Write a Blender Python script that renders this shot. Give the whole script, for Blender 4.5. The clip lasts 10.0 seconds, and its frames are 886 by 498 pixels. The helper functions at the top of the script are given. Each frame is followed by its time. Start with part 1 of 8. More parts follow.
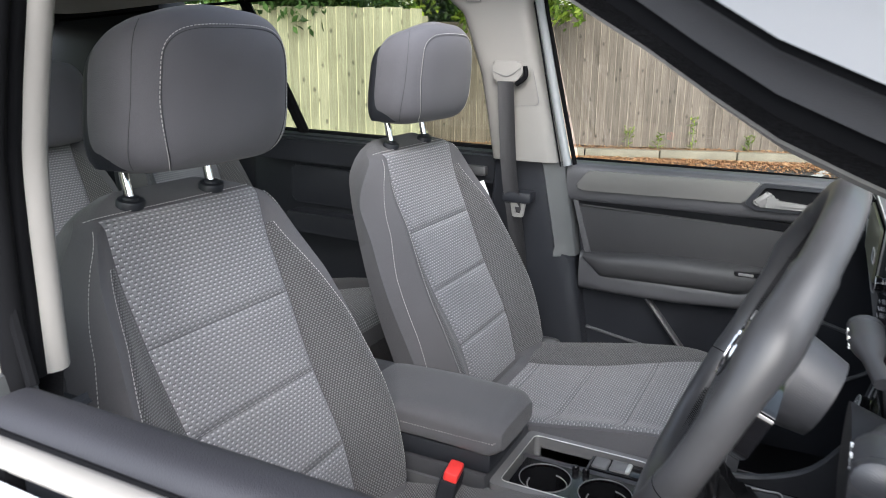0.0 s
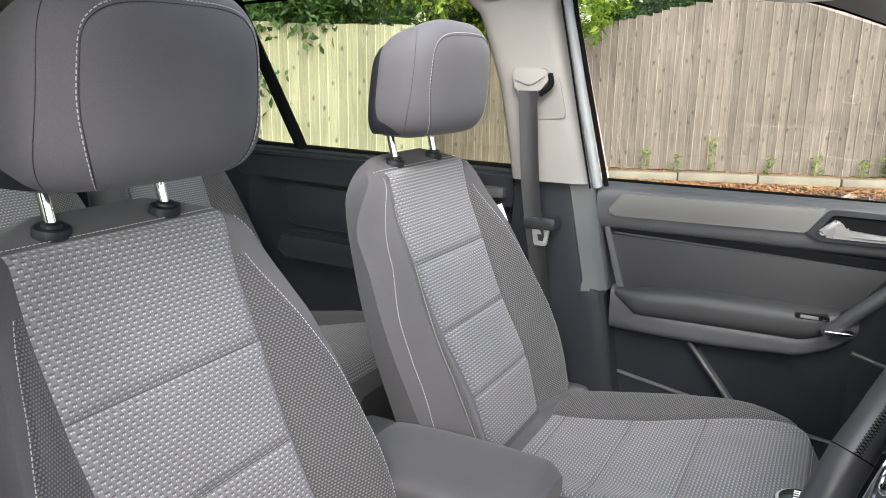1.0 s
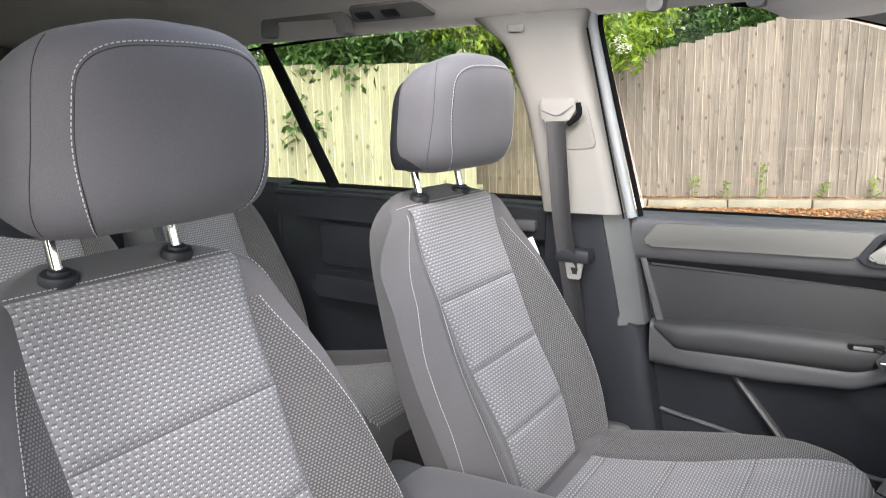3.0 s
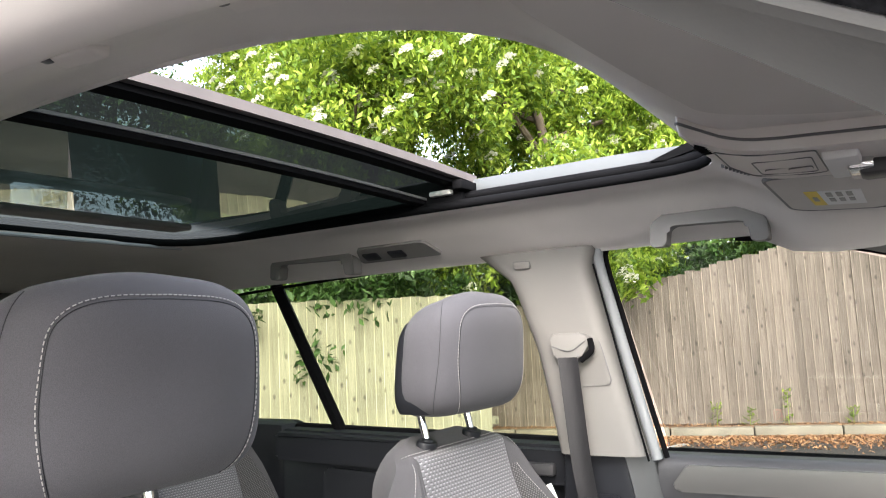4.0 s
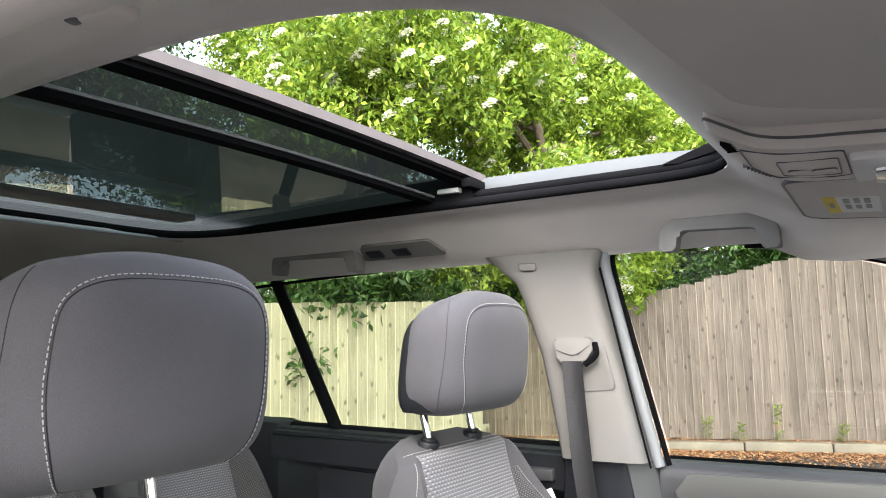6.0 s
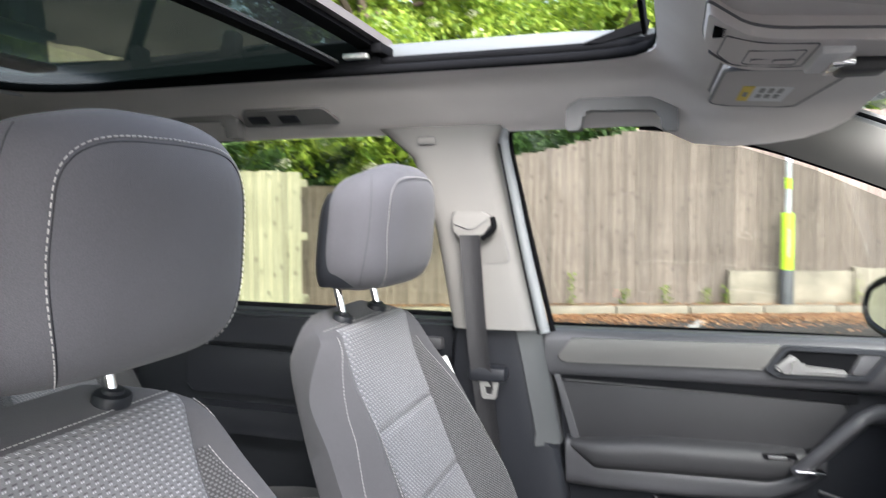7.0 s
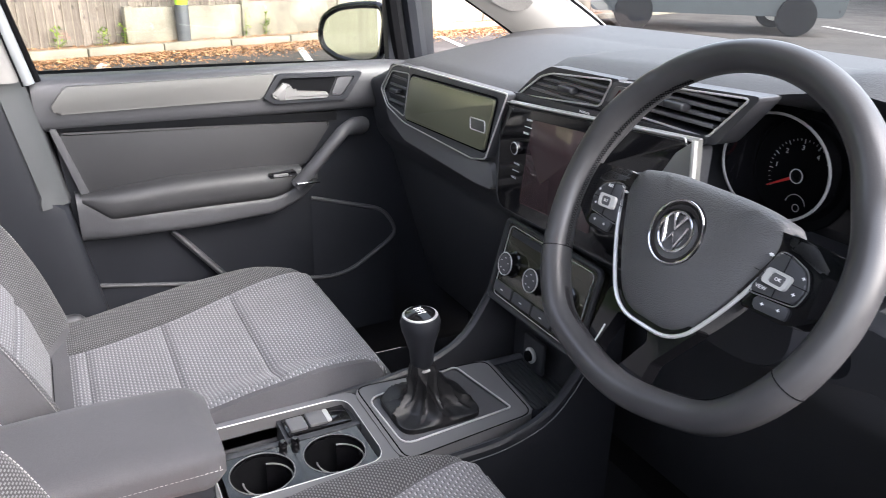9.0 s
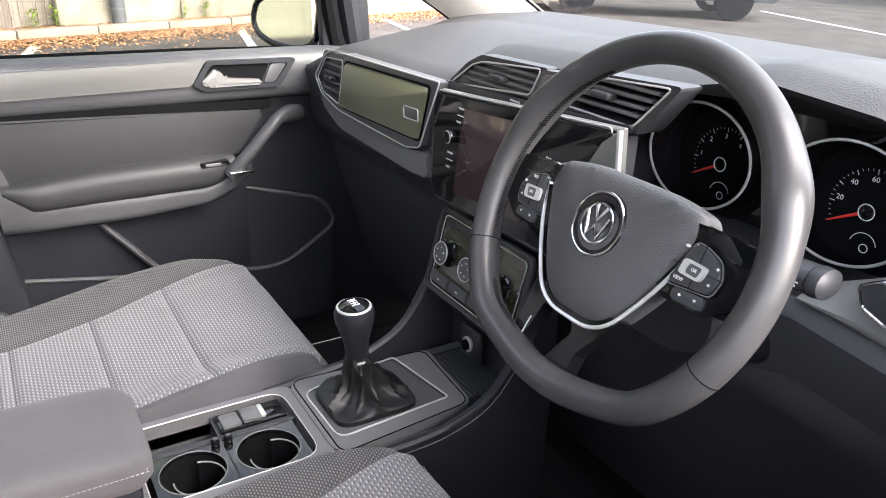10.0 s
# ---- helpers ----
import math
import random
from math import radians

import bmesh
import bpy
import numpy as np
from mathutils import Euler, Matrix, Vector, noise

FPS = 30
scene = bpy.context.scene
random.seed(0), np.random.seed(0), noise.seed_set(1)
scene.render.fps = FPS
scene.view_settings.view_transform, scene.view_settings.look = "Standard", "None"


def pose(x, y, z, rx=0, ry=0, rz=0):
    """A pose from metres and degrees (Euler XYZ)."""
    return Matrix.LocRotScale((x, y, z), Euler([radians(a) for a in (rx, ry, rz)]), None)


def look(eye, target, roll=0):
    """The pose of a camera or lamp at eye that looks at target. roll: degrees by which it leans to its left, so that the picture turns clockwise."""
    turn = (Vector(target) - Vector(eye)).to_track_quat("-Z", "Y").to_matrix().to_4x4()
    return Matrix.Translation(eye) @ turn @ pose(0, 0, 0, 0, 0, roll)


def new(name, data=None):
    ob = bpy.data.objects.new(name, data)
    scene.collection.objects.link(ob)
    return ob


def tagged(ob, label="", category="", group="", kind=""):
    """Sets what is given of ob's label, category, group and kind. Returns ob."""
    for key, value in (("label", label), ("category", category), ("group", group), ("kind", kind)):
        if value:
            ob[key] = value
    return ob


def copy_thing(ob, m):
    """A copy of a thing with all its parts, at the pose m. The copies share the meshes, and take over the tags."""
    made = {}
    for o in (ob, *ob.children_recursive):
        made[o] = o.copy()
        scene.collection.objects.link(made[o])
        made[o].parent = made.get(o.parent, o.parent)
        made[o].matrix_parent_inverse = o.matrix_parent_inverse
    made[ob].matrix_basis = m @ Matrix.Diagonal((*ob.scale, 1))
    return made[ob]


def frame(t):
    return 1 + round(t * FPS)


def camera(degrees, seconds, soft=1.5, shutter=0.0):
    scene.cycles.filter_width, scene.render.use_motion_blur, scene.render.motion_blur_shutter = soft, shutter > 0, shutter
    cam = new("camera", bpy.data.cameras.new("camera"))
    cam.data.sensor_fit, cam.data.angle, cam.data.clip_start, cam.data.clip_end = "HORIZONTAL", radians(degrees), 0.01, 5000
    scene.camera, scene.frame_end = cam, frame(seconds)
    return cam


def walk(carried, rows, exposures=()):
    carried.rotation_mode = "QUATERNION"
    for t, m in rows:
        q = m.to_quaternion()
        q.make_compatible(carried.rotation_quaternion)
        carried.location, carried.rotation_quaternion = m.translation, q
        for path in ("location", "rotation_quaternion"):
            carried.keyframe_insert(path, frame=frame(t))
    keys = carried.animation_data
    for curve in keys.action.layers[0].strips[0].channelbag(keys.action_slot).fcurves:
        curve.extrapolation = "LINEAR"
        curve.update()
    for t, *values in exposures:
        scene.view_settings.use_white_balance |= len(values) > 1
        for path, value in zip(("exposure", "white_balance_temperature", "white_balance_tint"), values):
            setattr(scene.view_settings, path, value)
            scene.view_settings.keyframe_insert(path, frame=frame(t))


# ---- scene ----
cam = camera(61.2, 10.0, 0.9, 0.25)
PATH = [
    (0, (0.83, -1.099, 1.33), (-0.047, 0.62, 0.806), 0.5),
    (0.5, (0.745, -0.977, 1.308), (-0.143, 0.752, 0.836), 0.7),
    (1, (0.724, -0.894, 1.294), (-0.186, 0.823, 0.823), 0.8),
    (1.5, (0.707, -0.866, 1.282), (-0.22, 0.841, 0.805), 0.8),
    (2, (0.696, -0.858, 1.276), (-0.245, 0.842, 0.805), 0.5),
    (2.2, (0.696, -0.856, 1.274), (-0.253, 0.843, 0.812), 0.2),
    (3.3, (0.754, -0.834, 1.293), (-0.328, 0.826, 1.021), -1.9),
    (3.5, (0.738, -0.821, 1.291), (-0.339, 0.862, 1.217), -2.4),
    (4, (0.724, -0.79, 1.306), (-0.335, 0.891, 1.532), -2.7),
    (4.5, (0.707, -0.789, 1.292), (-0.348, 0.886, 1.576), -1.9),
    (5, (0.705, -0.788, 1.294), (-0.363, 0.88, 1.573), -1.2),
    (6.5, (0.67, -0.793, 1.291), (-0.314, 0.941, 1.456), -0.4),
    (7, (0.514, -0.843, 1.298), (-0.067, 1.068, 1.196), -0.3),
    (7.5, (0.423, -0.844, 1.313), (0.425, 1.118, 0.924), -0.2),
    (8, (0.368, -0.803, 1.306), (0.785, 1.06, 0.709), -0.1),
    (8.5, (0.318, -0.835, 1.293), (1.013, 0.902, 0.586), 0.7),
    (9, (0.306, -0.862, 1.294), (1.171, 0.778, 0.545), 1.5),
    (9.5, (0.322, -0.868, 1.298), (1.266, 0.719, 0.529), 2.0),
    (10, (0.332, -0.864, 1.3), (1.306, 0.696, 0.516), 2.2),
]
walk(cam, [(t, look(eye, target, roll)) for t, eye, target, roll in PATH], [(0.0, 2.47, 6080, 10), (0.5, 2.68, 6300, 10), (2.0, 2.85, 6350, 11), (3.5, 3.08, 6400, 12), (4.0, 2.85, 6500, 12), (4.5, 2.82, 6450, 12), (6.5, 2.82, 6300, 11), (7.0, 2.88, 6150, 11), (7.5, 2.84, 6000, 13), (8.0, 2.82, 6000, 14), (8.5, 3.12, 6100, 14), (9.0, 3.36, 6300, 15), (10.0, 3.56, 6550, 15)])

# ---- light ----
SUN_UP, SUN_TURN = 38.0, 150.0
world = bpy.data.worlds.new("sky")
scene.world = world
world.use_nodes = True
wn, wl = world.node_tree.nodes, world.node_tree.links
sky = wn.new("ShaderNodeTexSky")
sky.sky_type = "NISHITA"
sky.sun_disc = False
sky.sun_elevation, sky.sun_rotation = radians(SUN_UP), radians(SUN_TURN)
sky.air_density, sky.dust_density = 1.0, 4.0
veil = wn.new("ShaderNodeHueSaturation")
veil.inputs["Saturation"].default_value = 0.5
wl.new(sky.outputs[0], veil.inputs["Color"])
wl.new(veil.outputs[0], wn["Background"].inputs[0])
wn["Background"].inputs[1].default_value = 0.15
sun_data = bpy.data.lights.new("sun", "SUN")
sun_data.energy, sun_data.angle, sun_data.color = 0.50, radians(80), (1.0, 0.98, 0.95)
sun = new("sun", sun_data)
sun.matrix_world = pose(0, 0, 8, 90 - SUN_UP, 0, 180 - SUN_TURN)


# ---- materials ----
def tree(name):
    m = bpy.data.materials.new(name)
    m.use_nodes = True
    return m, m.node_tree.nodes, m.node_tree.links, m.node_tree.nodes["Principled BSDF"]


def mk(name, col, rough=0.6, metal=0.0, vary=0.12, scale=6.0, fine=0.0, fine_scale=400.0, bump=0.0, bump_scale=300.0, coat=0.0, spec=0.5, space="Object", sheen=0.0):
    """A surface with soft blotches, a fine grain and relief."""
    m, n, l, b = tree(name)
    tc = n.new("ShaderNodeTexCoord")
    big = n.new("ShaderNodeTexNoise")
    big.inputs["Scale"].default_value, big.inputs["Detail"].default_value = scale, 5
    l.new(tc.outputs[space], big.inputs["Vector"])
    ramp = n.new("ShaderNodeMapRange")
    ramp.inputs[1].default_value, ramp.inputs[2].default_value = 0.3, 0.7
    ramp.inputs[3].default_value, ramp.inputs[4].default_value = 1 - vary, 1 + vary
    l.new(big.outputs[0], ramp.inputs[0])
    mult = n.new("ShaderNodeMix")
    mult.data_type, mult.blend_type = "RGBA", "MULTIPLY"
    mult.inputs[0].default_value = 1.0
    mult.inputs[6].default_value = (*col, 1)
    l.new(ramp.outputs[0], mult.inputs[7])
    out = mult.outputs[2]
    grain = None
    if fine or bump:
        grain = n.new("ShaderNodeTexNoise")
        grain.inputs["Scale"].default_value, grain.inputs["Detail"].default_value = (bump_scale if bump else fine_scale), 2
        l.new(tc.outputs[space], grain.inputs["Vector"])
    if fine:
        r2 = n.new("ShaderNodeMapRange")
        r2.inputs[1].default_value, r2.inputs[2].default_value = 0.3, 0.7
        r2.inputs[3].default_value, r2.inputs[4].default_value = 1 - fine, 1 + fine
        l.new(grain.outputs[0], r2.inputs[0])
        m2 = n.new("ShaderNodeMix")
        m2.data_type, m2.blend_type = "RGBA", "MULTIPLY"
        m2.inputs[0].default_value = 1.0
        l.new(out, m2.inputs[6])
        l.new(r2.outputs[0], m2.inputs[7])
        out = m2.outputs[2]
    l.new(out, b.inputs["Base Color"])
    if bump:
        bp = n.new("ShaderNodeBump")
        bp.inputs["Strength"].default_value, bp.inputs["Distance"].default_value = bump, 0.002
        l.new(grain.outputs[0], bp.inputs["Height"])
        l.new(bp.outputs[0], b.inputs["Normal"])
    rr = n.new("ShaderNodeMapRange")
    rr.inputs[3].default_value, rr.inputs[4].default_value = max(0.02, rough - 0.06), min(1, rough + 0.06)
    l.new(big.outputs[0], rr.inputs[0])
    l.new(rr.outputs[0], b.inputs["Roughness"])
    b.inputs["Metallic"].default_value = metal
    b.inputs["Coat Weight"].default_value = coat
    b.inputs["Coat Roughness"].default_value = 0.05
    b.inputs["Specular IOR Level"].default_value = spec
    b.inputs["Sheen Weight"].default_value = sheen
    return m


def maths(n, l, op, a, b=None, c=None):
    k = n.new("ShaderNodeMath")
    k.operation = op
    for i, v in enumerate((a, b, c)):
        if v is None:
            continue
        if isinstance(v, (int, float)):
            k.inputs[i].default_value = v
        else:
            l.new(v, k.inputs[i])
    return k.outputs[0]


def woven(name, dark, light, pu, pv, du, dv, relief=0.4):
    """Cloth with staggered rows of raised stitches; pu, pv: pitch in metres; du, dv: share of the pitch that a stitch fills."""
    m, n, l, b = tree(name)
    uv = n.new("ShaderNodeUVMap")
    sep = n.new("ShaderNodeSeparateXYZ")
    l.new(uv.outputs[0], sep.inputs[0])
    v = maths(n, l, "DIVIDE", sep.outputs[1], pv)
    row = maths(n, l, "FLOOR", v)
    half = maths(n, l, "MULTIPLY", maths(n, l, "FLOORED_MODULO", row, 2.0), 0.5)
    u = maths(n, l, "ADD", maths(n, l, "DIVIDE", sep.outputs[0], pu), half)
    fu, fv = maths(n, l, "FRACT", u), maths(n, l, "FRACT", v)
    au = maths(n, l, "ABSOLUTE", maths(n, l, "SUBTRACT", fu, 0.5))
    av = maths(n, l, "ABSOLUTE", maths(n, l, "SUBTRACT", fv, 0.5))
    e = maths(n, l, "MAXIMUM", maths(n, l, "DIVIDE", au, du / 2), maths(n, l, "DIVIDE", av, dv / 2))
    mask = n.new("ShaderNodeMapRange")
    mask.inputs[1].default_value, mask.inputs[2].default_value = 0.75, 1.2
    mask.inputs[3].default_value, mask.inputs[4].default_value = 1.0, 0.0
    l.new(e, mask.inputs[0])
    tc = n.new("ShaderNodeTexCoord")
    big = n.new("ShaderNodeTexNoise")
    big.inputs["Scale"].default_value = 9.0
    l.new(tc.outputs["Object"], big.inputs["Vector"])
    fine = n.new("ShaderNodeTexNoise")
    fine.inputs["Scale"].default_value = 700.0
    l.new(tc.outputs["Object"], fine.inputs["Vector"])
    tone = maths(n, l, "ADD", maths(n, l, "MULTIPLY", big.outputs[0], 0.35), maths(n, l, "MULTIPLY", fine.outputs[0], 0.5))
    tone = maths(n, l, "ADD", tone, 0.58)
    mix = n.new("ShaderNodeMix")
    mix.data_type = "RGBA"
    mix.inputs[6].default_value, mix.inputs[7].default_value = (*dark, 1), (*light, 1)
    l.new(mask.outputs[0], mix.inputs[0])
    mult = n.new("ShaderNodeMix")
    mult.data_type, mult.blend_type = "RGBA", "MULTIPLY"
    mult.inputs[0].default_value = 1.0
    l.new(mix.outputs[2], mult.inputs[6])
    l.new(tone, mult.inputs[7])
    l.new(mult.outputs[2], b.inputs["Base Color"])
    bp = n.new("ShaderNodeBump")
    bp.inputs["Strength"].default_value, bp.inputs["Distance"].default_value = relief, 0.0015
    l.new(mask.outputs[0], bp.inputs["Height"])
    l.new(bp.outputs[0], b.inputs["Normal"])
    b.inputs["Roughness"].default_value = 0.85
    b.inputs["Sheen Weight"].default_value = 0.15
    return m


def dashed(name, base, dark, light, pu=0.0095, pv=0.0058):
    """Ribbed cloth with staggered pale double dashes, each under a short dark one painted as its shadow; pu, pv: pitch
    in metres.
    """
    m, n, l, b = tree(name)
    uv = n.new("ShaderNodeUVMap")
    sep = n.new("ShaderNodeSeparateXYZ")
    l.new(uv.outputs[0], sep.inputs[0])
    v = maths(n, l, "DIVIDE", sep.outputs[1], pv)
    half = maths(n, l, "MULTIPLY", maths(n, l, "FLOORED_MODULO", maths(n, l, "FLOOR", v), 2.0), 0.5)
    u = maths(n, l, "ADD", maths(n, l, "DIVIDE", sep.outputs[0], pu), half)
    fu, fv = maths(n, l, "FRACT", u), maths(n, l, "FRACT", v)

    def bar(cu, cv, wu, wv, soft=0.35):
        au = maths(n, l, "DIVIDE", maths(n, l, "ABSOLUTE", maths(n, l, "SUBTRACT", fu, cu)), wu / 2)
        av = maths(n, l, "DIVIDE", maths(n, l, "ABSOLUTE", maths(n, l, "SUBTRACT", fv, cv)), wv / 2)
        r = n.new("ShaderNodeMapRange")
        r.inputs[1].default_value, r.inputs[2].default_value = 1 - soft, 1 + soft
        r.inputs[3].default_value, r.inputs[4].default_value = 1.0, 0.0
        l.new(maths(n, l, "MAXIMUM", au, av), r.inputs[0])
        return r.outputs[0]
    pale = maths(n, l, "MAXIMUM", bar(0.30, 0.34, 0.16, 0.30), bar(0.54, 0.34, 0.16, 0.30))
    # dark bar painted as the shadow beside each pale dash
    deep = bar(0.42, 0.76, 0.50, 0.26)
    rib = maths(n, l, "ABSOLUTE", maths(n, l, "SUBTRACT", maths(n, l, "FRACT", maths(n, l, "DIVIDE", sep.outputs[0], 0.0014)), 0.5))
    tc = n.new("ShaderNodeTexCoord")
    big, fine = n.new("ShaderNodeTexNoise"), n.new("ShaderNodeTexNoise")
    big.inputs["Scale"].default_value, fine.inputs["Scale"].default_value = 9.0, 800.0
    for k in (big, fine):
        l.new(tc.outputs["Object"], k.inputs["Vector"])
    tone = maths(n, l, "ADD", maths(n, l, "MULTIPLY", big.outputs[0], 0.3), maths(n, l, "MULTIPLY", fine.outputs[0], 0.45))
    tone = maths(n, l, "ADD", maths(n, l, "ADD", tone, 0.58), maths(n, l, "MULTIPLY", rib, 0.18))
    col = None
    for mask, c in ((deep, dark), (pale, light)):
        mix = n.new("ShaderNodeMix")
        mix.data_type = "RGBA"
        if col is None:
            mix.inputs[6].default_value = (*base, 1)
        else:
            l.new(col, mix.inputs[6])
        mix.inputs[7].default_value = (*c, 1)
        l.new(mask, mix.inputs[0])
        col = mix.outputs[2]
    mult = n.new("ShaderNodeMix")
    mult.data_type, mult.blend_type = "RGBA", "MULTIPLY"
    mult.inputs[0].default_value = 1.0
    l.new(col, mult.inputs[6])
    l.new(tone, mult.inputs[7])
    l.new(mult.outputs[2], b.inputs["Base Color"])
    bp = n.new("ShaderNodeBump")
    bp.inputs["Strength"].default_value, bp.inputs["Distance"].default_value = 0.5, 0.0012
    l.new(maths(n, l, "ADD", maths(n, l, "SUBTRACT", pale, deep), maths(n, l, "MULTIPLY", rib, 0.2)), bp.inputs["Height"])
    l.new(bp.outputs[0], b.inputs["Normal"])
    b.inputs["Roughness"].default_value = 0.85
    b.inputs["Sheen Weight"].default_value = 0.15
    return m


def glassy(name, col, rough=0.0, solid=0.0):
    """Thin window glass: clear with a reflecting surface; solid: the share of haze, for dust and for painted-in
    reflections.
    """
    m, n, l, b = tree(name)
    n.remove(b)
    o = n["Material Output"]
    clear = n.new("ShaderNodeBsdfTransparent")
    clear.inputs[0].default_value = (*col, 1)
    gloss = n.new("ShaderNodeBsdfGlossy")
    gloss.inputs["Roughness"].default_value = rough
    lw = n.new("ShaderNodeLayerWeight")
    lw.inputs[0].default_value = 0.5
    share = maths(n, l, "ADD", maths(n, l, "MULTIPLY", maths(n, l, "POWER", lw.outputs["Facing"], 5.0), 0.94), 0.045)
    mix = n.new("ShaderNodeMixShader")
    l.new(share, mix.inputs[0])
    l.new(clear.outputs[0], mix.inputs[1])
    l.new(gloss.outputs[0], mix.inputs[2])
    if solid:
        haze = n.new("ShaderNodeBsdfTranslucent")
        haze.inputs[0].default_value = (0.42, 0.47, 0.48, 1)
        both = n.new("ShaderNodeMixShader")
        both.inputs[0].default_value = solid
        l.new(mix.outputs[0], both.inputs[1])
        l.new(haze.outputs[0], both.inputs[2])
        mix = both
    l.new(mix.outputs[0], o.inputs[0])
    return m


M = {}
M["cloth"] = mk("plain dark cloth", (0.062, 0.0615, 0.067), 0.85, vary=0.14, scale=5, fine=0.16, bump=0.22, bump_scale=1100, sheen=0.1)
M["dots"] = dashed("dotted insert cloth", (0.135, 0.136, 0.144), (0.062, 0.062, 0.068), (0.38, 0.38, 0.40))
M["head"] = mk("smooth dark headrest cloth", (0.064, 0.064, 0.073), 0.85, vary=0.14, scale=5, fine=0.16, bump=0.22, bump_scale=1100, sheen=0.1)
M["mesh"] = woven("fine side cloth", (0.035, 0.035, 0.037), (0.13, 0.13, 0.135), 0.0048, 0.0036, 0.55, 0.5, 0.6)
M["stitch"] = mk("pale thread", (0.36, 0.355, 0.35), 0.8)
M["chrome"] = mk("bright chrome", (0.75, 0.75, 0.76), 0.12, 1.0, vary=0.04)
M["satin"] = mk("satin silver", (0.62, 0.62, 0.61), 0.30, 0.45, vary=0.05)
M["lever"] = mk("satin silver lever", (0.30, 0.30, 0.295), 0.28, 0.6, vary=0.05)
M["strip_grey"] = mk("weathered warm grey strip", (0.21, 0.20, 0.185), 0.8, vary=0.12, scale=8)
M["silver_trim"] = mk("brushed grey decor", (0.135, 0.135, 0.128), 0.45, 0.3, vary=0.06, scale=3)
M["plastic"] = mk("black grained plastic", (0.0150, 0.0165, 0.0205), 0.48, vary=0.15, bump=0.15, bump_scale=900, spec=0.3)
M["plastic_grey"] = mk("dark grey grained plastic", (0.050, 0.051, 0.055), 0.45, vary=0.1, bump=0.15, bump_scale=900)
M["strip_plastic"] = mk("mid grey pillar plastic", (0.052, 0.055, 0.057), 0.5, vary=0.1, bump=0.15, bump_scale=900)
M["dash_black"] = mk("black dash plastic", (0.036, 0.037, 0.041), 0.42, vary=0.15, bump=0.15, bump_scale=900)
M["dash_grey"] = mk("dark grey dash plastic", (0.078, 0.079, 0.084), 0.42, vary=0.1, bump=0.15, bump_scale=900)
M["bezel"] = mk("mid grey satin plastic", (0.22, 0.22, 0.21), 0.36, 0.25, vary=0.06, bump=0.08, bump_scale=1200)
M["slat"] = mk("grey vent plastic", (0.125, 0.125, 0.128), 0.42, vary=0.06)
M["pad"] = mk("grained black airbag skin", (0.068, 0.068, 0.070), 0.36, vary=0.1, bump=0.6, bump_scale=820)
M["inner"] = mk("inner dark leather", (0.009, 0.009, 0.010), 0.42, vary=0.2, bump=0.2, bump_scale=700, spec=0.5)
M["soft_dash"] = mk("soft black dash skin", (0.036, 0.037, 0.039), 0.58, vary=0.14, fine=0.15, bump=0.4, bump_scale=600)
M["door_pad"] = mk("smooth dark door cloth", (0.024, 0.0245, 0.026), 0.48, vary=0.12, fine=0.1, bump=0.10, bump_scale=900)
M["leather"] = mk("black leather", (0.044, 0.044, 0.046), 0.34, vary=0.18, scale=14, bump=0.06, bump_scale=900, spec=0.4)
M["gloss"] = mk("gloss black", (0.006, 0.006, 0.007), 0.06, vary=0.1)
# reddish base colour paints the reflection on the black screen
M["screen"] = mk("dark screen glass with reddish reflection tint", (0.060, 0.038, 0.040), 0.07, vary=0.05)
M["rubber"] = mk("black rubber", (0.005, 0.0052, 0.006), 0.9, vary=0.2, spec=0.06)
M["cream"] = mk("pale grey trim", (0.195, 0.189, 0.178), 0.7, vary=0.05, bump=0.08, bump_scale=900)
M["lining"] = mk("grey roof cloth", (0.74, 0.705, 0.68), 0.95, vary=0.05, fine=0.05, bump=0.05, bump_scale=1500)
M["visor_board"] = mk("pale grey visor cloth", (0.61, 0.58, 0.555), 0.8, vary=0.04, bump=0.1, bump_scale=900)
# car's white paint, darkened so the roof looks shaded by the trees
M["shaded_roof_paint"] = mk("white roof paint darkened for tree shade", (0.085, 0.093, 0.097), 0.38, 0.1, vary=0.03, coat=0.2)
M["visor"] = mk("smooth pale visor vinyl", (0.74, 0.70, 0.67), 0.7, vary=0.04, bump=0.03, bump_scale=900)
M["handle"] = mk("grey handle plastic", (0.20, 0.196, 0.19), 0.6, vary=0.05, bump=0.1, bump_scale=900)
M["belt"] = mk("black webbing", (0.02, 0.02, 0.022), 0.6, vary=0.1, bump=0.5, bump_scale=700)
M["paint"] = mk("white car paint", (0.56, 0.58, 0.60), 0.25, vary=0.03, coat=0.8)
M["flange"] = mk("pale grey body paint in the door opening", (0.24, 0.255, 0.265), 0.35, vary=0.03)
M["red"] = mk("red plastic", (0.75, 0.045, 0.04), 0.4, vary=0.08)
M["tagred"] = mk("red card", (0.80, 0.06, 0.085), 0.6, vary=0.05)
M["white"] = mk("white print", (0.8, 0.8, 0.8), 0.6, vary=0.03)
M["mirror"] = mk("mirror", (0.60, 0.62, 0.62), 0.01, 1.0, vary=0.0)
M["glass"] = glassy("clear side glass", (0.93, 0.96, 0.94))
M["screenglass"] = glassy("laminated windscreen glass", (0.72, 0.76, 0.73))
M["doorglass"] = glassy("toned side glass", (0.70, 0.725, 0.70))
M["tint"] = glassy("tinted glass", (0.66, 0.69, 0.62))
M["roofglass"] = glassy("dark roof glass", (0.066, 0.095, 0.080), solid=0.010)
# stronger haze here stands for the cabin's reflection in the rear pane
M["rear_roofglass"] = glassy("dark roof glass with haze for reflections", (0.055, 0.072, 0.070), solid=0.06)
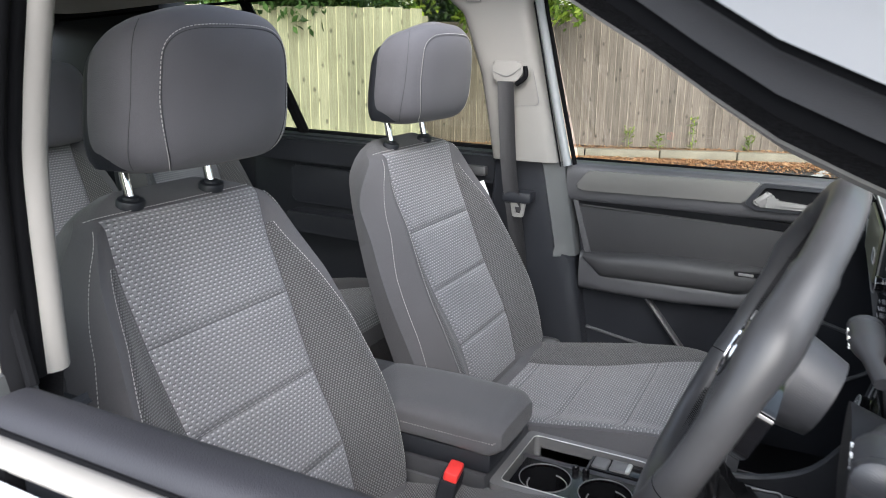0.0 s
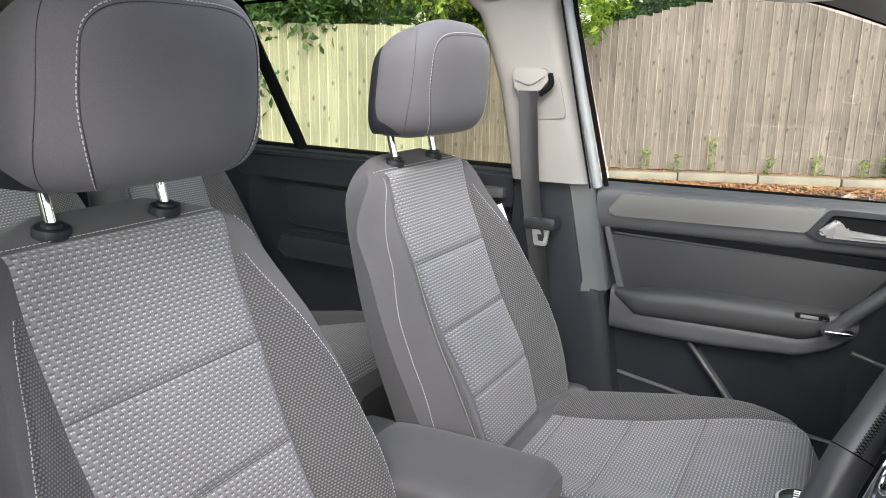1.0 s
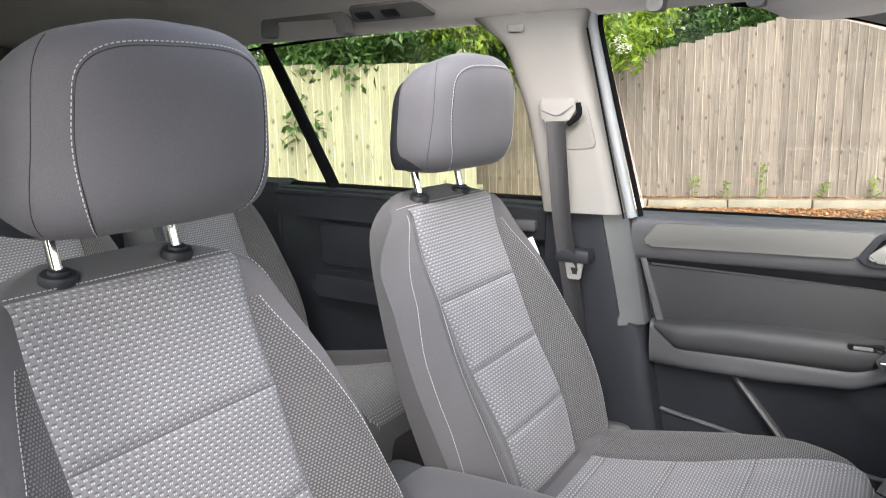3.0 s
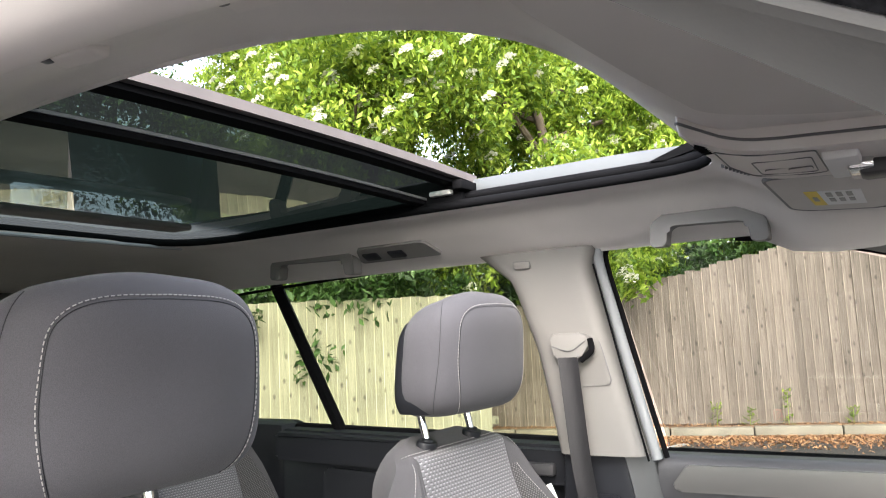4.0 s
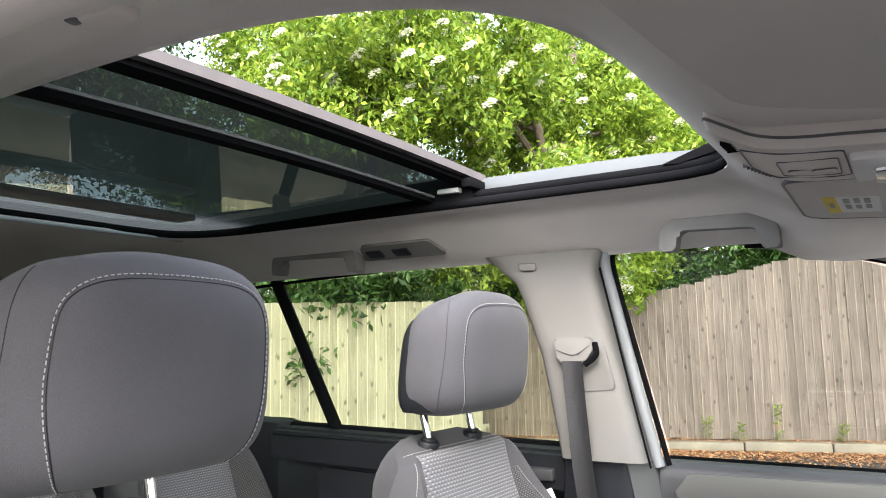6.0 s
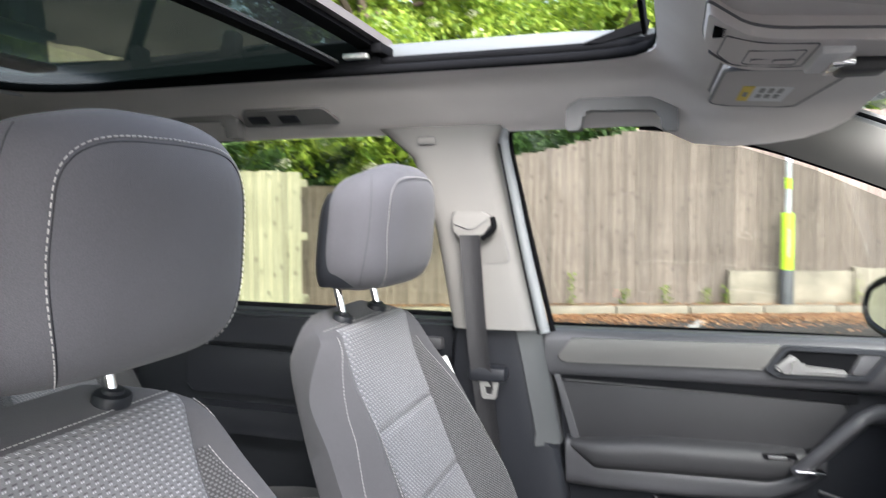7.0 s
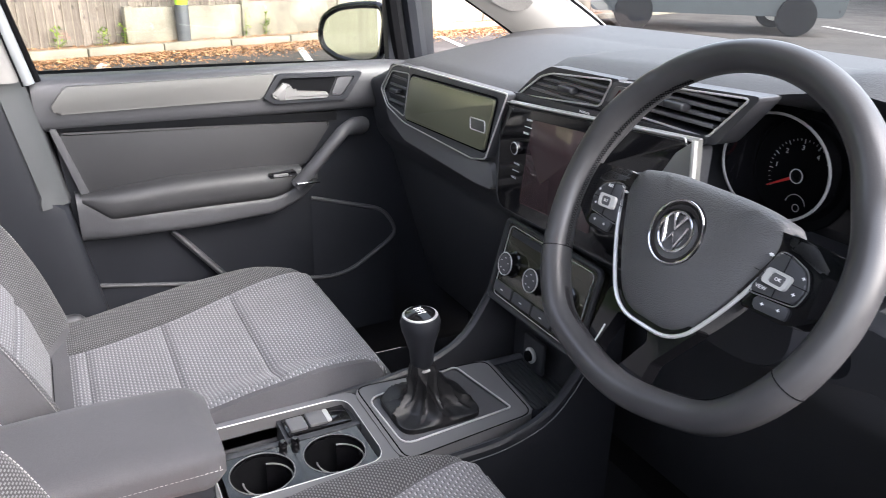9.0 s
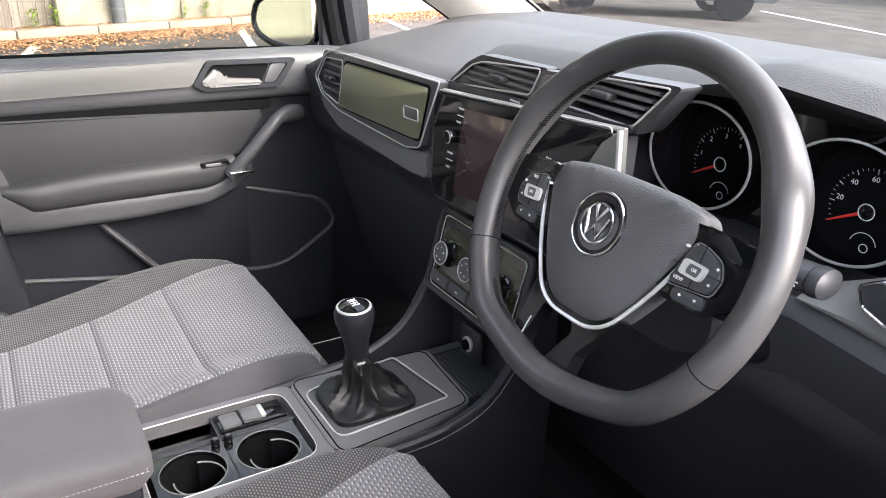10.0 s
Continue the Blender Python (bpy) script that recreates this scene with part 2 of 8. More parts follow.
M["asphalt"] = mk("worn asphalt", (0.068, 0.062, 0.059), 0.9, vary=0.3, scale=1.5, fine=0.5, bump=0.6, bump_scale=120, spec=0.08)
M["kerb"] = mk("concrete kerb", (0.21, 0.185, 0.145), 0.9, vary=0.2, scale=4, fine=0.2, bump=0.4, bump_scale=80)
M["concrete"] = mk("stained concrete", (0.235, 0.208, 0.165), 0.9, vary=0.4, scale=2.5, fine=0.2, bump=0.5, bump_scale=60)
M["line"] = mk("road paint", (0.38, 0.38, 0.37), 0.8, vary=0.15, scale=8)
M["carpet"] = mk("black carpet", (0.018, 0.018, 0.020), 0.95, vary=0.2, fine=0.4, bump=0.6, bump_scale=800)
M["hivis"] = mk("yellow-green sleeve", (0.42, 0.68, 0.03), 0.5, vary=0.06)
M["galv"] = mk("galvanised steel", (0.45, 0.47, 0.5), 0.5, 0.3, vary=0.15)
M["base_grey"] = mk("dark grey plastic sleeve", (0.065, 0.068, 0.075), 0.6, vary=0.1)
M["yellow"] = mk("yellow label", (0.8, 0.62, 0.1), 0.6, vary=0.02)
M["amber"] = mk("hazard red", (0.13, 0.015, 0.015), 0.4)
M["lip"] = mk("weathered pale grey edge", (0.115, 0.102, 0.10), 0.55, vary=0.12, scale=20)
M["felt"] = mk("black felt", (0.012, 0.012, 0.013), 0.95, vary=0.3, scale=20, fine=0.5, bump=0.6, bump_scale=500, spec=0.12)
M["sill"] = mk("dark violet-grey soft sill", (0.0125, 0.0125, 0.016), 0.6, vary=0.1, bump=0.2, bump_scale=600)
M["grille"] = mk("grey speaker mesh", (0.14, 0.135, 0.128), 0.7, fine=0.25, bump=0.25, bump_scale=700)
M["olive"] = mk("reflective grey-green decor", (0.25, 0.255, 0.175), 0.28, 0.45, vary=0.06, scale=4)
# olive in this base colour stands for a reflection on black gloss
M["panelgloss"] = mk("gloss black panel with olive reflection tint", (0.035, 0.035, 0.020), 0.08, 0.2, vary=0.1, coat=0.8)


# ---- mesh helpers ----
def link(name, bm, mat, parent=None, label="", smooth=True):
    me = bpy.data.meshes.new(name)
    bmesh.ops.recalc_face_normals(bm, faces=bm.faces)
    bm.to_mesh(me)
    bm.free()
    if smooth:
        me.polygons.foreach_set("use_smooth", [True] * len(me.polygons))
        me.set_sharp_from_angle(angle=radians(38))
    me.materials.append(M[mat] if isinstance(mat, str) else mat)
    ob = new(name, me)
    if parent is not None:
        ob.parent = parent
    if label:
        ob["label"] = label
    return ob


def part(name, bm, mat, parent, label="", smooth=True):
    return link(name, bm, mat, parent, label, smooth)


def thing(name, label, category, at=(0, 0, 0), group="", kind=""):
    return_ob = new(name)
    return_ob.empty_display_size = 0.05
    return_ob.location = at
    return tagged(return_ob, label, category, group, kind)


def block(a, b, bevel=0.0, seg=2):
    """A box from corner a to corner b with rounded edges."""
    bm = bmesh.new()
    bmesh.ops.create_cube(bm, size=1)
    for v in bm.verts:
        v.co = Vector([(a[i] + b[i]) / 2 + v.co[i] * (b[i] - a[i]) for i in range(3)])
    if bevel:
        bmesh.ops.bevel(bm, geom=bm.edges[:], offset=bevel, segments=seg, profile=0.5, affect="EDGES")
    return bm


def moved(bm, m):
    bmesh.ops.transform(bm, matrix=m, verts=bm.verts[:])
    return bm


def joined(*bms):
    out = bms[0]
    for b in bms[1:]:
        me = bpy.data.meshes.new("tmp")
        b.to_mesh(me)
        b.free()
        out.from_mesh(me)
        bpy.data.meshes.remove(me)
    return out


def rounded(pts, r, seg=4):
    """A polygon with its corners rounded; r: one radius or one for each corner."""
    out, k = [], len(pts)
    for i in range(k):
        p, a, b = Vector(pts[i]), Vector(pts[i - 1]), Vector(pts[(i + 1) % k])
        rr = r[i] if isinstance(r, (list, tuple)) else r
        da, db = (a - p), (b - p)
        rr = min(rr, da.length * 0.45, db.length * 0.45)
        if rr < 1e-5:
            out.append(p)
            continue
        s, e = p + da.normalized() * rr, p + db.normalized() * rr
        for j in range(seg + 1):
            t = j / seg
            out.append((1 - t) ** 2 * s + 2 * t * (1 - t) * p + t * t * e)
    return out


def prism(pts, axis, a, b, bevel=0.0, seg=2):
    """A plate: an outline in the plane across the axis, from a to b along it. x: (y, z), y: (x, z), z: (x, y)."""
    def at(p, h):
        return {"x": (h, p[0], p[1]), "y": (p[0], h, p[1]), "z": (p[0], p[1], h)}[axis]
    bm = bmesh.new()
    lo, hi = [bm.verts.new(at(p, a)) for p in pts], [bm.verts.new(at(p, b)) for p in pts]
    k = len(pts)
    bm.faces.new(lo)
    top = bm.faces.new(hi)
    for i in range(k):
        bm.faces.new((lo[i], lo[(i + 1) % k], hi[(i + 1) % k], hi[i]))
    if bevel:
        bmesh.ops.bevel(bm, geom=[e for e in top.edges], offset=bevel, segments=seg, profile=0.5, affect="EDGES")
    return bm


def frame_prism(outer, inner, axis, a, b):
    """A flat ring between two outlines with as many points each."""
    def at(p, h):
        return {"x": (h, p[0], p[1]), "y": (p[0], h, p[1]), "z": (p[0], p[1], h)}[axis]
    bm, k = bmesh.new(), len(outer)
    rows = [[bm.verts.new(at(p, h)) for p in o] for o, h in ((outer, a), (outer, b), (inner, b), (inner, a))]
    for r in range(4):
        s, t = rows[r], rows[(r + 1) % 4]
        for i in range(k):
            bm.faces.new((s[i], s[(i + 1) % k], t[(i + 1) % k], t[i]))
    return bm


def skin(fn, nu, nv, closed=False, caps=False, uv=None):
    """A surface fn(i / nu, j / nv), closed round in u if asked, with its ends capped; uv(u, v) in metres."""
    bm = bmesh.new()
    cols = nu if closed else nu + 1
    g = [[bm.verts.new(fn(i / nu, j / nv)) for i in range(cols)] for j in range(nv + 1)]
    lay = bm.loops.layers.uv.new("UVMap") if uv else None
    for j in range(nv):
        for i in range(nu):
            i2 = (i + 1) % cols
            f = bm.faces.new((g[j][i], g[j][i2], g[j + 1][i2], g[j + 1][i]))
            if uv:
                for lp, (a, c) in zip(f.loops, ((i, j), (i + 1, j), (i + 1, j + 1), (i, j + 1))):
                    lp[lay].uv = uv(a / nu, c / nv)
    if caps:
        bm.faces.new(g[0])
        bm.faces.new(g[-1])
    return bm


def tube(path, r, sides=10, closed=False, flat=1.0, up=None):
    """A round bar along a path; r: one radius or one for each point; flat: its height by its width."""
    pts = [Vector(p) for p in path]
    k = len(pts)
    bm, rings, prev = bmesh.new(), [], None
    for i, p in enumerate(pts):
        a = pts[i - 1] if (i or closed) else p
        b = pts[(i + 1) % k] if (i < k - 1 or closed) else p
        d = (b - a).normalized()
        ref = Vector(up) if up else (prev if prev is not None else (Vector((0, 0, 1)) if abs(d.z) < 0.9 else Vector((1, 0, 0))))
        s = d.cross(ref).normalized()
        w = s.cross(d).normalized()
        prev = w
        rr = r[i] if isinstance(r, (list, tuple)) else r
        rings.append([bm.verts.new(p + s * rr * math.cos(2 * math.pi * j / sides) + w * rr * flat * math.sin(2 * math.pi * j / sides)) for j in range(sides)])
    for i in range(k if closed else k - 1):
        s, t = rings[i], rings[(i + 1) % k]
        for j in range(sides):
            bm.faces.new((s[j], s[(j + 1) % sides], t[(j + 1) % sides], t[j]))
    if not closed:
        bm.faces.new(rings[0])
        bm.faces.new(rings[-1])
    return bm


def lathe(profile, seg=24):
    """Turned round z: (radius, height) pairs."""
    bm = bmesh.new()
    rings = []
    for r, z in profile:
        rings.append([bm.verts.new((r * math.cos(2 * math.pi * j / seg), r * math.sin(2 * math.pi * j / seg), z)) for j in range(seg)])
    for s, t in zip(rings, rings[1:]):
        for j in range(seg):
            bm.faces.new((s[j], s[(j + 1) % seg], t[(j + 1) % seg], t[j]))
    bm.faces.new(rings[0])
    bm.faces.new(rings[-1])
    return bm


def smooth(a, b, x):
    t = max(0.0, min(1.0, (x - a) / (b - a)))
    return t * t * (3 - 2 * t)


def curve(points, k=8):
    """A smooth line through points."""
    p = [Vector(q) for q in points]
    p = [2 * p[0] - p[1]] + p + [2 * p[-1] - p[-2]]
    out = []
    for i in range(1, len(p) - 2):
        for j in range(k):
            t = j / k
            out.append(0.5 * ((2 * p[i]) + (p[i + 1] - p[i - 1]) * t + (2 * p[i - 1] - 5 * p[i] + 4 * p[i + 1] - p[i + 2]) * t * t + (3 * p[i] - p[i - 1] - 3 * p[i + 1] + p[i + 2]) * t ** 3))
    out.append(p[-2])
    return out


def table(x, pts):
    """The value at x on a bent line through (x, value) pairs, eased."""
    if x <= pts[0][0]:
        return pts[0][1]
    for (a, va), (b, vb) in zip(pts, pts[1:]):
        if x <= b:
            return va + (vb - va) * (x - a) / (b - a)
    return pts[-1][1]


def bend(x, pts):
    """Like table(), but with a smooth line through the pairs."""
    if x <= pts[0][0]:
        return pts[0][1]
    if x >= pts[-1][0]:
        return pts[-1][1]
    k = next(i for i in range(len(pts) - 1) if x <= pts[i + 1][0])
    (x0, y0), (x1, y1) = pts[k], pts[k + 1]
    xa, ya = pts[k - 1] if k else pts[k]
    xb, yb = pts[k + 2] if k + 2 < len(pts) else pts[k + 1]
    h, t = x1 - x0, (x - x0) / (x1 - x0)
    m0, m1 = (y1 - ya) / (x1 - xa), (yb - y0) / (xb - x0)
    return (2 * t ** 3 - 3 * t * t + 1) * y0 + (t ** 3 - 2 * t * t + t) * h * m0 + (3 * t * t - 2 * t ** 3) * y1 + (t ** 3 - t * t) * h * m1


def stitches(path, parent, size=0.0006, pitch=0.0056, share=0.62, name="stitching", mat="stitch"):
    """A row of short threads along a line."""
    pts = [Vector(p) for p in path]
    out = bmesh.new()
    carry = 0.0
    for a, b in zip(pts, pts[1:]):
        d, ln = (b - a).normalized(), (b - a).length
        pos = carry
        while pos < ln:
            s, e = a + d * pos, a + d * (pos + pitch * share)
            side = d.cross(Vector((0.3, 0.2, 0.9))).normalized() * size
            top = d.cross(side).normalized() * size
            q = [[out.verts.new(c + o) for o in (side, top, -side, -top)] for c in (s, e)]
            for j in range(4):
                out.faces.new((q[0][j], q[0][(j + 1) % 4], q[1][(j + 1) % 4], q[1][j]))
            out.faces.new(q[0])
            out.faces.new(q[1])
            pos += pitch
        carry = pos - ln
    return part(name, out, mat, parent, smooth=False)


# ---- structure: ground, car shell, roof ----
def plain(name, bm, mat, label, category, kind="structure", smooth_it=True):
    return tagged(link(name, bm, mat, None, "", smooth_it), label, category, "", kind)


def ground_mesh():
    return skin(lambda u, v: ((u - 0.5) * 600, (v - 0.5) * 600, 0.0), 24, 24)


plain("ground", ground_mesh(), "asphalt", "worn grey asphalt of a car park", "ground")


def floor_pan():
    bm = block((-1.6, -0.68, 0.30), (1.25, 0.68, 0.335))
    return joined(bm, block((1.2, -0.68, 0.30), (1.24, 0.68, 0.95)))


plain("floor", floor_pan(), "carpet", "black carpeted floor of the car", "floor")

HOLE = (-0.76, 0.487, 0.400)


def hole_point(a, grow=0.0):
    """A point on the rounded edge of the roof opening."""
    x0, x1, hy = HOLE[0] - grow, HOLE[1] + grow, HOLE[2] + grow
    c, s = math.cos(a), math.sin(a)
    cx, hx = (x0 + x1) / 2, (x1 - x0) / 2
    n = 7.0 if c < 0 else (4.2 if s < 0 else 12.0)
    k = (abs(c) ** n + abs(s) ** n) ** (-1 / n)
    return cx + hx * c * k, hy * s * k


def roof_z(x, y):
    ay = abs(y)
    ease = 1 - 0.8 * smooth(0.44, 0.58, x) if y < 0 else 1.0
    side = ease * (0.062 * smooth(0.47 if y > 0 else 0.40, 0.64 if y > 0 else 0.70, ay) + 0.02 * smooth(0.44, 0.52, ay))
    front = 0.047 * smooth(0.47, 0.585, x) + 0.10 * max(0.0, (x - 0.60)) ** 1.3
    back = 0.05 * smooth(-0.7, -1.7, x)
    return 1.535 - side - front - back


def roof_edge(a):
    """The outer border of the roof lining along the windows."""
    c, s = math.cos(a), math.sin(a)
    cx, hx, hy = -0.395, 1.215, (0.615 if s > 0 else 0.685)
    n = 9.0
    k = (abs(c) ** n + abs(s) ** n) ** (-1 / n)
    return cx + hx * c * k, hy * s * k


def ceiling_mesh():
    def fn(u, v):
        a = 2 * math.pi * u
        (xi, yi), (xo, yo) = hole_point(a), roof_edge(a)
        if v < 0.12:
            x, y = hole_point(a, 0.006)
            return (x, y, 1.547 - 0.008 * v / 0.12)
        if v > 0.94:
            t = (v - 0.94) / 0.06
            return (xo + 0.01 * t, yo * (1 + 0.05 * t), roof_z(xo, yo) - 0.004 + 0.05 * t)
        t = (v - 0.12) / 0.82
        x, y = xi + (xo - xi) * t, yi + (yo - yi) * t
        lip = 0.008 * (1 - smooth(0.0, 0.12, t))
        return (x, y, roof_z(x, y) + lip)
    return skin(fn, 160, 34, True)


plain("ceiling", ceiling_mesh(), "lining", "pale grey cloth roof lining with a sunroof opening", "ceiling")


def roof_skin_mesh():
    def fn(u, v):
        a = 2 * math.pi * u
        (xi, yi), (xo, yo) = hole_point(a, 0.034), roof_edge(a)
        xo, yo = -0.35 + (xo + 0.35) * 1.06, yo * 1.13
        if v < 0.15:
            return (*hole_point(a, 0.034), 1.572 + 0.026 * v / 0.15)
        t = (v - 0.15) / 0.85
        x, y = xi + (xo - xi) * t, yi + (yo - yi) * t
        return (x, y, 1.598 - 0.07 * t * t - 0.05 * smooth(0.3, 0.95, x))
    return skin(fn, 120, 12, True)


car_roof = plain("roof", roof_skin_mesh(), "shaded_roof_paint", "painted outer roof of the car, coloured darker for tree shade", "roof")


def loop(grow, z, near=0.0):
    """A ring round the opening, drawn in by near on the passenger side."""
    ring = []
    for i in range(120):
        a = 2 * math.pi * i / 120
        k = near * smooth(0.15, 0.36, hole_point(a)[1]) * (1 - smooth(0.44, 0.52, hole_point(a)[0]))
        ring.append((*hole_point(a, grow - k), z - 0.5 * k))
    return ring


plain("roof_seal", joined(tube(loop(0.014, 1.552, 0.010), 0.0085, 10, True), tube(loop(0.026, 1.566, 0.004), 0.0085, 10, True)), "rubber", "black rubber seal round the sunroof opening", "seal")


def side_rail():
    """Rounded trim of the roof edge above the driver door, with its black door seal outside."""
    path = curve([(-0.35, -0.628, 1.452), (0.0, -0.628, 1.456), (0.30, -0.627, 1.456), (0.48, -0.630, 1.448), (0.60, -0.640, 1.430), (0.68, -0.655, 1.405)], 8)
    plain("trim_1", tube(path, 0.027, 18, False, 0.85, (0, 0, 1)), "visor", "pale grey rounded roof edge trim above the driver door", "trim")
    plain("trim_2", tube([(p.x, p.y - 0.036, p.z + 0.012) for p in path], 0.017, 12, False, 1.0, (0, 0, 1)), "rubber", "black rubber door seal along the roof edge", "seal")


side_rail()


# ---- sunroof ----
def build_sunroof():
    t = thing("sunroof", "open panoramic glass sunroof with its front pane slid back", "sunroof", (0, 0, 1.55))
    def fixed(u, v):
        return (-0.80 + 0.74 * u, -0.44 + 0.88 * v, 0.022 - 0.008 * (2 * v - 1) ** 2 - 0.012 * (1 - u))
    part("rear_pane", skin(fixed, 8, 12), "rear_roofglass", t, "dark tinted fixed glass")

    def sliding(u, v):
        return (-0.55 + 0.56 * u, -0.445 + 0.89 * v, 0.056 - 0.008 * (2 * v - 1) ** 2 - 0.008 * (1 - u))
    part("front_pane", skin(sliding, 8, 12), "roofglass", t, "dark tinted sliding glass")

    # frame of the slid pane
    def bow(y):
        return -0.008 * (2 * (y + 0.45) / 0.9 - 1) ** 2

    def rim(x0, x1, z0, z1):
        def fn(u, v):
            y = -0.452 + 0.904 * v
            x, zz = ((x0, z0), (x1, z0), (x1, z1), (x0, z1))[int(u * 4 + 0.5) % 4]
            return (x, y, zz + bow(y))
        return skin(fn, 4, 20, True, True)
    part("pane_frame", rim(-0.020, 0.012, 0.042, 0.060), "rubber", t, "black rim under the glass")
    part("front_lip", rim(0.012, 0.026, 0.050, 0.064), "lip", t, "pale grey front edge strip")
    part("cross_bar", rim(-0.086, -0.062, 0.012, 0.026), "rubber", t, "black cross bar")
    # grey strip drawn as the highlight on the black bar's edge
    part("bar_edge", rim(-0.062, -0.0585, 0.020, 0.0245), "slat", t, "thin grey strip for the edge highlight")
    for s in (-1, 1):
        part("guide_rail", block((-0.79, s * 0.402, -0.004), (0.02, s * 0.47, 0.052), 0.004), "rubber", t, "black side rail")
        part("slider_bracket", block((-0.045, s * 0.388, 0.016), (0.002, s * 0.404, 0.026), 0.003), "satin", t, "bright metal slider")
        part("slider_bracket", block((0.012, s * 0.38, 0.022), (0.034, s * 0.44, 0.040), 0.004), "rubber", t, "black corner bracket")
    rear = [(-0.775, -0.39 + 0.78 * i / 10, 0.0) for i in range(11)]
    part("rear_frame", tube(rear, 0.012, 8, False, 0.3, (0, 0, 1)), "rubber", t)
    part("rear_trim", tube([(-0.752, -0.38, -0.012), (-0.752, 0.38, -0.012)], 0.004, 8), "galv", t, "thin bright strip")
    part("rear_bar", block((-0.52, -0.395, -0.018), (-0.465, 0.18, -0.006), 0.005, 3), "handle", t, "pale grey cross strip")
    # wind deflector at the front edge, with its side arms
    part("deflector", block((0.468, -0.33, 0.022), (0.476, 0.395, 0.050), 0.003), "rubber", t, "black wind deflector")
    for s in (-1, 1):
        arm = prism([(0.375, 0.020), (0.40, 0.018), (0.476, 0.034), (0.480, 0.050), (0.470, 0.052)], "y", s * 0.408, s * 0.420, 0.002)
        part("deflector_arm", arm, "rubber", t, "black deflector arm")
    return t


build_sunroof()


# ---- pillars ----
OUT = {1: 0.0, -1: -0.07}

def pillar_b(s):
    def fn(u, v):
        # front edge, rear edge and depth along the height
        z = 1.06 + 0.405 * v
        xr, xf = table(v, [(0, 0.088), (0.5, 0.055), (0.85, 0.012), (1, -0.06)]), table(v, [(0, 0.258), (0.5, 0.208), (0.9, 0.178), (1, 0.20)])
        y = 0.615 - 0.03 * v * v
        a = 2 * math.pi * u
        c, q = math.cos(a), math.sin(a)
        k = (abs(c) ** 6 + abs(q) ** 6) ** (-1 / 6)
        return ((xr + xf) / 2 + (xf - xr) / 2 * c * k, s * (y + 0.045 + 0.05 * q * k), z)
    return skin(fn, 40, 14, True, True)


def pillar_b_low(s):
    def fn(u, v):
        z = 0.42 + 0.64 * v
        xr, xf = table(v, [(0, 0.02), (0.4, 0.06), (1, 0.088)]), table(z, [(0.42, 0.365), (0.545, 0.35), (0.82, 0.302), (0.84, 0.272), (1.06, 0.232)])
        a = 2 * math.pi * u
        c, q = math.cos(a), math.sin(a)
        k = (abs(c) ** 9 + abs(q) ** 9) ** (-1 / 9)
        return ((xr + xf) / 2 + (xf - xr) / 2 * c * k, s * (0.682 + 0.05 * q * k), z)
    return skin(fn, 48, 32, True, True)


def pillar_strip(s):
    """The bevelled front strip of the lower trim, with a small foot at its end."""
    def fn(u, v):
        z = 0.826 + 0.234 * v
        foot = 1 - smooth(0.03, 0.10, v)
        xa, xb = table(v, [(0, 0.262), (1, 0.216)]) - 0.006 * foot, table(v, [(0, 0.306), (1, 0.264)])
        y = 0.630 - 0.006 * foot
        ring = ((xa, 0.70), (xa, y + 0.002), (xa + 0.003, y - 0.001), ((xa + xb) / 2, y + 0.014), (xb - 0.002, 0.656), (xb, 0.660), (xb + 0.003, 0.70), (xb + 0.003, 0.72))
        x, y = ring[int(u * 8 + 0.5) % 8]
        return (x, s * y, z)
    return skin(fn, 8, 20, True, True)


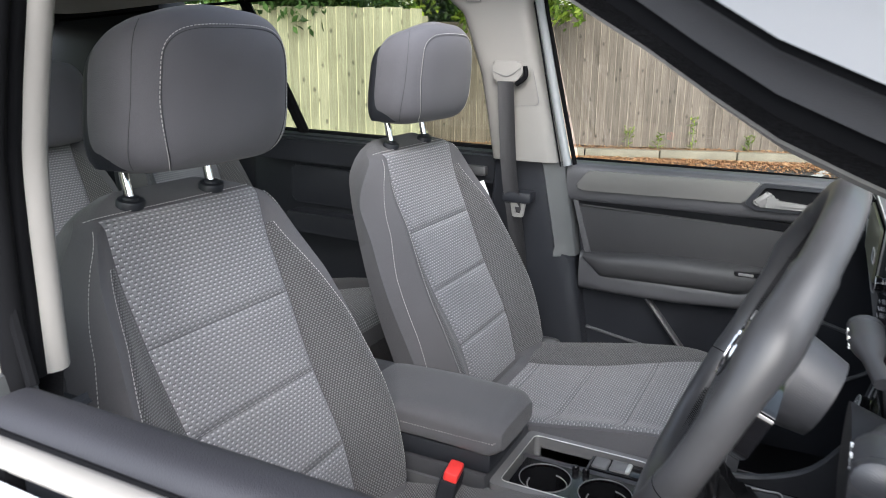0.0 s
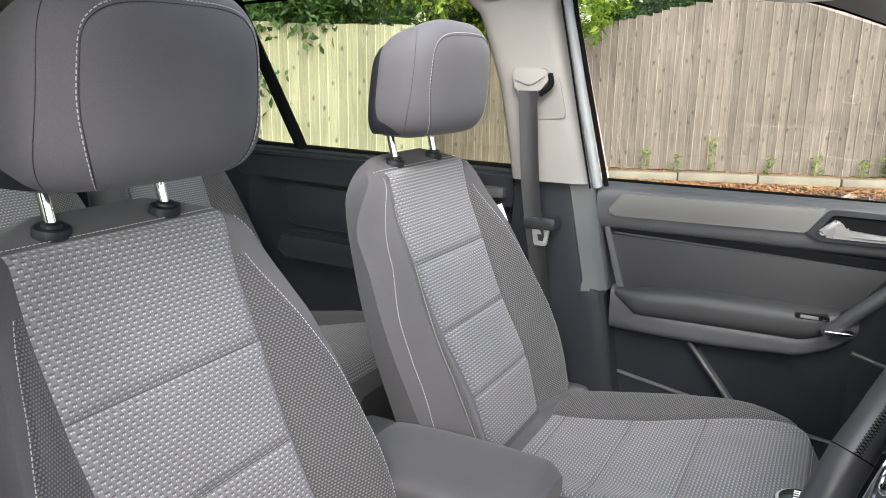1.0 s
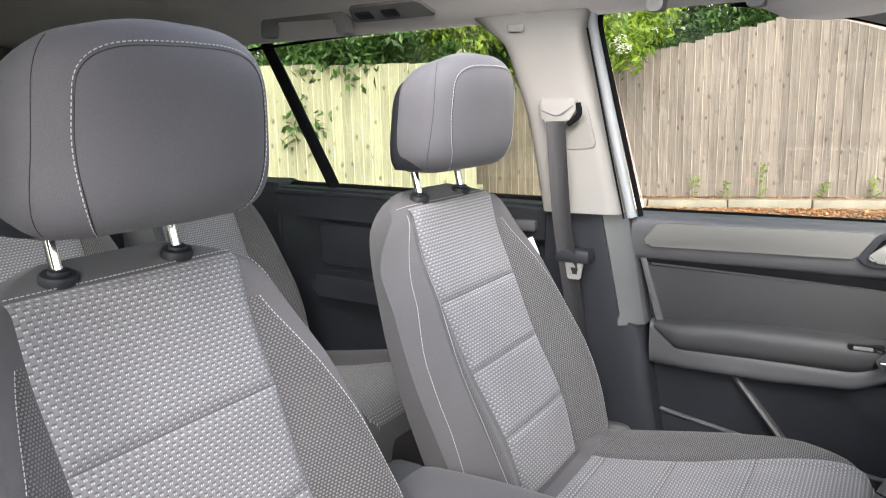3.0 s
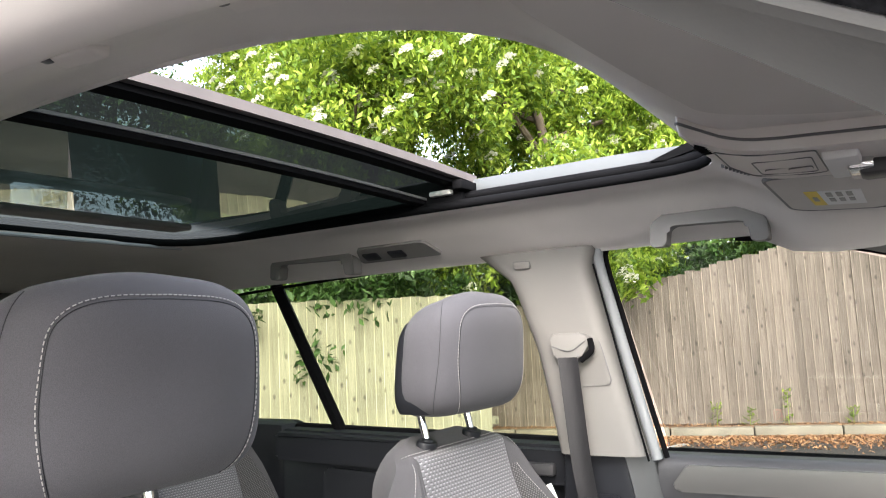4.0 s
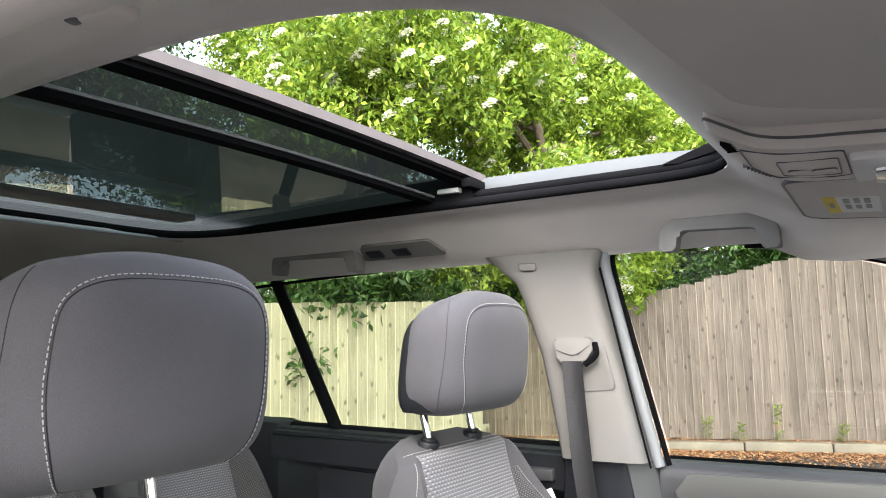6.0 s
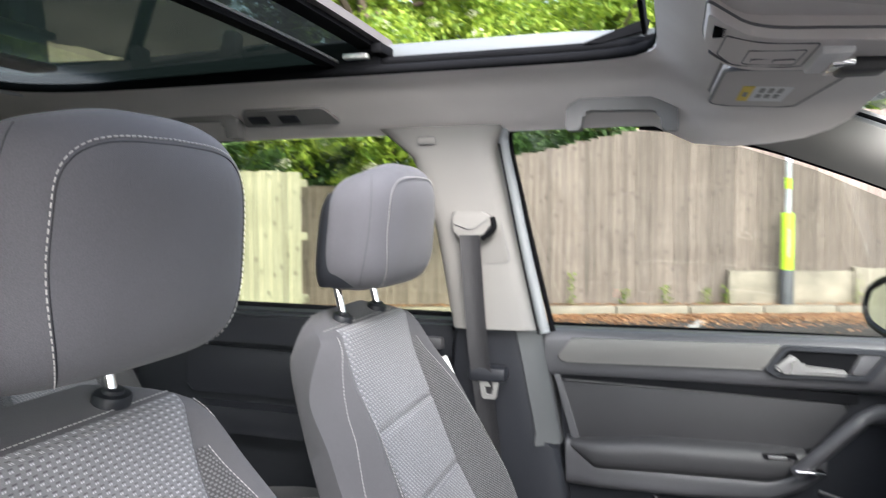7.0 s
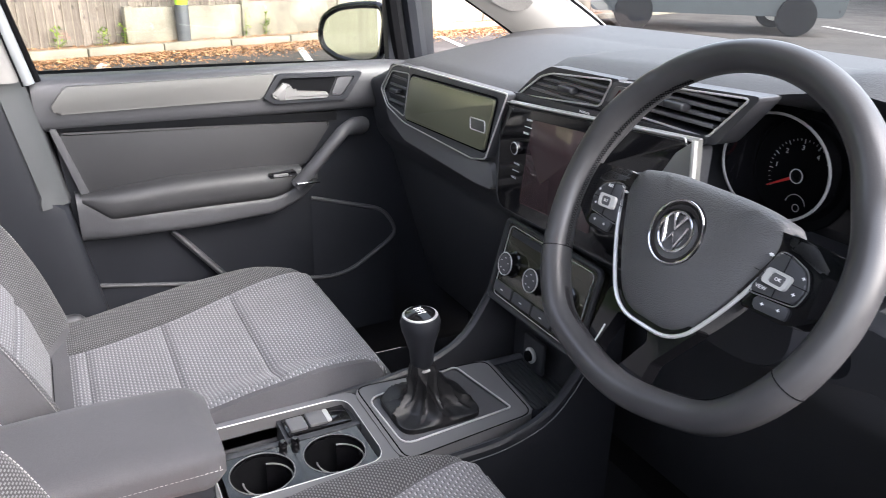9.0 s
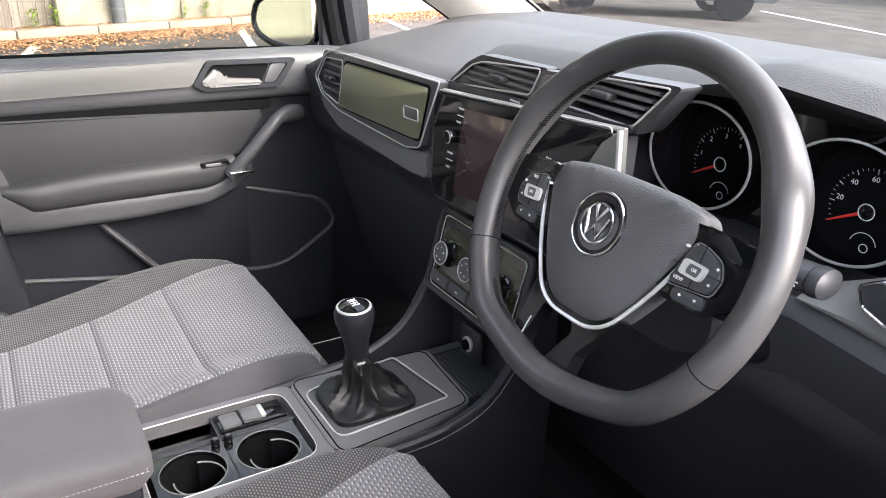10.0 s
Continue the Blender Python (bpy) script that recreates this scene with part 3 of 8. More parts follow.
def build_pillars():
    for s in (1, -1):
        t = thing("door_pillar", "pale grey upper and dark lower trim of the middle pillar", "pillar", (0.18, s * 0.64, 0.42), "middle pillars")
        back = Matrix.Translation((-0.18, -s * 0.64, -0.42))
        t.location.y += OUT[s]
        t.location.x += 0.35 * OUT[s]
        part("upper_trim", moved(pillar_b(s), back), "cream", t, "pale grey plastic")
        part("lower_trim", moved(pillar_b_low(s), back), "plastic", t, "dark grey plastic")
        # raised belt panel, guide cover and small badge
        o = rounded([(0.075, 1.36), (0.172, 1.358), (0.213, 1.195), (0.112, 1.19)], 0.014)
        part("belt_panel", moved(prism(o, "y", s * 0.612, s * 0.6045, 0.003), back), "cream", t)
        o = rounded([(0.028, 1.446), (0.066, 1.445), (0.066, 1.430), (0.030, 1.431)], 0.005)
        part("badge", moved(prism(o, "y", s * 0.600, s * 0.580, 0.002), back), "cream", t)
        part("badge_line", moved(tube([(p.x, s * 0.5795, p.y) for p in o], 0.0008, 5, True), back), "slat", t)
        o = rounded([(0.075, 1.36), (0.172, 1.358), (0.213, 1.195), (0.112, 1.19)], 0.014)
        part("panel_line", moved(tube([(p.x, s * 0.6065, p.y) for p in o], 0.0012, 5, True), back), "slat", t, "thin gap round the belt panel")
        gap = curve([(0.263, s * 0.635, 1.05), (0.231, s * 0.63, 1.2), (0.206, s * 0.622, 1.33), (0.188, s * 0.612, 1.43)])
        part("front_edge", moved(tube(gap, 0.0020, 6), back), "rubber", t, "thin dark gap")
        flange = curve([(0.272, s * 0.66, 1.05), (0.238, s * 0.655, 1.2), (0.212, s * 0.645, 1.33), (0.194, s * 0.63, 1.43), (0.20, s * 0.615, 1.465)])
        if s > 0:
            part("door_flange", moved(tube(flange, 0.0105, 10), back), "flange", t, "painted body edge")
        else:
            rim_a = curve([(0.268, -0.700, 1.372), (0.241, -0.700, 1.275), (0.230, -0.700, 1.208), (0.226, -0.700, 1.045)])
            out_ab = Matrix.Translation((-t.location.x, -t.location.y, -t.location.z))
            part("door_flange", moved(tube(rim_a, 0.0165, 12), out_ab), "cream", t, "pale painted body edge")
            for q, dx, dy in ((0.0115, 0.004, -0.020), (0.0115, 0.014, -0.040)):
                part("door_seal", moved(tube([(p.x + dx, p.y + dy, p.z) for p in rim_a], q, 10), out_ab), "rubber", t, "black rubber door seal")
        part("gap_panel", moved(block((0.275, s * 0.715, 0.36), (0.37, s * 0.75, 1.04), 0.004), back), "rubber", t, "black door gap")
        seal = curve([(0.287, s * 0.672, 1.052), (0.252, s * 0.668, 1.2), (0.224, s * 0.658, 1.33), (0.204, s * 0.643, 1.44), (0.22, s * 0.632, 1.468)])
        part("door_seal", moved(tube(seal, 0.0055, 8), back), "rubber", t, "black rubber door seal")
        part("front_cover", moved(pillar_strip(s), back), "strip_plastic", t, "lighter grey front cover")
        # seat belt
        b = thing("seat_belt", "black webbing seat belt hanging from its upper guide", "seat belt", (0.13, s * 0.59, 1.28), "front seat belts")
        back = Matrix.Translation((-0.13, -s * 0.59, -1.28))
        b.location.y += OUT[s]
        o = rounded([(0.097, 1.297), (0.170, 1.296), (0.182, 1.278), (0.160, 1.246), (0.125, 1.236), (0.106, 1.246)], 0.012)
        part("guide_cover", moved(prism(o, "y", s * 0.606, s * 0.582, 0.005, 3), back), "cream", b, "pale grey belt guide cover")
        part("cover_line", moved(tube(curve([(0.104, s * 0.5808, 1.272), (0.140, s * 0.5800, 1.262), (0.172, s * 0.5808, 1.280)]), 0.0010, 5), back), "slat", b)
        part("guide_slot", moved(tube(curve([(0.180, s * 0.588, 1.285), (0.183, s * 0.585, 1.262), (0.160, s * 0.585, 1.243)]), 0.006, 8), back), "rubber", b)

        def web(u, v):
            x = table(v, [(0, 0.137), (0.55, 0.168), (1, 0.19)])
            w = 0.041
            return (x + (u - 0.5) * w, s * (0.575 + 0.006 * math.sin(math.pi * u) + 0.05 * smooth(0.2, 0.6, v)), 1.25 - 0.80 * v)
        part("webbing", moved(skin(web, 4, 20), back), "belt", b)
        part("tongue_cover", moved(block((0.128, s * 0.590, 0.957), (0.205, s * 0.632, 0.986), 0.008), back), "plastic", b, "black plastic tongue cover")
        ring = rounded([(0.150, 0.959), (0.190, 0.959), (0.184, 0.922), (0.156, 0.922)], 0.006)
        inner = rounded([(0.161, 0.947), (0.179, 0.947), (0.176, 0.931), (0.164, 0.931)], 0.003)
        part("tongue", moved(frame_prism(ring, inner, "y", s * 0.598, s * 0.604), back), "bezel", b, "metal tongue")


build_pillars()


def rounded_ring(pts, ctr):
    out = []
    for i in range(len(pts)):
        p, q = Vector(pts[i]), Vector(pts[(i + 1) % len(pts)])
        out += [p.lerp(q, 0.2), p.lerp(q, 0.5), p.lerp(q, 0.8)]
    return out


def build_front_pillars():
    for s in (1, -1):
        t = thing("windscreen_pillar", "pale grey trim of the windscreen pillar", "pillar", (0.55, s * 0.61, 1.43), "windscreen pillars")
        back = Matrix.Translation((-0.55, -s * 0.61, -1.43))
        t.location.y += OUT[s]
        lo = curve([(0.45, 0.603, 1.452), (0.56, 0.61, 1.436), (0.765, 0.62, 1.364), (0.958, 0.64, 1.288), (1.043, 0.66, 1.248), (1.262, 0.71, 1.135), (1.36, 0.735, 1.08)], 6)
        hi = curve([(0.50, 0.50, 1.50), (0.72, 0.535, 1.487), (0.90, 0.575, 1.43), (1.12, 0.615, 1.342), (1.28, 0.645, 1.272), (1.50, 0.69, 1.165), (1.60, 0.71, 1.11)], 6)
        if s < 0:
            lo = [Vector((p.x, p.y, p.z - (0.049 * smooth(0.5, 0.8, p.x) + 0.012 * smooth(0.72, 0.82, p.x)))) for p in lo]
            hi = [Vector((p.x + 0.05, p.y - 0.035, p.z + 0.035)) for p in lo]
        else:
            lo = [Vector((p.x, p.y, p.z + 0.010 * smooth(0.55, 0.70, p.x) * (1 - smooth(0.85, 0.98, p.x)))) for p in lo]
            hi = [Vector((p.x, p.y, p.z - 0.012 * smooth(0.5, 0.72, p.x))) for p in hi]
        k = len(lo) - 1

        def fn(u, v):
            i = min(k, int(v * k + 0.5))
            a, b = lo[i], hi[i]
            if u < 0.5:
                w = u / 0.5
                p = a.lerp(b, w)
                bulge = 0.022 * math.sin(math.pi * w) * smooth(0.0, 0.15, v)
                return (p.x - bulge * 0.6, s * (p.y - bulge), p.z + 0.014 * (1 - smooth(0.0, 0.14, v)))
            w = (u - 0.5) / 0.5
            p = b.lerp(a, w)
            return (p.x + 0.02, s * (p.y + 0.05 * math.sin(math.pi * w) + 0.03), p.z + 0.012)
        part("trim", moved(skin(fn, 28, k, True, True), back), "cream", t)
        edge = [(p.x + 0.006, s * (p.y + 0.012), p.z - 0.002) for p in lo]
        if s > 0:
            part("door_seal", moved(tube(edge, 0.003, 8), back), "rubber", t, "black rubber seal")
            part("screen_seal", moved(tube([(p.x + 0.004, p.y + 0.002, p.z + 0.003) for p in hi[4:]], 0.0035, 8), back), "rubber", t, "black windscreen rubber")
        if s > 0:
            outer = [(p.x + 0.02, p.y + 0.070, p.z + 0.016) for p in lo]
            part("door_frame", moved(tube(outer, 0.016, 10, False, 0.8), back), "gloss", t, "black door frame")
            body = [(p.x + 0.05, p.y + 0.10, p.z + 0.065) for p in lo]
            part("body_edge", moved(tube(body, 0.03, 10), back), "paint", t, "white painted pillar")
            g = [fn(0.10 + 0.22 * c, 0.70 + 0.10 * r) for c, r in ((0.1, 0), (0.9, 0.1), (1, 0.9), (0.5, 1.1), (0.05, 1.0), (0, 0.2))]
            ctr = sum((Vector(p) for p in g), Vector()) / len(g)
            bm = bmesh.new()
            ring = rounded_ring(g, ctr)
            vs = [bm.verts.new(p + Vector((-0.004, -0.005, 0.002))) for p in ring]
            us = [bm.verts.new(p + Vector((0.004, 0.006, 0))) for p in ring]
            bm.faces.new(vs)
            for q in range(len(vs)):
                bm.faces.new((vs[q], vs[(q + 1) % len(vs)], us[(q + 1) % len(vs)], us[q]))
            part("speaker_grille", moved(bm, back), "grille", t, "fine grey speaker grille")
        else:
            # layers of the open door's upper frame seen from outside
            bands = (("frame_trim", -0.050, -0.016, 0.006, -0.006, "cream", "pale grey inner trim"), ("frame_felt", 0.006, -0.004, 0.050, 0.012, "felt", "black felt window channel"), ("frame_ridge", 0.050, 0.010, 0.060, 0.022, "rubber", "black rubber ridge"), ("frame_band", 0.060, 0.020, 0.088, 0.040, "plastic_grey", "dark grey outer band"), ("frame_gap", 0.088, 0.038, 0.094, 0.043, "rubber", "black gap"), ("body_edge", 0.094, 0.042, 0.17, 0.10, "paint", "white painted pillar"))
            for nm, y0, z0, y1, z1, mt, lab in bands:
                def strip(u, v, y0=y0, z0=z0, y1=y1, z1=z1):
                    i = min(k, int(v * k + 0.5))
                    p = lo[i]
                    w = u * 2 if u < 0.5 else 2 - u * 2
                    if y0 < 0:
                        y0, z0 = -0.004 - 0.046 * smooth(0.62, 0.82, p.x), -0.004 - 0.012 * smooth(0.62, 0.82, p.x)
                    lift = 0.006 * math.sin(math.pi * w)
                    back_off = 0.012 if u > 0.5 else 0.0
                    return (p.x + 0.01 + back_off, -(p.y + y0 + (y1 - y0) * w), p.z + z0 + (z1 - z0) * w + lift + back_off)
                part(nm, moved(skin(strip, 12, k, True, True), back), mt, t, lab)
        # roof side rail above the doors
        rail = curve([(-1.5, s * 0.68, 1.48), (-0.7, s * 0.69, 1.515), (0.0, s * 0.69, 1.535), (0.4, s * 0.69, 1.522), (0.50, s * 0.695, 1.505)])
        part("roof_rail", moved(tube(rail, 0.042, 10), back), "paint", t, "white painted roof side")
        seal = curve([(-1.5, s * 0.64, 1.40), (-0.7, s * 0.645, 1.447), (0.0, s * 0.645, 1.470), (0.4, s * 0.645, 1.462), (0.48, s * 0.645, 1.455)])
        part("roof_seal", moved(tube(seal, 0.004, 8), back), "rubber", t, "black rubber seal")


build_front_pillars()


def windscreen_mesh():
    def fn(u, v):
        a = Vector((0.80, (u - 0.5) * 1.10, 1.478)).lerp(Vector((1.66, (u - 0.5) * 1.46, 1.10)), v)
        return (a.x + 0.05 * (1 - (2 * u - 1) ** 2) * (0.4 + v), a.y, a.z + 0.03 * math.sin(math.pi * v))
    return skin(fn, 12, 8)


ws = plain("window_1", windscreen_mesh(), "screenglass", "clear curved windscreen glass", "window")
ws.visible_shadow = False


# ---- doors ----
def resample(pts, n):
    """n points at even steps along an open line."""
    d = [0.0]
    for p, q in zip(pts, pts[1:]):
        d.append(d[-1] + (q - p).length)
    out = []
    for i in range(n):
        x = d[-1] * i / (n - 1)
        k = max(j for j in range(len(d)) if d[j] <= x + 1e-9)
        if k == len(pts) - 1:
            out.append(pts[-1].copy())
        else:
            out.append(pts[k].lerp(pts[k + 1], (x - d[k]) / max(1e-9, d[k + 1] - d[k])))
    return out


def door_trim(s, t, off, plate):
    plate("decor_strip", [(0.298, 1.005), (0.327, 1.043), (0.712, 1.047), (0.682, 0.999), (0.310, 0.994)], 0.67, 0.650, "silver_trim", 0.006, 0.004, "brushed silver-grey strip")
    outer = rounded([(0.684, 1.001), (0.716, 1.046), (0.90, 1.044), (0.862, 0.988), (0.705, 0.987)], 0.008)
    inner = rounded([(0.698, 1.002), (0.722, 1.038), (0.882, 1.036), (0.852, 0.996), (0.712, 0.996)], 0.008)
    part("handle_bezel", moved(frame_prism(outer, inner, "y", s * 0.672, s * 0.649), off), "plastic", t, "dark handle surround")
    plate("handle_recess", [(0.70, 1.002), (0.722, 1.036), (0.842, 1.035), (0.824, 0.997)], 0.668, 0.6545, "rubber", 0.006)
    plate("handle_fill", [(0.828, 0.998), (0.845, 1.035), (0.880, 1.035), (0.852, 0.997)], 0.668, 0.652, "plastic_grey", 0.004, 0.003)
    plate("door_handle", [(0.699, 1.006), (0.727, 1.030), (0.738, 1.026), (0.748, 1.012), (0.819, 1.006), (0.821, 0.995), (0.712, 0.995)], 0.660, 0.644, "lever", 0.004, 0.005, "satin silver pull lever", 3)
    plate("groove", [(0.297, 0.972), (0.845, 0.958), (0.845, 0.940), (0.297, 0.958)], 0.70, 0.668, "rubber", 0.004)
    plate("padded_insert", [(0.302, 0.960), (0.834, 0.938), (0.765, 0.842), (0.345, 0.822)], 0.70, 0.668, "door_pad", 0.012, 0.008, "dark padded cloth insert", 3)
    plate("edge_trim", [(0.290, 0.966), (0.302, 0.966), (0.345, 0.826), (0.332, 0.818)], 0.70, 0.664, "plastic_grey", 0.002, 0.002)

    def arm(u, v):
        a = 2 * math.pi * u
        c, q = math.cos(a), math.sin(a)
        k = (abs(c) ** 3 + abs(q) ** 3) ** (-1 / 3)
        x = 0.326 + 0.43 * v
        top = table(v, [(0, 0.838), (0.4, 0.855), (0.8, 0.856), (1, 0.852)])
        bot = table(v, [(0, 0.820), (0.11, 0.780), (0.85, 0.784), (0.96, 0.798), (1, 0.82)])
        d = table(v, [(0, 0.030), (0.12, 0.046), (0.9, 0.048), (1, 0.036)])
        return (x, s * (0.68 + (d * c * k if c < 0 else 0.02 * c * k)), (top + bot) / 2 + (top - bot) / 2 * q * k)
    part("armrest", moved(skin(arm, 26, 28, True, True), off), "door_pad", t, "padded dark armrest")

    def under(u, v):
        a = 2 * math.pi * u
        c, q = math.cos(a), math.sin(a)
        k = (abs(c) ** 4 + abs(q) ** 4) ** (-1 / 4)
        x = 0.316 + 0.475 * v
        top = table(v, [(0, 0.838), (0.06, 0.832), (0.13, 0.800), (0.8, 0.796), (0.9, 0.815), (1, 0.846)])
        bot = table(v, [(0, 0.742), (0.5, 0.742), (0.8, 0.752), (0.93, 0.780), (1, 0.81)])
        d = table(v, [(0, 0.026), (0.12, 0.036), (0.9, 0.040), (1, 0.032)])
        return (x, s * (0.68 + (d * c * k if c < 0 else 0.02 * c * k)), (top + bot) / 2 + (top - bot) / 2 * q * k)
    part("armrest_base", moved(skin(under, 30, 28, True, True), off), "plastic_grey", t)
    pull = curve([(0.738, s * 0.632, 0.815), (0.775, s * 0.622, 0.856), (0.825, s * 0.622, 0.908), (0.848, s * 0.632, 0.925), (0.872, s * 0.648, 0.928), (0.900, s * 0.668, 0.924)])
    part("pull_bar", moved(tube(pull, [0.017 + 0.007 * smooth(0.6, 0.9, i / (len(pull) - 1)) for i in range(len(pull))], 14, False, 0.8), off), "plastic_grey", t, "dark diagonal pull bar")
    part("chrome_clip", moved(block((0.733, s * 0.606, 0.823), (0.783, s * 0.63, 0.828), 0.002), off), "chrome", t, "thin chrome strip")
    plate("switch_plate", [(0.682, 0.836), (0.742, 0.838), (0.738, 0.848), (0.680, 0.846)], 0.652, 0.632, "gloss", 0.003, 0.002, "black window switch")
    part("window_switch", moved(block((0.690, s * 0.628, 0.8385), (0.722, s * 0.636, 0.845), 0.002), off), "slat", t)
    # pocket: a shell with a pale lip
    lip = [Vector((p.x, s * (0.688 - 0.03 * math.sin(math.pi * i / 60)), p.y)) for i, p in enumerate(resample(rounded([(0.335, 0.634), (0.595, 0.603), (0.850, 0.576), (0.990, 0.660), (0.955, 0.722), (0.786, 0.765)], [0, 0.02, 0.05, 0.03, 0.03, 0], 6), 61))]

    def shell(u, v):
        p = lip[min(len(lip) - 1, int(u * (len(lip) - 1) + 0.5))]
        if v < 0.5:
            w = v / 0.5
            return (p.x, p.y, p.z - (p.z - 0.43) * w)
        w = (v - 0.5) / 0.5
        return (p.x, p.y + s * 0.035 * min(1, w * 4), 0.43 + (p.z - 0.01 - 0.43) * w)
    part("door_pocket", moved(skin(shell, len(lip) - 1, 12), off), "plastic", t)
    part("pocket_lip", moved(tube(lip, 0.0048, 8), off), "plastic_grey", t, "lighter rim of the door pocket")
    part("brace", moved(tube([(0.484, s * 0.686, 0.735), (0.585, s * 0.680, 0.612)], 0.012, 8, False, 0.6), off), "plastic_grey", t)
    o = rounded([(0.868, 0.708), (0.940, 0.728), (0.982, 0.672), (0.924, 0.642)], 0.010)
    part("speaker_grille", moved(prism(o, "y", s * 0.70, s * 0.680, 0.006), off), "plastic", t)


def build_door(s, name, label):
    t = thing(name, label, "car door", (0.6, s * 0.7, 0.42))
    off = Matrix.Translation((-0.6, -s * 0.7, -0.42))
    out = OUT[s]
    t.location.y += out

    def plate(nm, pts, a, b, mat, r=0.0, bevel=0.0, lab="", seg=2):
        o = rounded(pts, r) if r else [Vector(p) for p in pts]
        return part(nm, moved(prism(o, "y", s * a, s * b, bevel, seg), off), mat, t, lab)
    plate("inner_panel", [(0.30, 1.045), (1.05, 1.04), (1.20, 0.9), (1.25, 0.33), (0.345, 0.33), (0.31, 0.75), (0.297, 0.95)], 0.74, 0.692, "plastic", 0.03, 0.008)

    def belt(u, v):
        a = 2 * math.pi * u
        c, q = math.cos(a), math.sin(a)
        k = (abs(c) ** 3.5 + abs(q) ** 3.5) ** (-1 / 3.5)
        return (0.272 + 0.79 * v, s * (0.70 if s > 0 else 0.697) + s * (0.042 if s > 0 else 0.030) * c * k, 1.008 + 0.05 * q * k)
    part("belt_roll", moved(skin(belt, 28, 20, True, True), off), "plastic_grey" if s > 0 else "sill", t, "dark grey soft upper edge")
    if s > 0:
        door_trim(s, t, off, plate)
    # outside skin and weather strip
    plate("outer_skin", [(0.30, 1.035), (1.20, 1.02), (1.22, 0.42), (0.33, 0.42)], 0.80 + 0.6 * out, 0.845 + 0.6 * out, "paint", 0.02, 0.012, "white painted outer skin")
    wy = 0.775 if s > 0 else 0.742
    strip = [(0.26, s * wy, 1.043), (0.7, s * wy, 1.042), (1.05, s * wy, 1.036)]
    part("weather_strip", moved(tube(strip, 0.022 if s > 0 else 0.013, 10, False, 0.55, (0, 0, 1)), off), "rubber" if s > 0 else "strip_grey", t, "black rubber weather strip" if s > 0 else "grey weather strip")
    if s < 0:
        part("sill_gap", moved(tube([(0.26, -0.727, 1.041), (1.05, -0.727, 1.036)], 0.0065, 8), off), "rubber", t, "black gap beside the sill")
    # mirror corner and small front pane
    post = curve([(1.02, s * 0.71, 1.04), (0.995, s * 0.695, 1.15), (0.965, s * 0.675, 1.285)])
    part("corner_post", moved(tube(post, 0.018, 8), off), "rubber", t, "black window post")
    part("corner_trim", moved(tube([(p.x + 0.045, p.y, p.z - 0.012) for p in post], 0.022, 8), off), "plastic", t)
    if s > 0:
        plate("sail_panel", [(0.985, 1.03), (0.972, 1.292), (1.030, 1.268), (1.088, 1.238), (1.100, 1.03)], 0.728, 0.704, "plastic", 0.0, 0.006, "black corner panel beside the mirror")
    return t


pdoor = build_door(1, "passenger_door", "closed front passenger door with dark panels and silver-grey strip")
ddoor = build_door(-1, "driver_door", "closed driver door with its window lowered")


def side_pane(pts, s, y0, y1, name, mat, label):
    """A pane of glass between four corners (x, z) that leans inwards with height."""
    zs = [p[1] for p in pts]
    z0, z1 = min(zs), max(zs)
    bm = bmesh.new()

    def at(p, e):
        return (p[0], s * (y0 + (y1 - y0) * (p[1] - z0) / (z1 - z0) + e), p[1])
    lo, hi = [bm.verts.new(at(p, 0)) for p in pts], [bm.verts.new(at(p, 0.004)) for p in pts]
    bm.faces.new(lo)
    bm.faces.new(hi)
    for i in range(len(pts)):
        j = (i + 1) % len(pts)
        bm.faces.new((lo[i], lo[j], hi[j], hi[i]))
    ob = plain(name, bm, mat, label, "window", smooth_it=False)
    ob.visible_shadow = False
    return ob


side_pane([(0.27, 1.045), (0.985, 1.04), (0.95, 1.285), (0.765, 1.37), (0.55, 1.445), (0.20, 1.46)], 1, 0.765, 0.65, "window_2", "doorglass", "clear front passenger side window")
for s in (1, -1):
    side_pane([(-0.58, 1.07), (0.09, 1.06), (0.02, 1.46), (-0.70, 1.45)], s, 0.765, 0.66, "window_3" if s > 0 else "window_4", "tint", "tinted rear door side window")
    side_pane([(-1.08, 1.09), (-0.61, 1.07), (-0.73, 1.45), (-1.12, 1.43)], s, 0.765, 0.66, "window_5" if s > 0 else "window_6", "tint", "tinted rear side window")


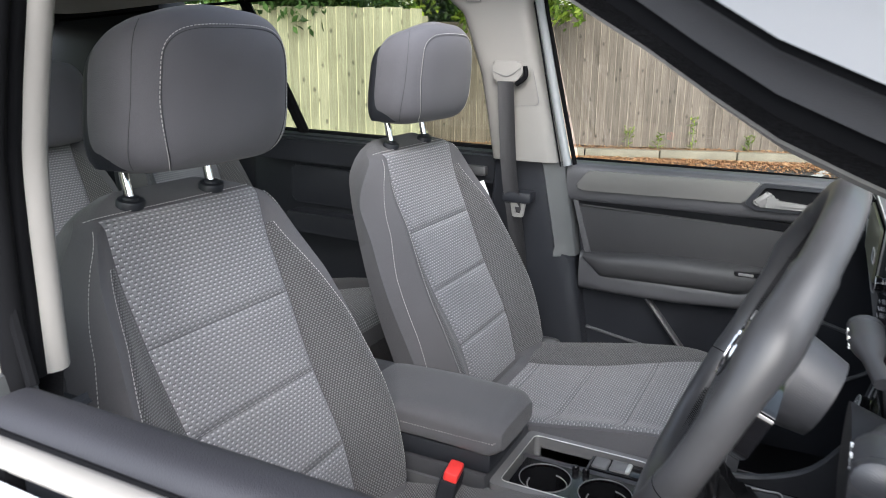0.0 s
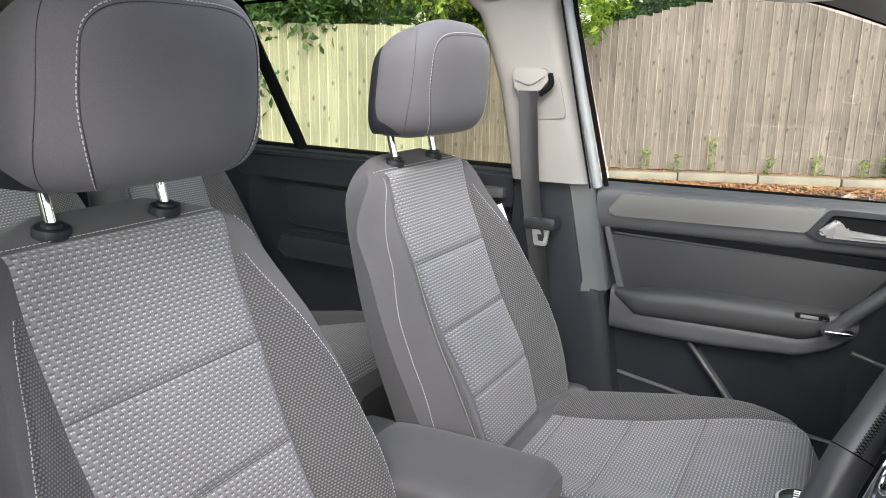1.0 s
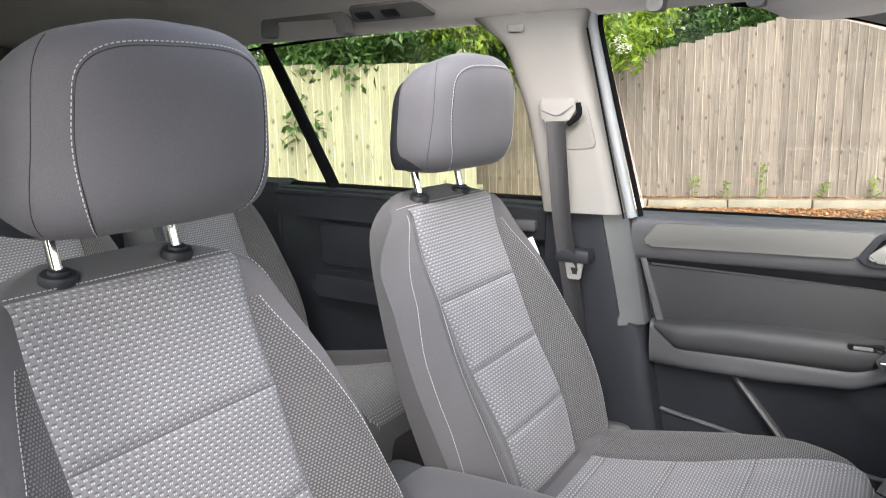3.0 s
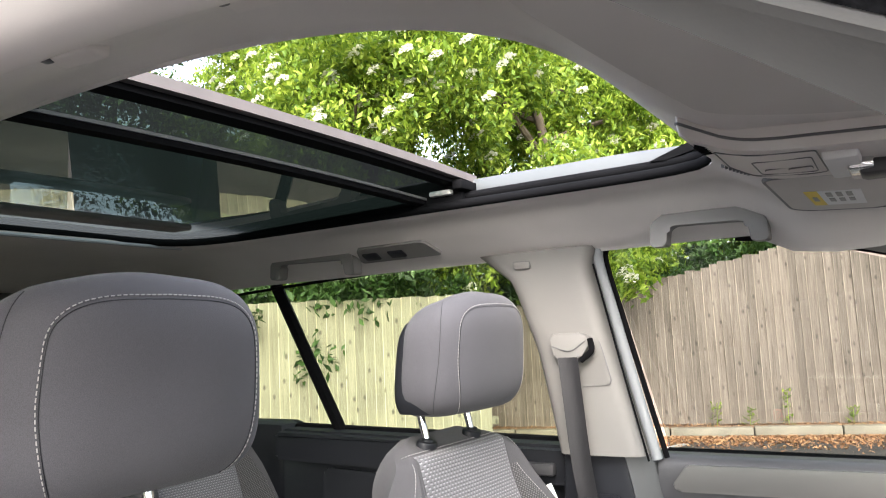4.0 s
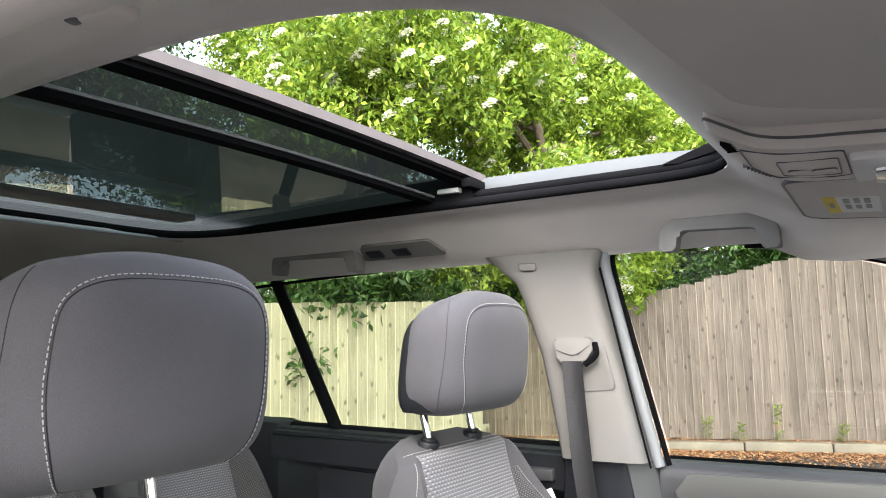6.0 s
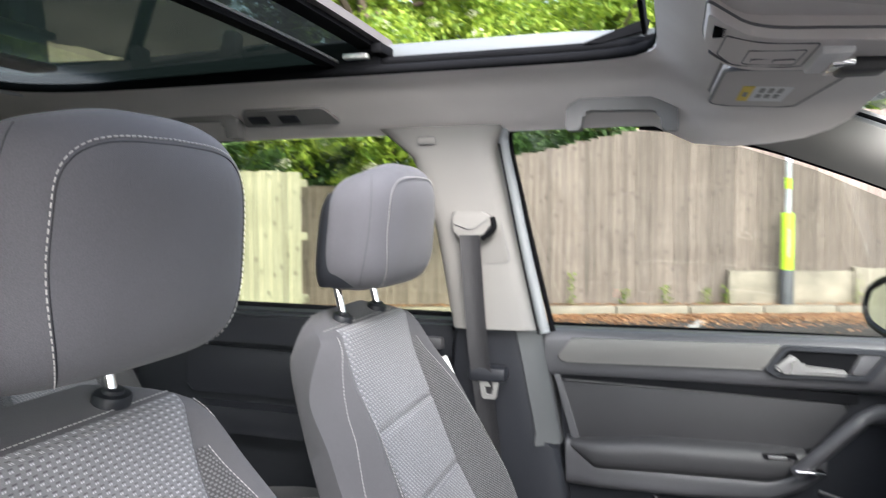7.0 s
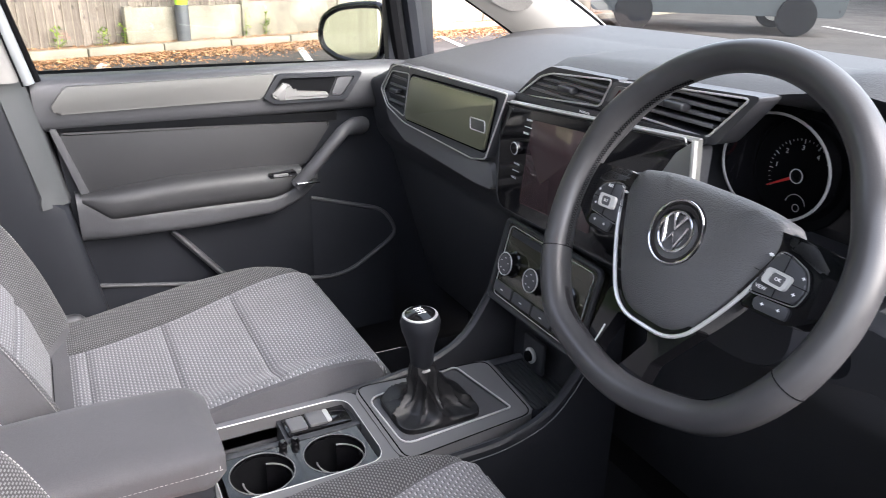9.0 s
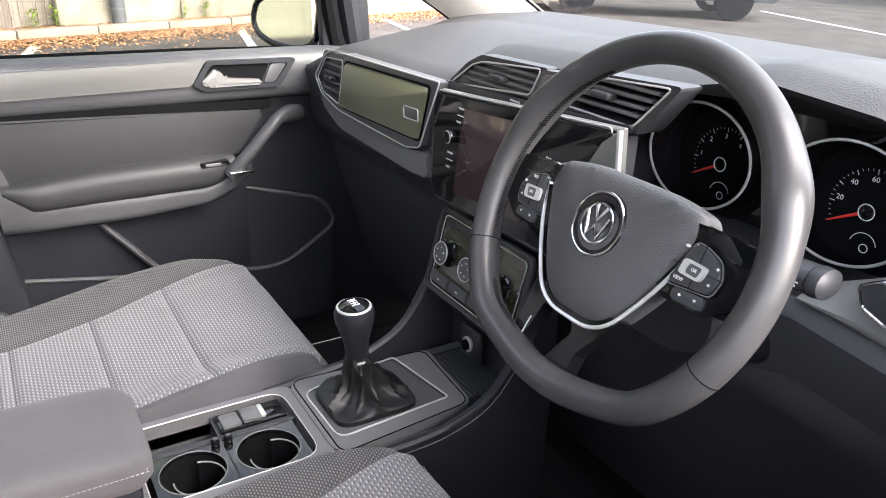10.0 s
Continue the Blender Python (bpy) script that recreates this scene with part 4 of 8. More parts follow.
def build_rear_door(s):
    t = thing("rear_door", "closed rear door with dark panel", "car door", (-0.25, s * 0.72, 0.42), "rear doors")
    off = Matrix.Translation((0.25, -s * 0.72, -0.42))

    def plate(nm, pts, a, b, mat, r=0.0, bevel=0.0, lab=""):
        return part(nm, moved(prism(rounded(pts, r), "y", s * a, s * b, bevel), off), mat, t, lab)
    plate("inner_panel", [(-0.75, 1.075), (0.085, 1.062), (0.07, 0.42), (-0.75, 0.42)], 0.76, 0.70, "plastic", 0.01, 0.008)
    plate("upper_trim", [(-0.75, 1.07), (0.083, 1.055), (0.083, 0.985), (-0.75, 1.00)], 0.72, 0.672, "plastic", 0.01, 0.012)
    plate("padded_insert", [(-0.60, 0.985), (0.04, 0.965), (0.02, 0.86), (-0.60, 0.87)], 0.72, 0.688, "plastic", 0.02, 0.008)
    plate("armrest", [(-0.60, 0.85), (0.03, 0.84), (0.02, 0.78), (-0.60, 0.79)], 0.72, 0.645, "plastic", 0.02, 0.014)
    plate("outer_skin", [(-0.75, 1.04), (0.12, 1.03), (0.12, 0.42), (-0.75, 0.42)], 0.80, 0.845, "paint", 0.01, 0.01, "white painted outer skin")
    part("handle", moved(block((-0.02, s * 0.655, 1.005), (0.055, s * 0.68, 1.03), 0.005), off), "plastic_grey", t)
    part("window_post", moved(tube([(-0.585, s * 0.752, 1.06), (-0.725, s * 0.662, 1.46)], 0.016, 8), off), "rubber", t, "black window post")
    part("weather_strip", moved(tube([(-0.75, s * 0.765, 1.075), (0.085, s * 0.765, 1.062)], 0.018, 8, False, 0.5, (0, 0, 1)), off), "rubber", t)


build_rear_door(1)
build_rear_door(-1)

# closing the rear of the car
plain("wall_rear", joined(block((-1.72, -0.7, 0.3), (-1.62, 0.7, 1.05), 0.02), block((-1.72, -0.7, 1.38), (-1.55, 0.7, 1.5), 0.02)), "cream", "tailgate trim behind the rear seats", "wall")
for s in (1, -1):
    plain("wall_left" if s > 0 else "wall_right", joined(block((-1.66, s * 0.70, 0.3), (-0.75, s * 0.80, 1.09), 0.02), block((-1.66, s * 0.66, 1.05), (-1.06, s * 0.78, 1.48), 0.02), block((1.02, s * 0.70, 0.3), (1.7, s * 0.80, 1.02), 0.02)), "plastic", "side trim of the car body", "wall")
side_pane([(-0.7, 1.05), (0.7, 1.05), (0.6, 1.38), (-0.6, 1.38)], 1, 1.70, 1.60, "window_7", "tint", "tinted rear window").matrix_world = pose(0, 0, 0, 0, 0, 90)


# ---- seats ----
SO, SU, SN = Vector((0.245, 0, 0.60)), Vector((-0.383, 0, 0.923)).normalized(), Vector((0.923, 0, 0.383)).normalized()
BACK_W = [(0, 0.215), (0.05, 0.240), (0.15, 0.258), (0.25, 0.258), (0.35, 0.245), (0.45, 0.220), (0.50, 0.203), (0.54, 0.182), (0.565, 0.16), (0.585, 0.13), (0.60, 0.085)]


def in_w(q):
    return table(q, [(0, 0.112), (0.374, 0.138), (0.6, 0.142)])


def back_n(y, q):
    """How far the face of the backrest stands forward."""
    w, hw = bend(q, BACK_W), in_w(q)
    a = abs(y)
    lift = 0.052 * table(q, [(0, 0.9), (0.2, 1.0), (0.4, 0.8), (0.52, 0.35), (0.6, 0.0)])
    n = lift * smooth(hw * 0.96, max(hw + 0.035, w * 0.9), a)
    n -= 0.07 * (1 - 0.8 * smooth(0.46, 0.60, q)) * smooth(w * 0.84, w * 1.0, a) ** 1.5
    n += 0.018 * math.exp(-((q - 0.13) / 0.10) ** 2) * (1 - (a / 0.3) ** 2)
    n -= 0.05 * smooth(0.545, 0.605, q) + 0.016 * (1 - smooth(0.46, 0.60, q))
    return n


def back_p(y, q, e=0.0):
    return SO + SU * q + SN * (back_n(y, q) + e) + Vector((0, y, 0))


def back_body(u, v):
    q = 0.60 * v
    w = bend(q, BACK_W)
    if u <= 0.5:
        y = -w + 2 * w * (u / 0.5)
        return back_p(y, q)
    t = (u - 0.5) / 0.5
    y = w - 2 * w * t
    k = abs(y) / w
    n = -0.118 + 0.045 * k ** 5 + 0.055 * smooth(0.54, 0.60, q) * (1 - k ** 5) - 0.012 * smooth(0.2, 0.0, q)
    return SO + SU * q + SN * n + Vector((0, y, 0))


def panel(y0, y1, q0, q1, fn, nu, nv, lift=0.005, soft=0.012):
    """A padded cloth panel on a surface, with its borders drawn in."""
    def at(u, v):
        q = q0 + (q1 - q0) * v
        a, b = (y0(q) if callable(y0) else y0), (y1(q) if callable(y1) else y1)
        y = a + (b - a) * u
        d = min(abs(y - a), abs(b - y), abs(q - q0), abs(q1 - q))
        return fn(y, q, 0.0008 + lift * smooth(0, soft, d))

    def uv(u, v):
        q = q0 + (q1 - q0) * v
        a, b = (y0(q) if callable(y0) else y0), (y1(q) if callable(y1) else y1)
        return (a + (b - a) * u, q)
    return skin(at, nu, nv, uv=uv)


# cushion
CX0, CX1 = 0.235, 0.760


def cush_w(x):
    return bend(x, [(0.22, 0.225), (0.35, 0.25), (0.55, 0.252), (0.65, 0.240), (0.725, 0.218), (0.760, 0.185)])


def cush_in(x):
    return table(x, [(0.22, 0.115), (0.45, 0.14), (0.62, 0.175), (0.72, 0.20)])


def cush_z(y, x):
    w, hw, a = cush_w(x), cush_in(x), abs(y)
    z = bend(x, [(0.2, 0.600), (0.30, 0.600), (0.45, 0.620), (0.60, 0.645), (0.68, 0.648), (0.730, 0.636), (0.760, 0.600)])
    lift = 0.027 * table(x, [(0.2, 0.8), (0.5, 1.0), (0.62, 0.8), (0.73, 0.25), (0.760, 0.0)])
    z += lift * smooth(hw * 0.8, max(hw + 0.015, w * 0.9), a)
    z -= 0.06 * smooth(w * 0.88, w, a) ** 1.6
    return z


def cush_p(y, x, e=0.0):
    return Vector((x, y, cush_z(y, x) + e))


def cush_body(u, v):
    x = CX0 + (CX1 - CX0) * v
    w = cush_w(x)
    if u <= 0.5:
        y = -w + 2 * w * (u / 0.5)
        return cush_p(y, x)
    t = (u - 0.5) / 0.5
    y = w - 2 * w * t
    return Vector((x - 0.03 * smooth(0.7, 1.0, v), y, 0.475 + 0.02 * (abs(y) / w) ** 6))


def head_shape(u, v, grow=0.0):
    """The headrest: v upwards, u round."""
    t = 2 * v - 1
    k = (1 - min(1.0, abs(t)) ** (4.2 if t < 0 else 3.2)) ** (1 / 2.5)
    z = 1.2745 + 0.1035 * t
    a = 2 * math.pi * u
    c, s = math.cos(a), math.sin(a)
    n = 3.3
    r = (abs(c) ** n + abs(s) ** n) ** (-1 / n)
    w = 0.148 - 0.008 * t
    x = 0.056 + 0.010 * t
    x += (0.070 if c > 0 else 0.052) * c * r * (0.34 + 0.66 * k)
    x += 0.012 * (1 - min(1.0, abs(s * r)) ** 2) * (1 if c > 0 else 0) * k
    z += 0.005 * (1 - min(1.0, abs(s * r)) ** 2) * smooth(0.6, 1.0, t)
    z -= (0.005 + 0.012 * (1 - c)) * smooth(0.1, 1.0, t)
    return Vector((x, w * s * r * (0.56 + 0.44 * k), z))


def build_seat():
    t = thing("front_seat", "grey cloth driver seat with dotted insert and headrest", "car seat", (0.012, -0.343, 0.0), "front seats")
    back = part("backrest", skin(back_body, 96, 46, True, True), "cloth", t, "plain dark grey cloth sides")
    bounds = (0.012, 0.13, 0.256, 0.387, 0.562)
    for a, b in zip(bounds, bounds[1:]):
        part("insert_panel", panel(lambda q: -in_w(q), in_w, a + 0.0006, b - 0.0006, back_p, 44, 34, 0.007, 0.011), "dots", back, "grey cloth with pale woven dots")
    for s in (-1, 1):
        part("side_panel", panel(lambda q: s * (in_w(q) + 0.002), lambda q: s * bend(q, [(0.0, 0.200), (0.15, 0.222), (0.3, 0.214), (0.42, 0.180), (0.5, 0.152), (0.52, 0.144)]), 0.02, 0.50, back_p, 16, 44, 0.003, 0.008), "mesh", back, "fine black and grey mesh cloth")
        line = [back_p(s * bend(q, [(0.0, 0.228), (0.15, 0.247), (0.3, 0.240), (0.42, 0.212), (0.5, 0.184), (0.55, 0.158)]), q, 0.0012) for q in [0.05 + 0.5 * i / 60 for i in range(61)]]
        stitches(line, back)
        line = [back_p(s * bend(q, [(0.0, 0.202), (0.15, 0.224), (0.3, 0.216), (0.42, 0.182), (0.5, 0.154)]), q, 0.0012) for q in [0.03 + 0.47 * i / 60 for i in range(61)]]
        stitches(line, back)
    top = [back_p(-0.15 + 0.30 * i / 30, 0.566, 0.0015) for i in range(31)]
    stitches(top, back)
    cushion = part("cushion", skin(cush_body, 80, 40, True, True), "cloth", t, "plain dark grey cloth sides")
    xs = (0.262, 0.290, 0.422, 0.557, 0.738)
    for a, b in zip(xs, xs[1:]):
        part("insert_panel", panel(lambda q: -max(cush_in(q), 0.86 * cush_w(q)), cush_in, a + 0.0006, b - 0.0006, cush_p, 38, 30, 0.006, 0.011), "dots", cushion, "grey cloth with pale woven dots")
    for s in (-1, 1):
        if s > 0:
            part("side_panel", panel(lambda q: s * (cush_in(q) + 0.002), lambda q: s * cush_w(q) * table(q, [(0.2, 0.9), (0.6, 0.93), (0.71, 0.97)]), 0.26, 0.722, cush_p, 14, 36, 0.003, 0.008), "mesh", cushion, "fine black and grey mesh cloth")
        line = [cush_p(s * cush_w(x) * 0.965, x, 0.0015) for x in [0.27 + 0.455 * i / 50 for i in range(51)]]
        stitches(line, cushion)
    nose = [cush_p(-0.93 * cush_w(0.742) + 1.86 * cush_w(0.742) * i / 40, 0.742, 0.0015) for i in range(41)]
    stitches(nose, cushion)
    part("seat_base", block((0.24, -0.20, 0.335), (0.68, 0.20, 0.485), 0.02), "plastic", t, "black plastic seat base")
    # headrest with its posts
    head = part("headrest", skin(head_shape, 72, 44, True, True), "head", t, "dark grey headrest")

    def rear(u, v):
        p = head_shape(u, 0.08 + 0.80 * v)
        return Vector((0.044 + (p.x - 0.058) * 0.92, p.y * 0.985, p.z - 0.008))
    part("rear_shell", skin(rear, 40, 16, True, True), "plastic", head, "black rear shell")
    # u-shaped seam on the face
    way = [(0.106 + 0.014 * smooth(0.0, 0.5, v), v) for v in [0.03 + 0.60 * i / 24 for i in range(24)]]
    way += [(0.120 * max(0.0, math.cos(a)) ** 0.34, 0.63 + 0.262 * math.sin(a) ** 0.6) for a in [math.pi / 2 * i / 24 for i in range(25)]]
    way += [(-u, v) for u, v in way[-2::-1]]
    seam = [head_shape(u % 1.0, v) + Vector((0.0012, 0, 0.0003)) for u, v in way]
    stitches(seam, head)
    part("seam", tube([head_shape((u * 0.975) % 1.0, v - 0.016 * smooth(0.6, 0.88, v)) + Vector((0.0002, 0, 0)) for u, v in way], 0.0005, 6), "plastic", head)
    for s in (-1, 1):
        side = [head_shape((s * (0.172 - 0.012 * math.sin(math.pi * v))) % 1.0, v) + Vector((0, s * 0.0002, 0)) for v in [0.05 + 0.90 * i / 40 for i in range(41)]]
        part("seam", tube(side, 0.0005, 6), "plastic", head)
        part("headrest_post", tube([(0.008, s * 0.074, 1.10), (-0.012, s * 0.074, 1.19)], 0.0065, 12), "chrome", t, "chrome headrest post")
        g = lathe([(0.021, -0.012), (0.021, 0.0), (0.019, 0.003), (0.012, 0.004), (0.011, 0.008), (0.0085, 0.009)], 20)
        part("post_guide", moved(g, pose(0.003, s * 0.074, 1.127, 0, 16, 0) @ Matrix.Diagonal((0.78, 0.98, 0.85, 1))), "plastic", t, "black post guide")
    return t


seat_d = build_seat()
seat_p = copy_thing(seat_d, pose(0, 0.35, 0))
for o in seat_p.children:
    if o.name.startswith("headrest") and "post" not in o.name:
        o.location.x -= 0.022
seat_p["label"] = "grey cloth front passenger seat with dotted insert and headrest"


def seat_bits():
    tag = part("seat_tag", block((-0.012, -0.004, -0.02), (0.0, 0.004, 0.02), 0.001), "white", seat_p, "small white airbag tag")
    tag.location = back_p(0.205, 0.42, 0.01)
    tag.rotation_euler = (0, radians(-24), 0)
    part("side_slot", tube([(0.03, -0.255, 0.82), (0.06, -0.257, 0.75)], 0.005, 8), "rubber", seat_d, "dark slot in the seat side")
    part("recliner_cover", block((0.215, 0.235, 0.565), (0.30, 0.268, 0.62), 0.02, 3), "plastic_grey", seat_p, "grey recliner bracket")


seat_bits()


def build_rear_seat():
    t = thing("back_row_chair", "grey cloth rear seat with dotted insert", "car seat", (-0.86, 0.45, 0.02), "rear seats")
    back = part("backrest", moved(skin(back_body, 64, 30, True, True), Matrix.Diagonal((1, 0.85, 1, 1))), "cloth", t)
    for a, b in ((0.012, 0.2), (0.2, 0.562)):
        part("insert_panel", moved(panel(lambda q: -in_w(q), in_w, a + 0.0015, b - 0.0015, back_p, 30, 22), Matrix.Diagonal((1, 0.85, 1, 1))), "dots", back, "grey cloth with pale woven dots")
    for s in (-1, 1):
        part("side_panel", moved(panel(lambda q: s * (in_w(q) + 0.002), lambda q: s * bend(q, [(0.0, 0.200), (0.15, 0.222), (0.3, 0.214), (0.42, 0.180), (0.5, 0.152), (0.52, 0.144)]), 0.02, 0.50, back_p, 12, 30, 0.003, 0.008), Matrix.Diagonal((1, 0.85, 1, 1))), "mesh", back)
    cushion = part("cushion", moved(skin(cush_body, 60, 30, True, True), Matrix.Diagonal((1, 0.85, 1, 1))), "cloth", t)
    part("insert_panel", moved(panel(lambda q: -cush_in(q), cush_in, 0.262, 0.738, cush_p, 24, 20), Matrix.Diagonal((1, 0.85, 1, 1))), "dots", cushion)
    part("seat_base", block((0.20, -0.19, 0.315), (0.66, 0.19, 0.485), 0.02), "plastic", t)
    part("headrest", moved(skin(head_shape, 40, 24, True, True), Matrix.Translation((0, 0, -0.10))), "head", t)
    for s in (-1, 1):
        part("headrest_post", tube([(0.008, s * 0.074, 1.10), (-0.012, s * 0.074, 1.19)], 0.0065, 12), "chrome", t, "chrome headrest post")
    return t


rear_a = build_rear_seat()
copy_thing(rear_a, pose(-0.86, 0.0, 0.02))
copy_thing(rear_a, pose(-0.86, -0.45, 0.02))


# ---- centre console and armrest ----
def build_console():
    t = thing("centre_console", "black centre console with cup holders and gear surround", "console", (0.6, 0, 0.335))
    off = Matrix.Translation((-0.6, 0, -0.335))

    def P(nm, bm, mat, lab="", parent=None):
        return part(nm, moved(bm, off), mat, parent or t, lab)
    # body with a well for the cups
    P("side_wall", block((0.20, 0.085, 0.335), (1.0, 0.112, 0.628), 0.01), "dash_grey")
    P("side_wall", block((0.20, -0.112, 0.335), (1.0, -0.085, 0.628), 0.01), "dash_grey")
    P("core", block((0.10, -0.09, 0.335), (1.0, 0.09, 0.555), 0.01), "dash_black")
    P("rear_box", block((0.08, -0.105, 0.50), (0.405, 0.105, 0.655), 0.015), "dash_black")

    def rim(z):
        return rounded([(0.405, -0.098), (0.66, -0.098), (0.66, 0.098), (0.405, 0.098)], [0.012, 0.03, 0.03, 0.012])
    inner = rounded([(0.420, -0.082), (0.640, -0.082), (0.640, 0.085), (0.420, 0.085)], [0.012, 0.03, 0.03, 0.012])
    P("cup_surround", frame_prism(rim(0), inner, "z", 0.60, 0.640), "slat", "grey satin surround")
    P("surround_seam", tube([(p.x, p.y, 0.6422) for p in rounded([(0.662, -0.099), (0.880, -0.078), (0.893, 0.086), (0.662, 0.099)], 0.02)], 0.0011, 5, True), "rubber")
    P("chrome_line", tube([(p.x, p.y, 0.6402) for p in inner], 0.0008, 6, True), "satin", "thin silver line")
    P("tray_floor", block((0.41, -0.09, 0.556), (0.655, 0.09, 0.566)), "gloss")
    P("divider", block((0.42, 0.018, 0.56), (0.645, 0.030, 0.634), 0.003), "dash_black")
    P("button_shelf", block((0.53, 0.030, 0.60), (0.64, 0.084, 0.628)), "dash_black")
    for x in (0.480, 0.582):
        ring_o, ring_i = [], []
        for q in range(48):
            a = 2 * math.pi * q / 48
            c, n = math.cos(a), math.sin(a)
            k = 0.0505 / max(abs(c), abs(n))
            ring_o.append((x + k * c, -0.031 + min(k, 0.0505 / max(abs(c), abs(n))) * n))
            ring_i.append((x + 0.043 * c, -0.029 + 0.043 * n))
        P("cup_plate", frame_prism(ring_o, ring_i, "z", 0.622, 0.632), "gloss", "gloss black plate round the cup")

        def cup(u, v, x=x):
            a = 2 * math.pi * u
            return (x + (0.043 - 0.006 * v) * math.cos(a), -0.029 + (0.043 - 0.006 * v) * math.sin(a), 0.626 - 0.056 * v)
        P("cup_well", skin(cup, 32, 4, True), "rubber")
        P("cup_rim", tube([(x + 0.0432 * math.cos(i * math.pi / 20), -0.029 + 0.0432 * math.sin(i * math.pi / 20), 0.6322) for i in range(40)], 0.0010, 6, True), "slat", "thin rim of the cup holder")
        arc = [math.pi * (-1.05 + 1.5 * u / 28) for u in range(29)]
        ctr = (x + 0.006, -0.036)
        wall = skin(lambda u, v, c=ctr: (c[0] + 0.033 * math.cos(arc[int(u * 28 + 0.5)]), c[1] + 0.033 * math.sin(arc[int(u * 28 + 0.5)]), 0.572 + 0.052 * v), 28, 2)
        ins = P("cup_insert", wall, "gloss", "black crescent insert")
        part("insert_rim", moved(tube([(ctr[0] + 0.033 * math.cos(a), ctr[1] + 0.033 * math.sin(a), 0.625) for a in arc], 0.0012, 6), off), "bezel", ins, "pale rim")
    for x in (0.520, 0.538):
        P("clip", moved(lathe([(0.006, 0), (0.0065, 0.006), (0.004, 0.010)], 12), pose(x, 0.012, 0.634)), "gloss")
    # parking brake buttons
    P("button_plate", block((0.535, 0.034, 0.628), (0.632, 0.078, 0.634), 0.002), "gloss")
    P("brake_button", block((0.539, 0.037, 0.632), (0.566, 0.070, 0.639), 0.003), "slat", "grey parking brake button")
    P("brake_button", block((0.569, 0.039, 0.632), (0.597, 0.072, 0.639), 0.003), "slat", "grey hold button")
    # silver block added as the glint on the hold button's end
    P("button_glint", block((0.5955, 0.041, 0.633), (0.604, 0.071, 0.6395), 0.003), "satin", "silver button end for its white glint")
    # gear surround
    o = rounded([(0.655, -0.10), (0.885, -0.08), (0.90, 0.088), (0.655, 0.10)], [0.03, 0.02, 0.02, 0.03])
    i = rounded([(0.671, -0.068), (0.858, -0.053), (0.836, 0.088), (0.668, 0.060)], [0.02, 0.006, 0.010, 0.02])
    P("gear_surround", frame_prism(o, i, "z", 0.58, 0.642), "slat", "dark grey satin gear surround")
    P("silver_frame", tube([(p.x, p.y, 0.6432) for p in i], 0.0015, 8, True), "satin", "thin silver frame round the gaiter")
    P("gaiter_floor", prism(rounded([(0.674, -0.065), (0.855, -0.050), (0.833, 0.085), (0.671, 0.058)], 0.01), "z", 0.60, 0.6405, 0.001), "dash_grey", "grey plate round the gaiter")
    mat_part = P("ribbed_mat", block((0.86, -0.07, 0.60), (0.99, 0.085, 0.629)), "plastic", "black ribbed rubber mat")
    for k in range(14):
        P("rib", block((0.865 + 0.008 * k, -0.06, 0.628), (0.870 + 0.008 * k, 0.075, 0.633)), "dash_black", "", mat_part)
    # side flanks rising to the dash
    for s in (1, -1):
        def flank(u, v, s=s):
            x = 0.62 + 0.36 * v
            zt = bend(v, [(0, 0.636), (0.3, 0.640), (0.55, 0.654), (0.75, 0.70), (1.0, 0.86)])
            a = 2 * math.pi * u
            c, q = math.cos(a), math.sin(a)
            k = (abs(c) ** 5 + abs(q) ** 5) ** (-1 / 5)
            y = 0.105 + 0.03 * v
            return (x, s * (y + 0.011 * c * k), (zt + 0.40) / 2 + (zt - 0.40) / 2 * q * k)
        # driver's side takes the darker plastic to colour in its shade
        P("flank", skin(flank, 20, 20, True, True), "dash_black" if s > 0 else "plastic", "dark flank rising to the dash")
        line = [(0.62 + 0.36 * v, s * (0.118 + 0.03 * v), bend(v, [(0, 0.626), (0.3, 0.630), (0.55, 0.644), (0.75, 0.69), (1.0, 0.85)])) for v in [k / 24 for k in range(25)]]
        P("trim_line", tube(line, 0.0007, 6), "slat", "thin light seam")
    # 12 volt socket
    P("socket_plate", block((0.948, 0.0, 0.640), (0.958, 0.058, 0.70), 0.006), "dash_black")
    P("socket_ring", moved(lathe([(0.013, 0), (0.014, 0.004), (0.010, 0.006), (0.009, 0.003)], 20), pose(0.947, 0.028, 0.670, 0, -90, 0)), "satin", "silver socket ring")
    P("socket_cap", moved(lathe([(0.009, 0), (0.009, 0.008), (0.006, 0.010)], 16), pose(0.945, 0.028, 0.670, 0, -90, 0)), "rubber")
    P("storage_back", block((0.975, -0.13, 0.60), (0.99, 0.13, 0.88)), "dash_black")
    return t


build_console()


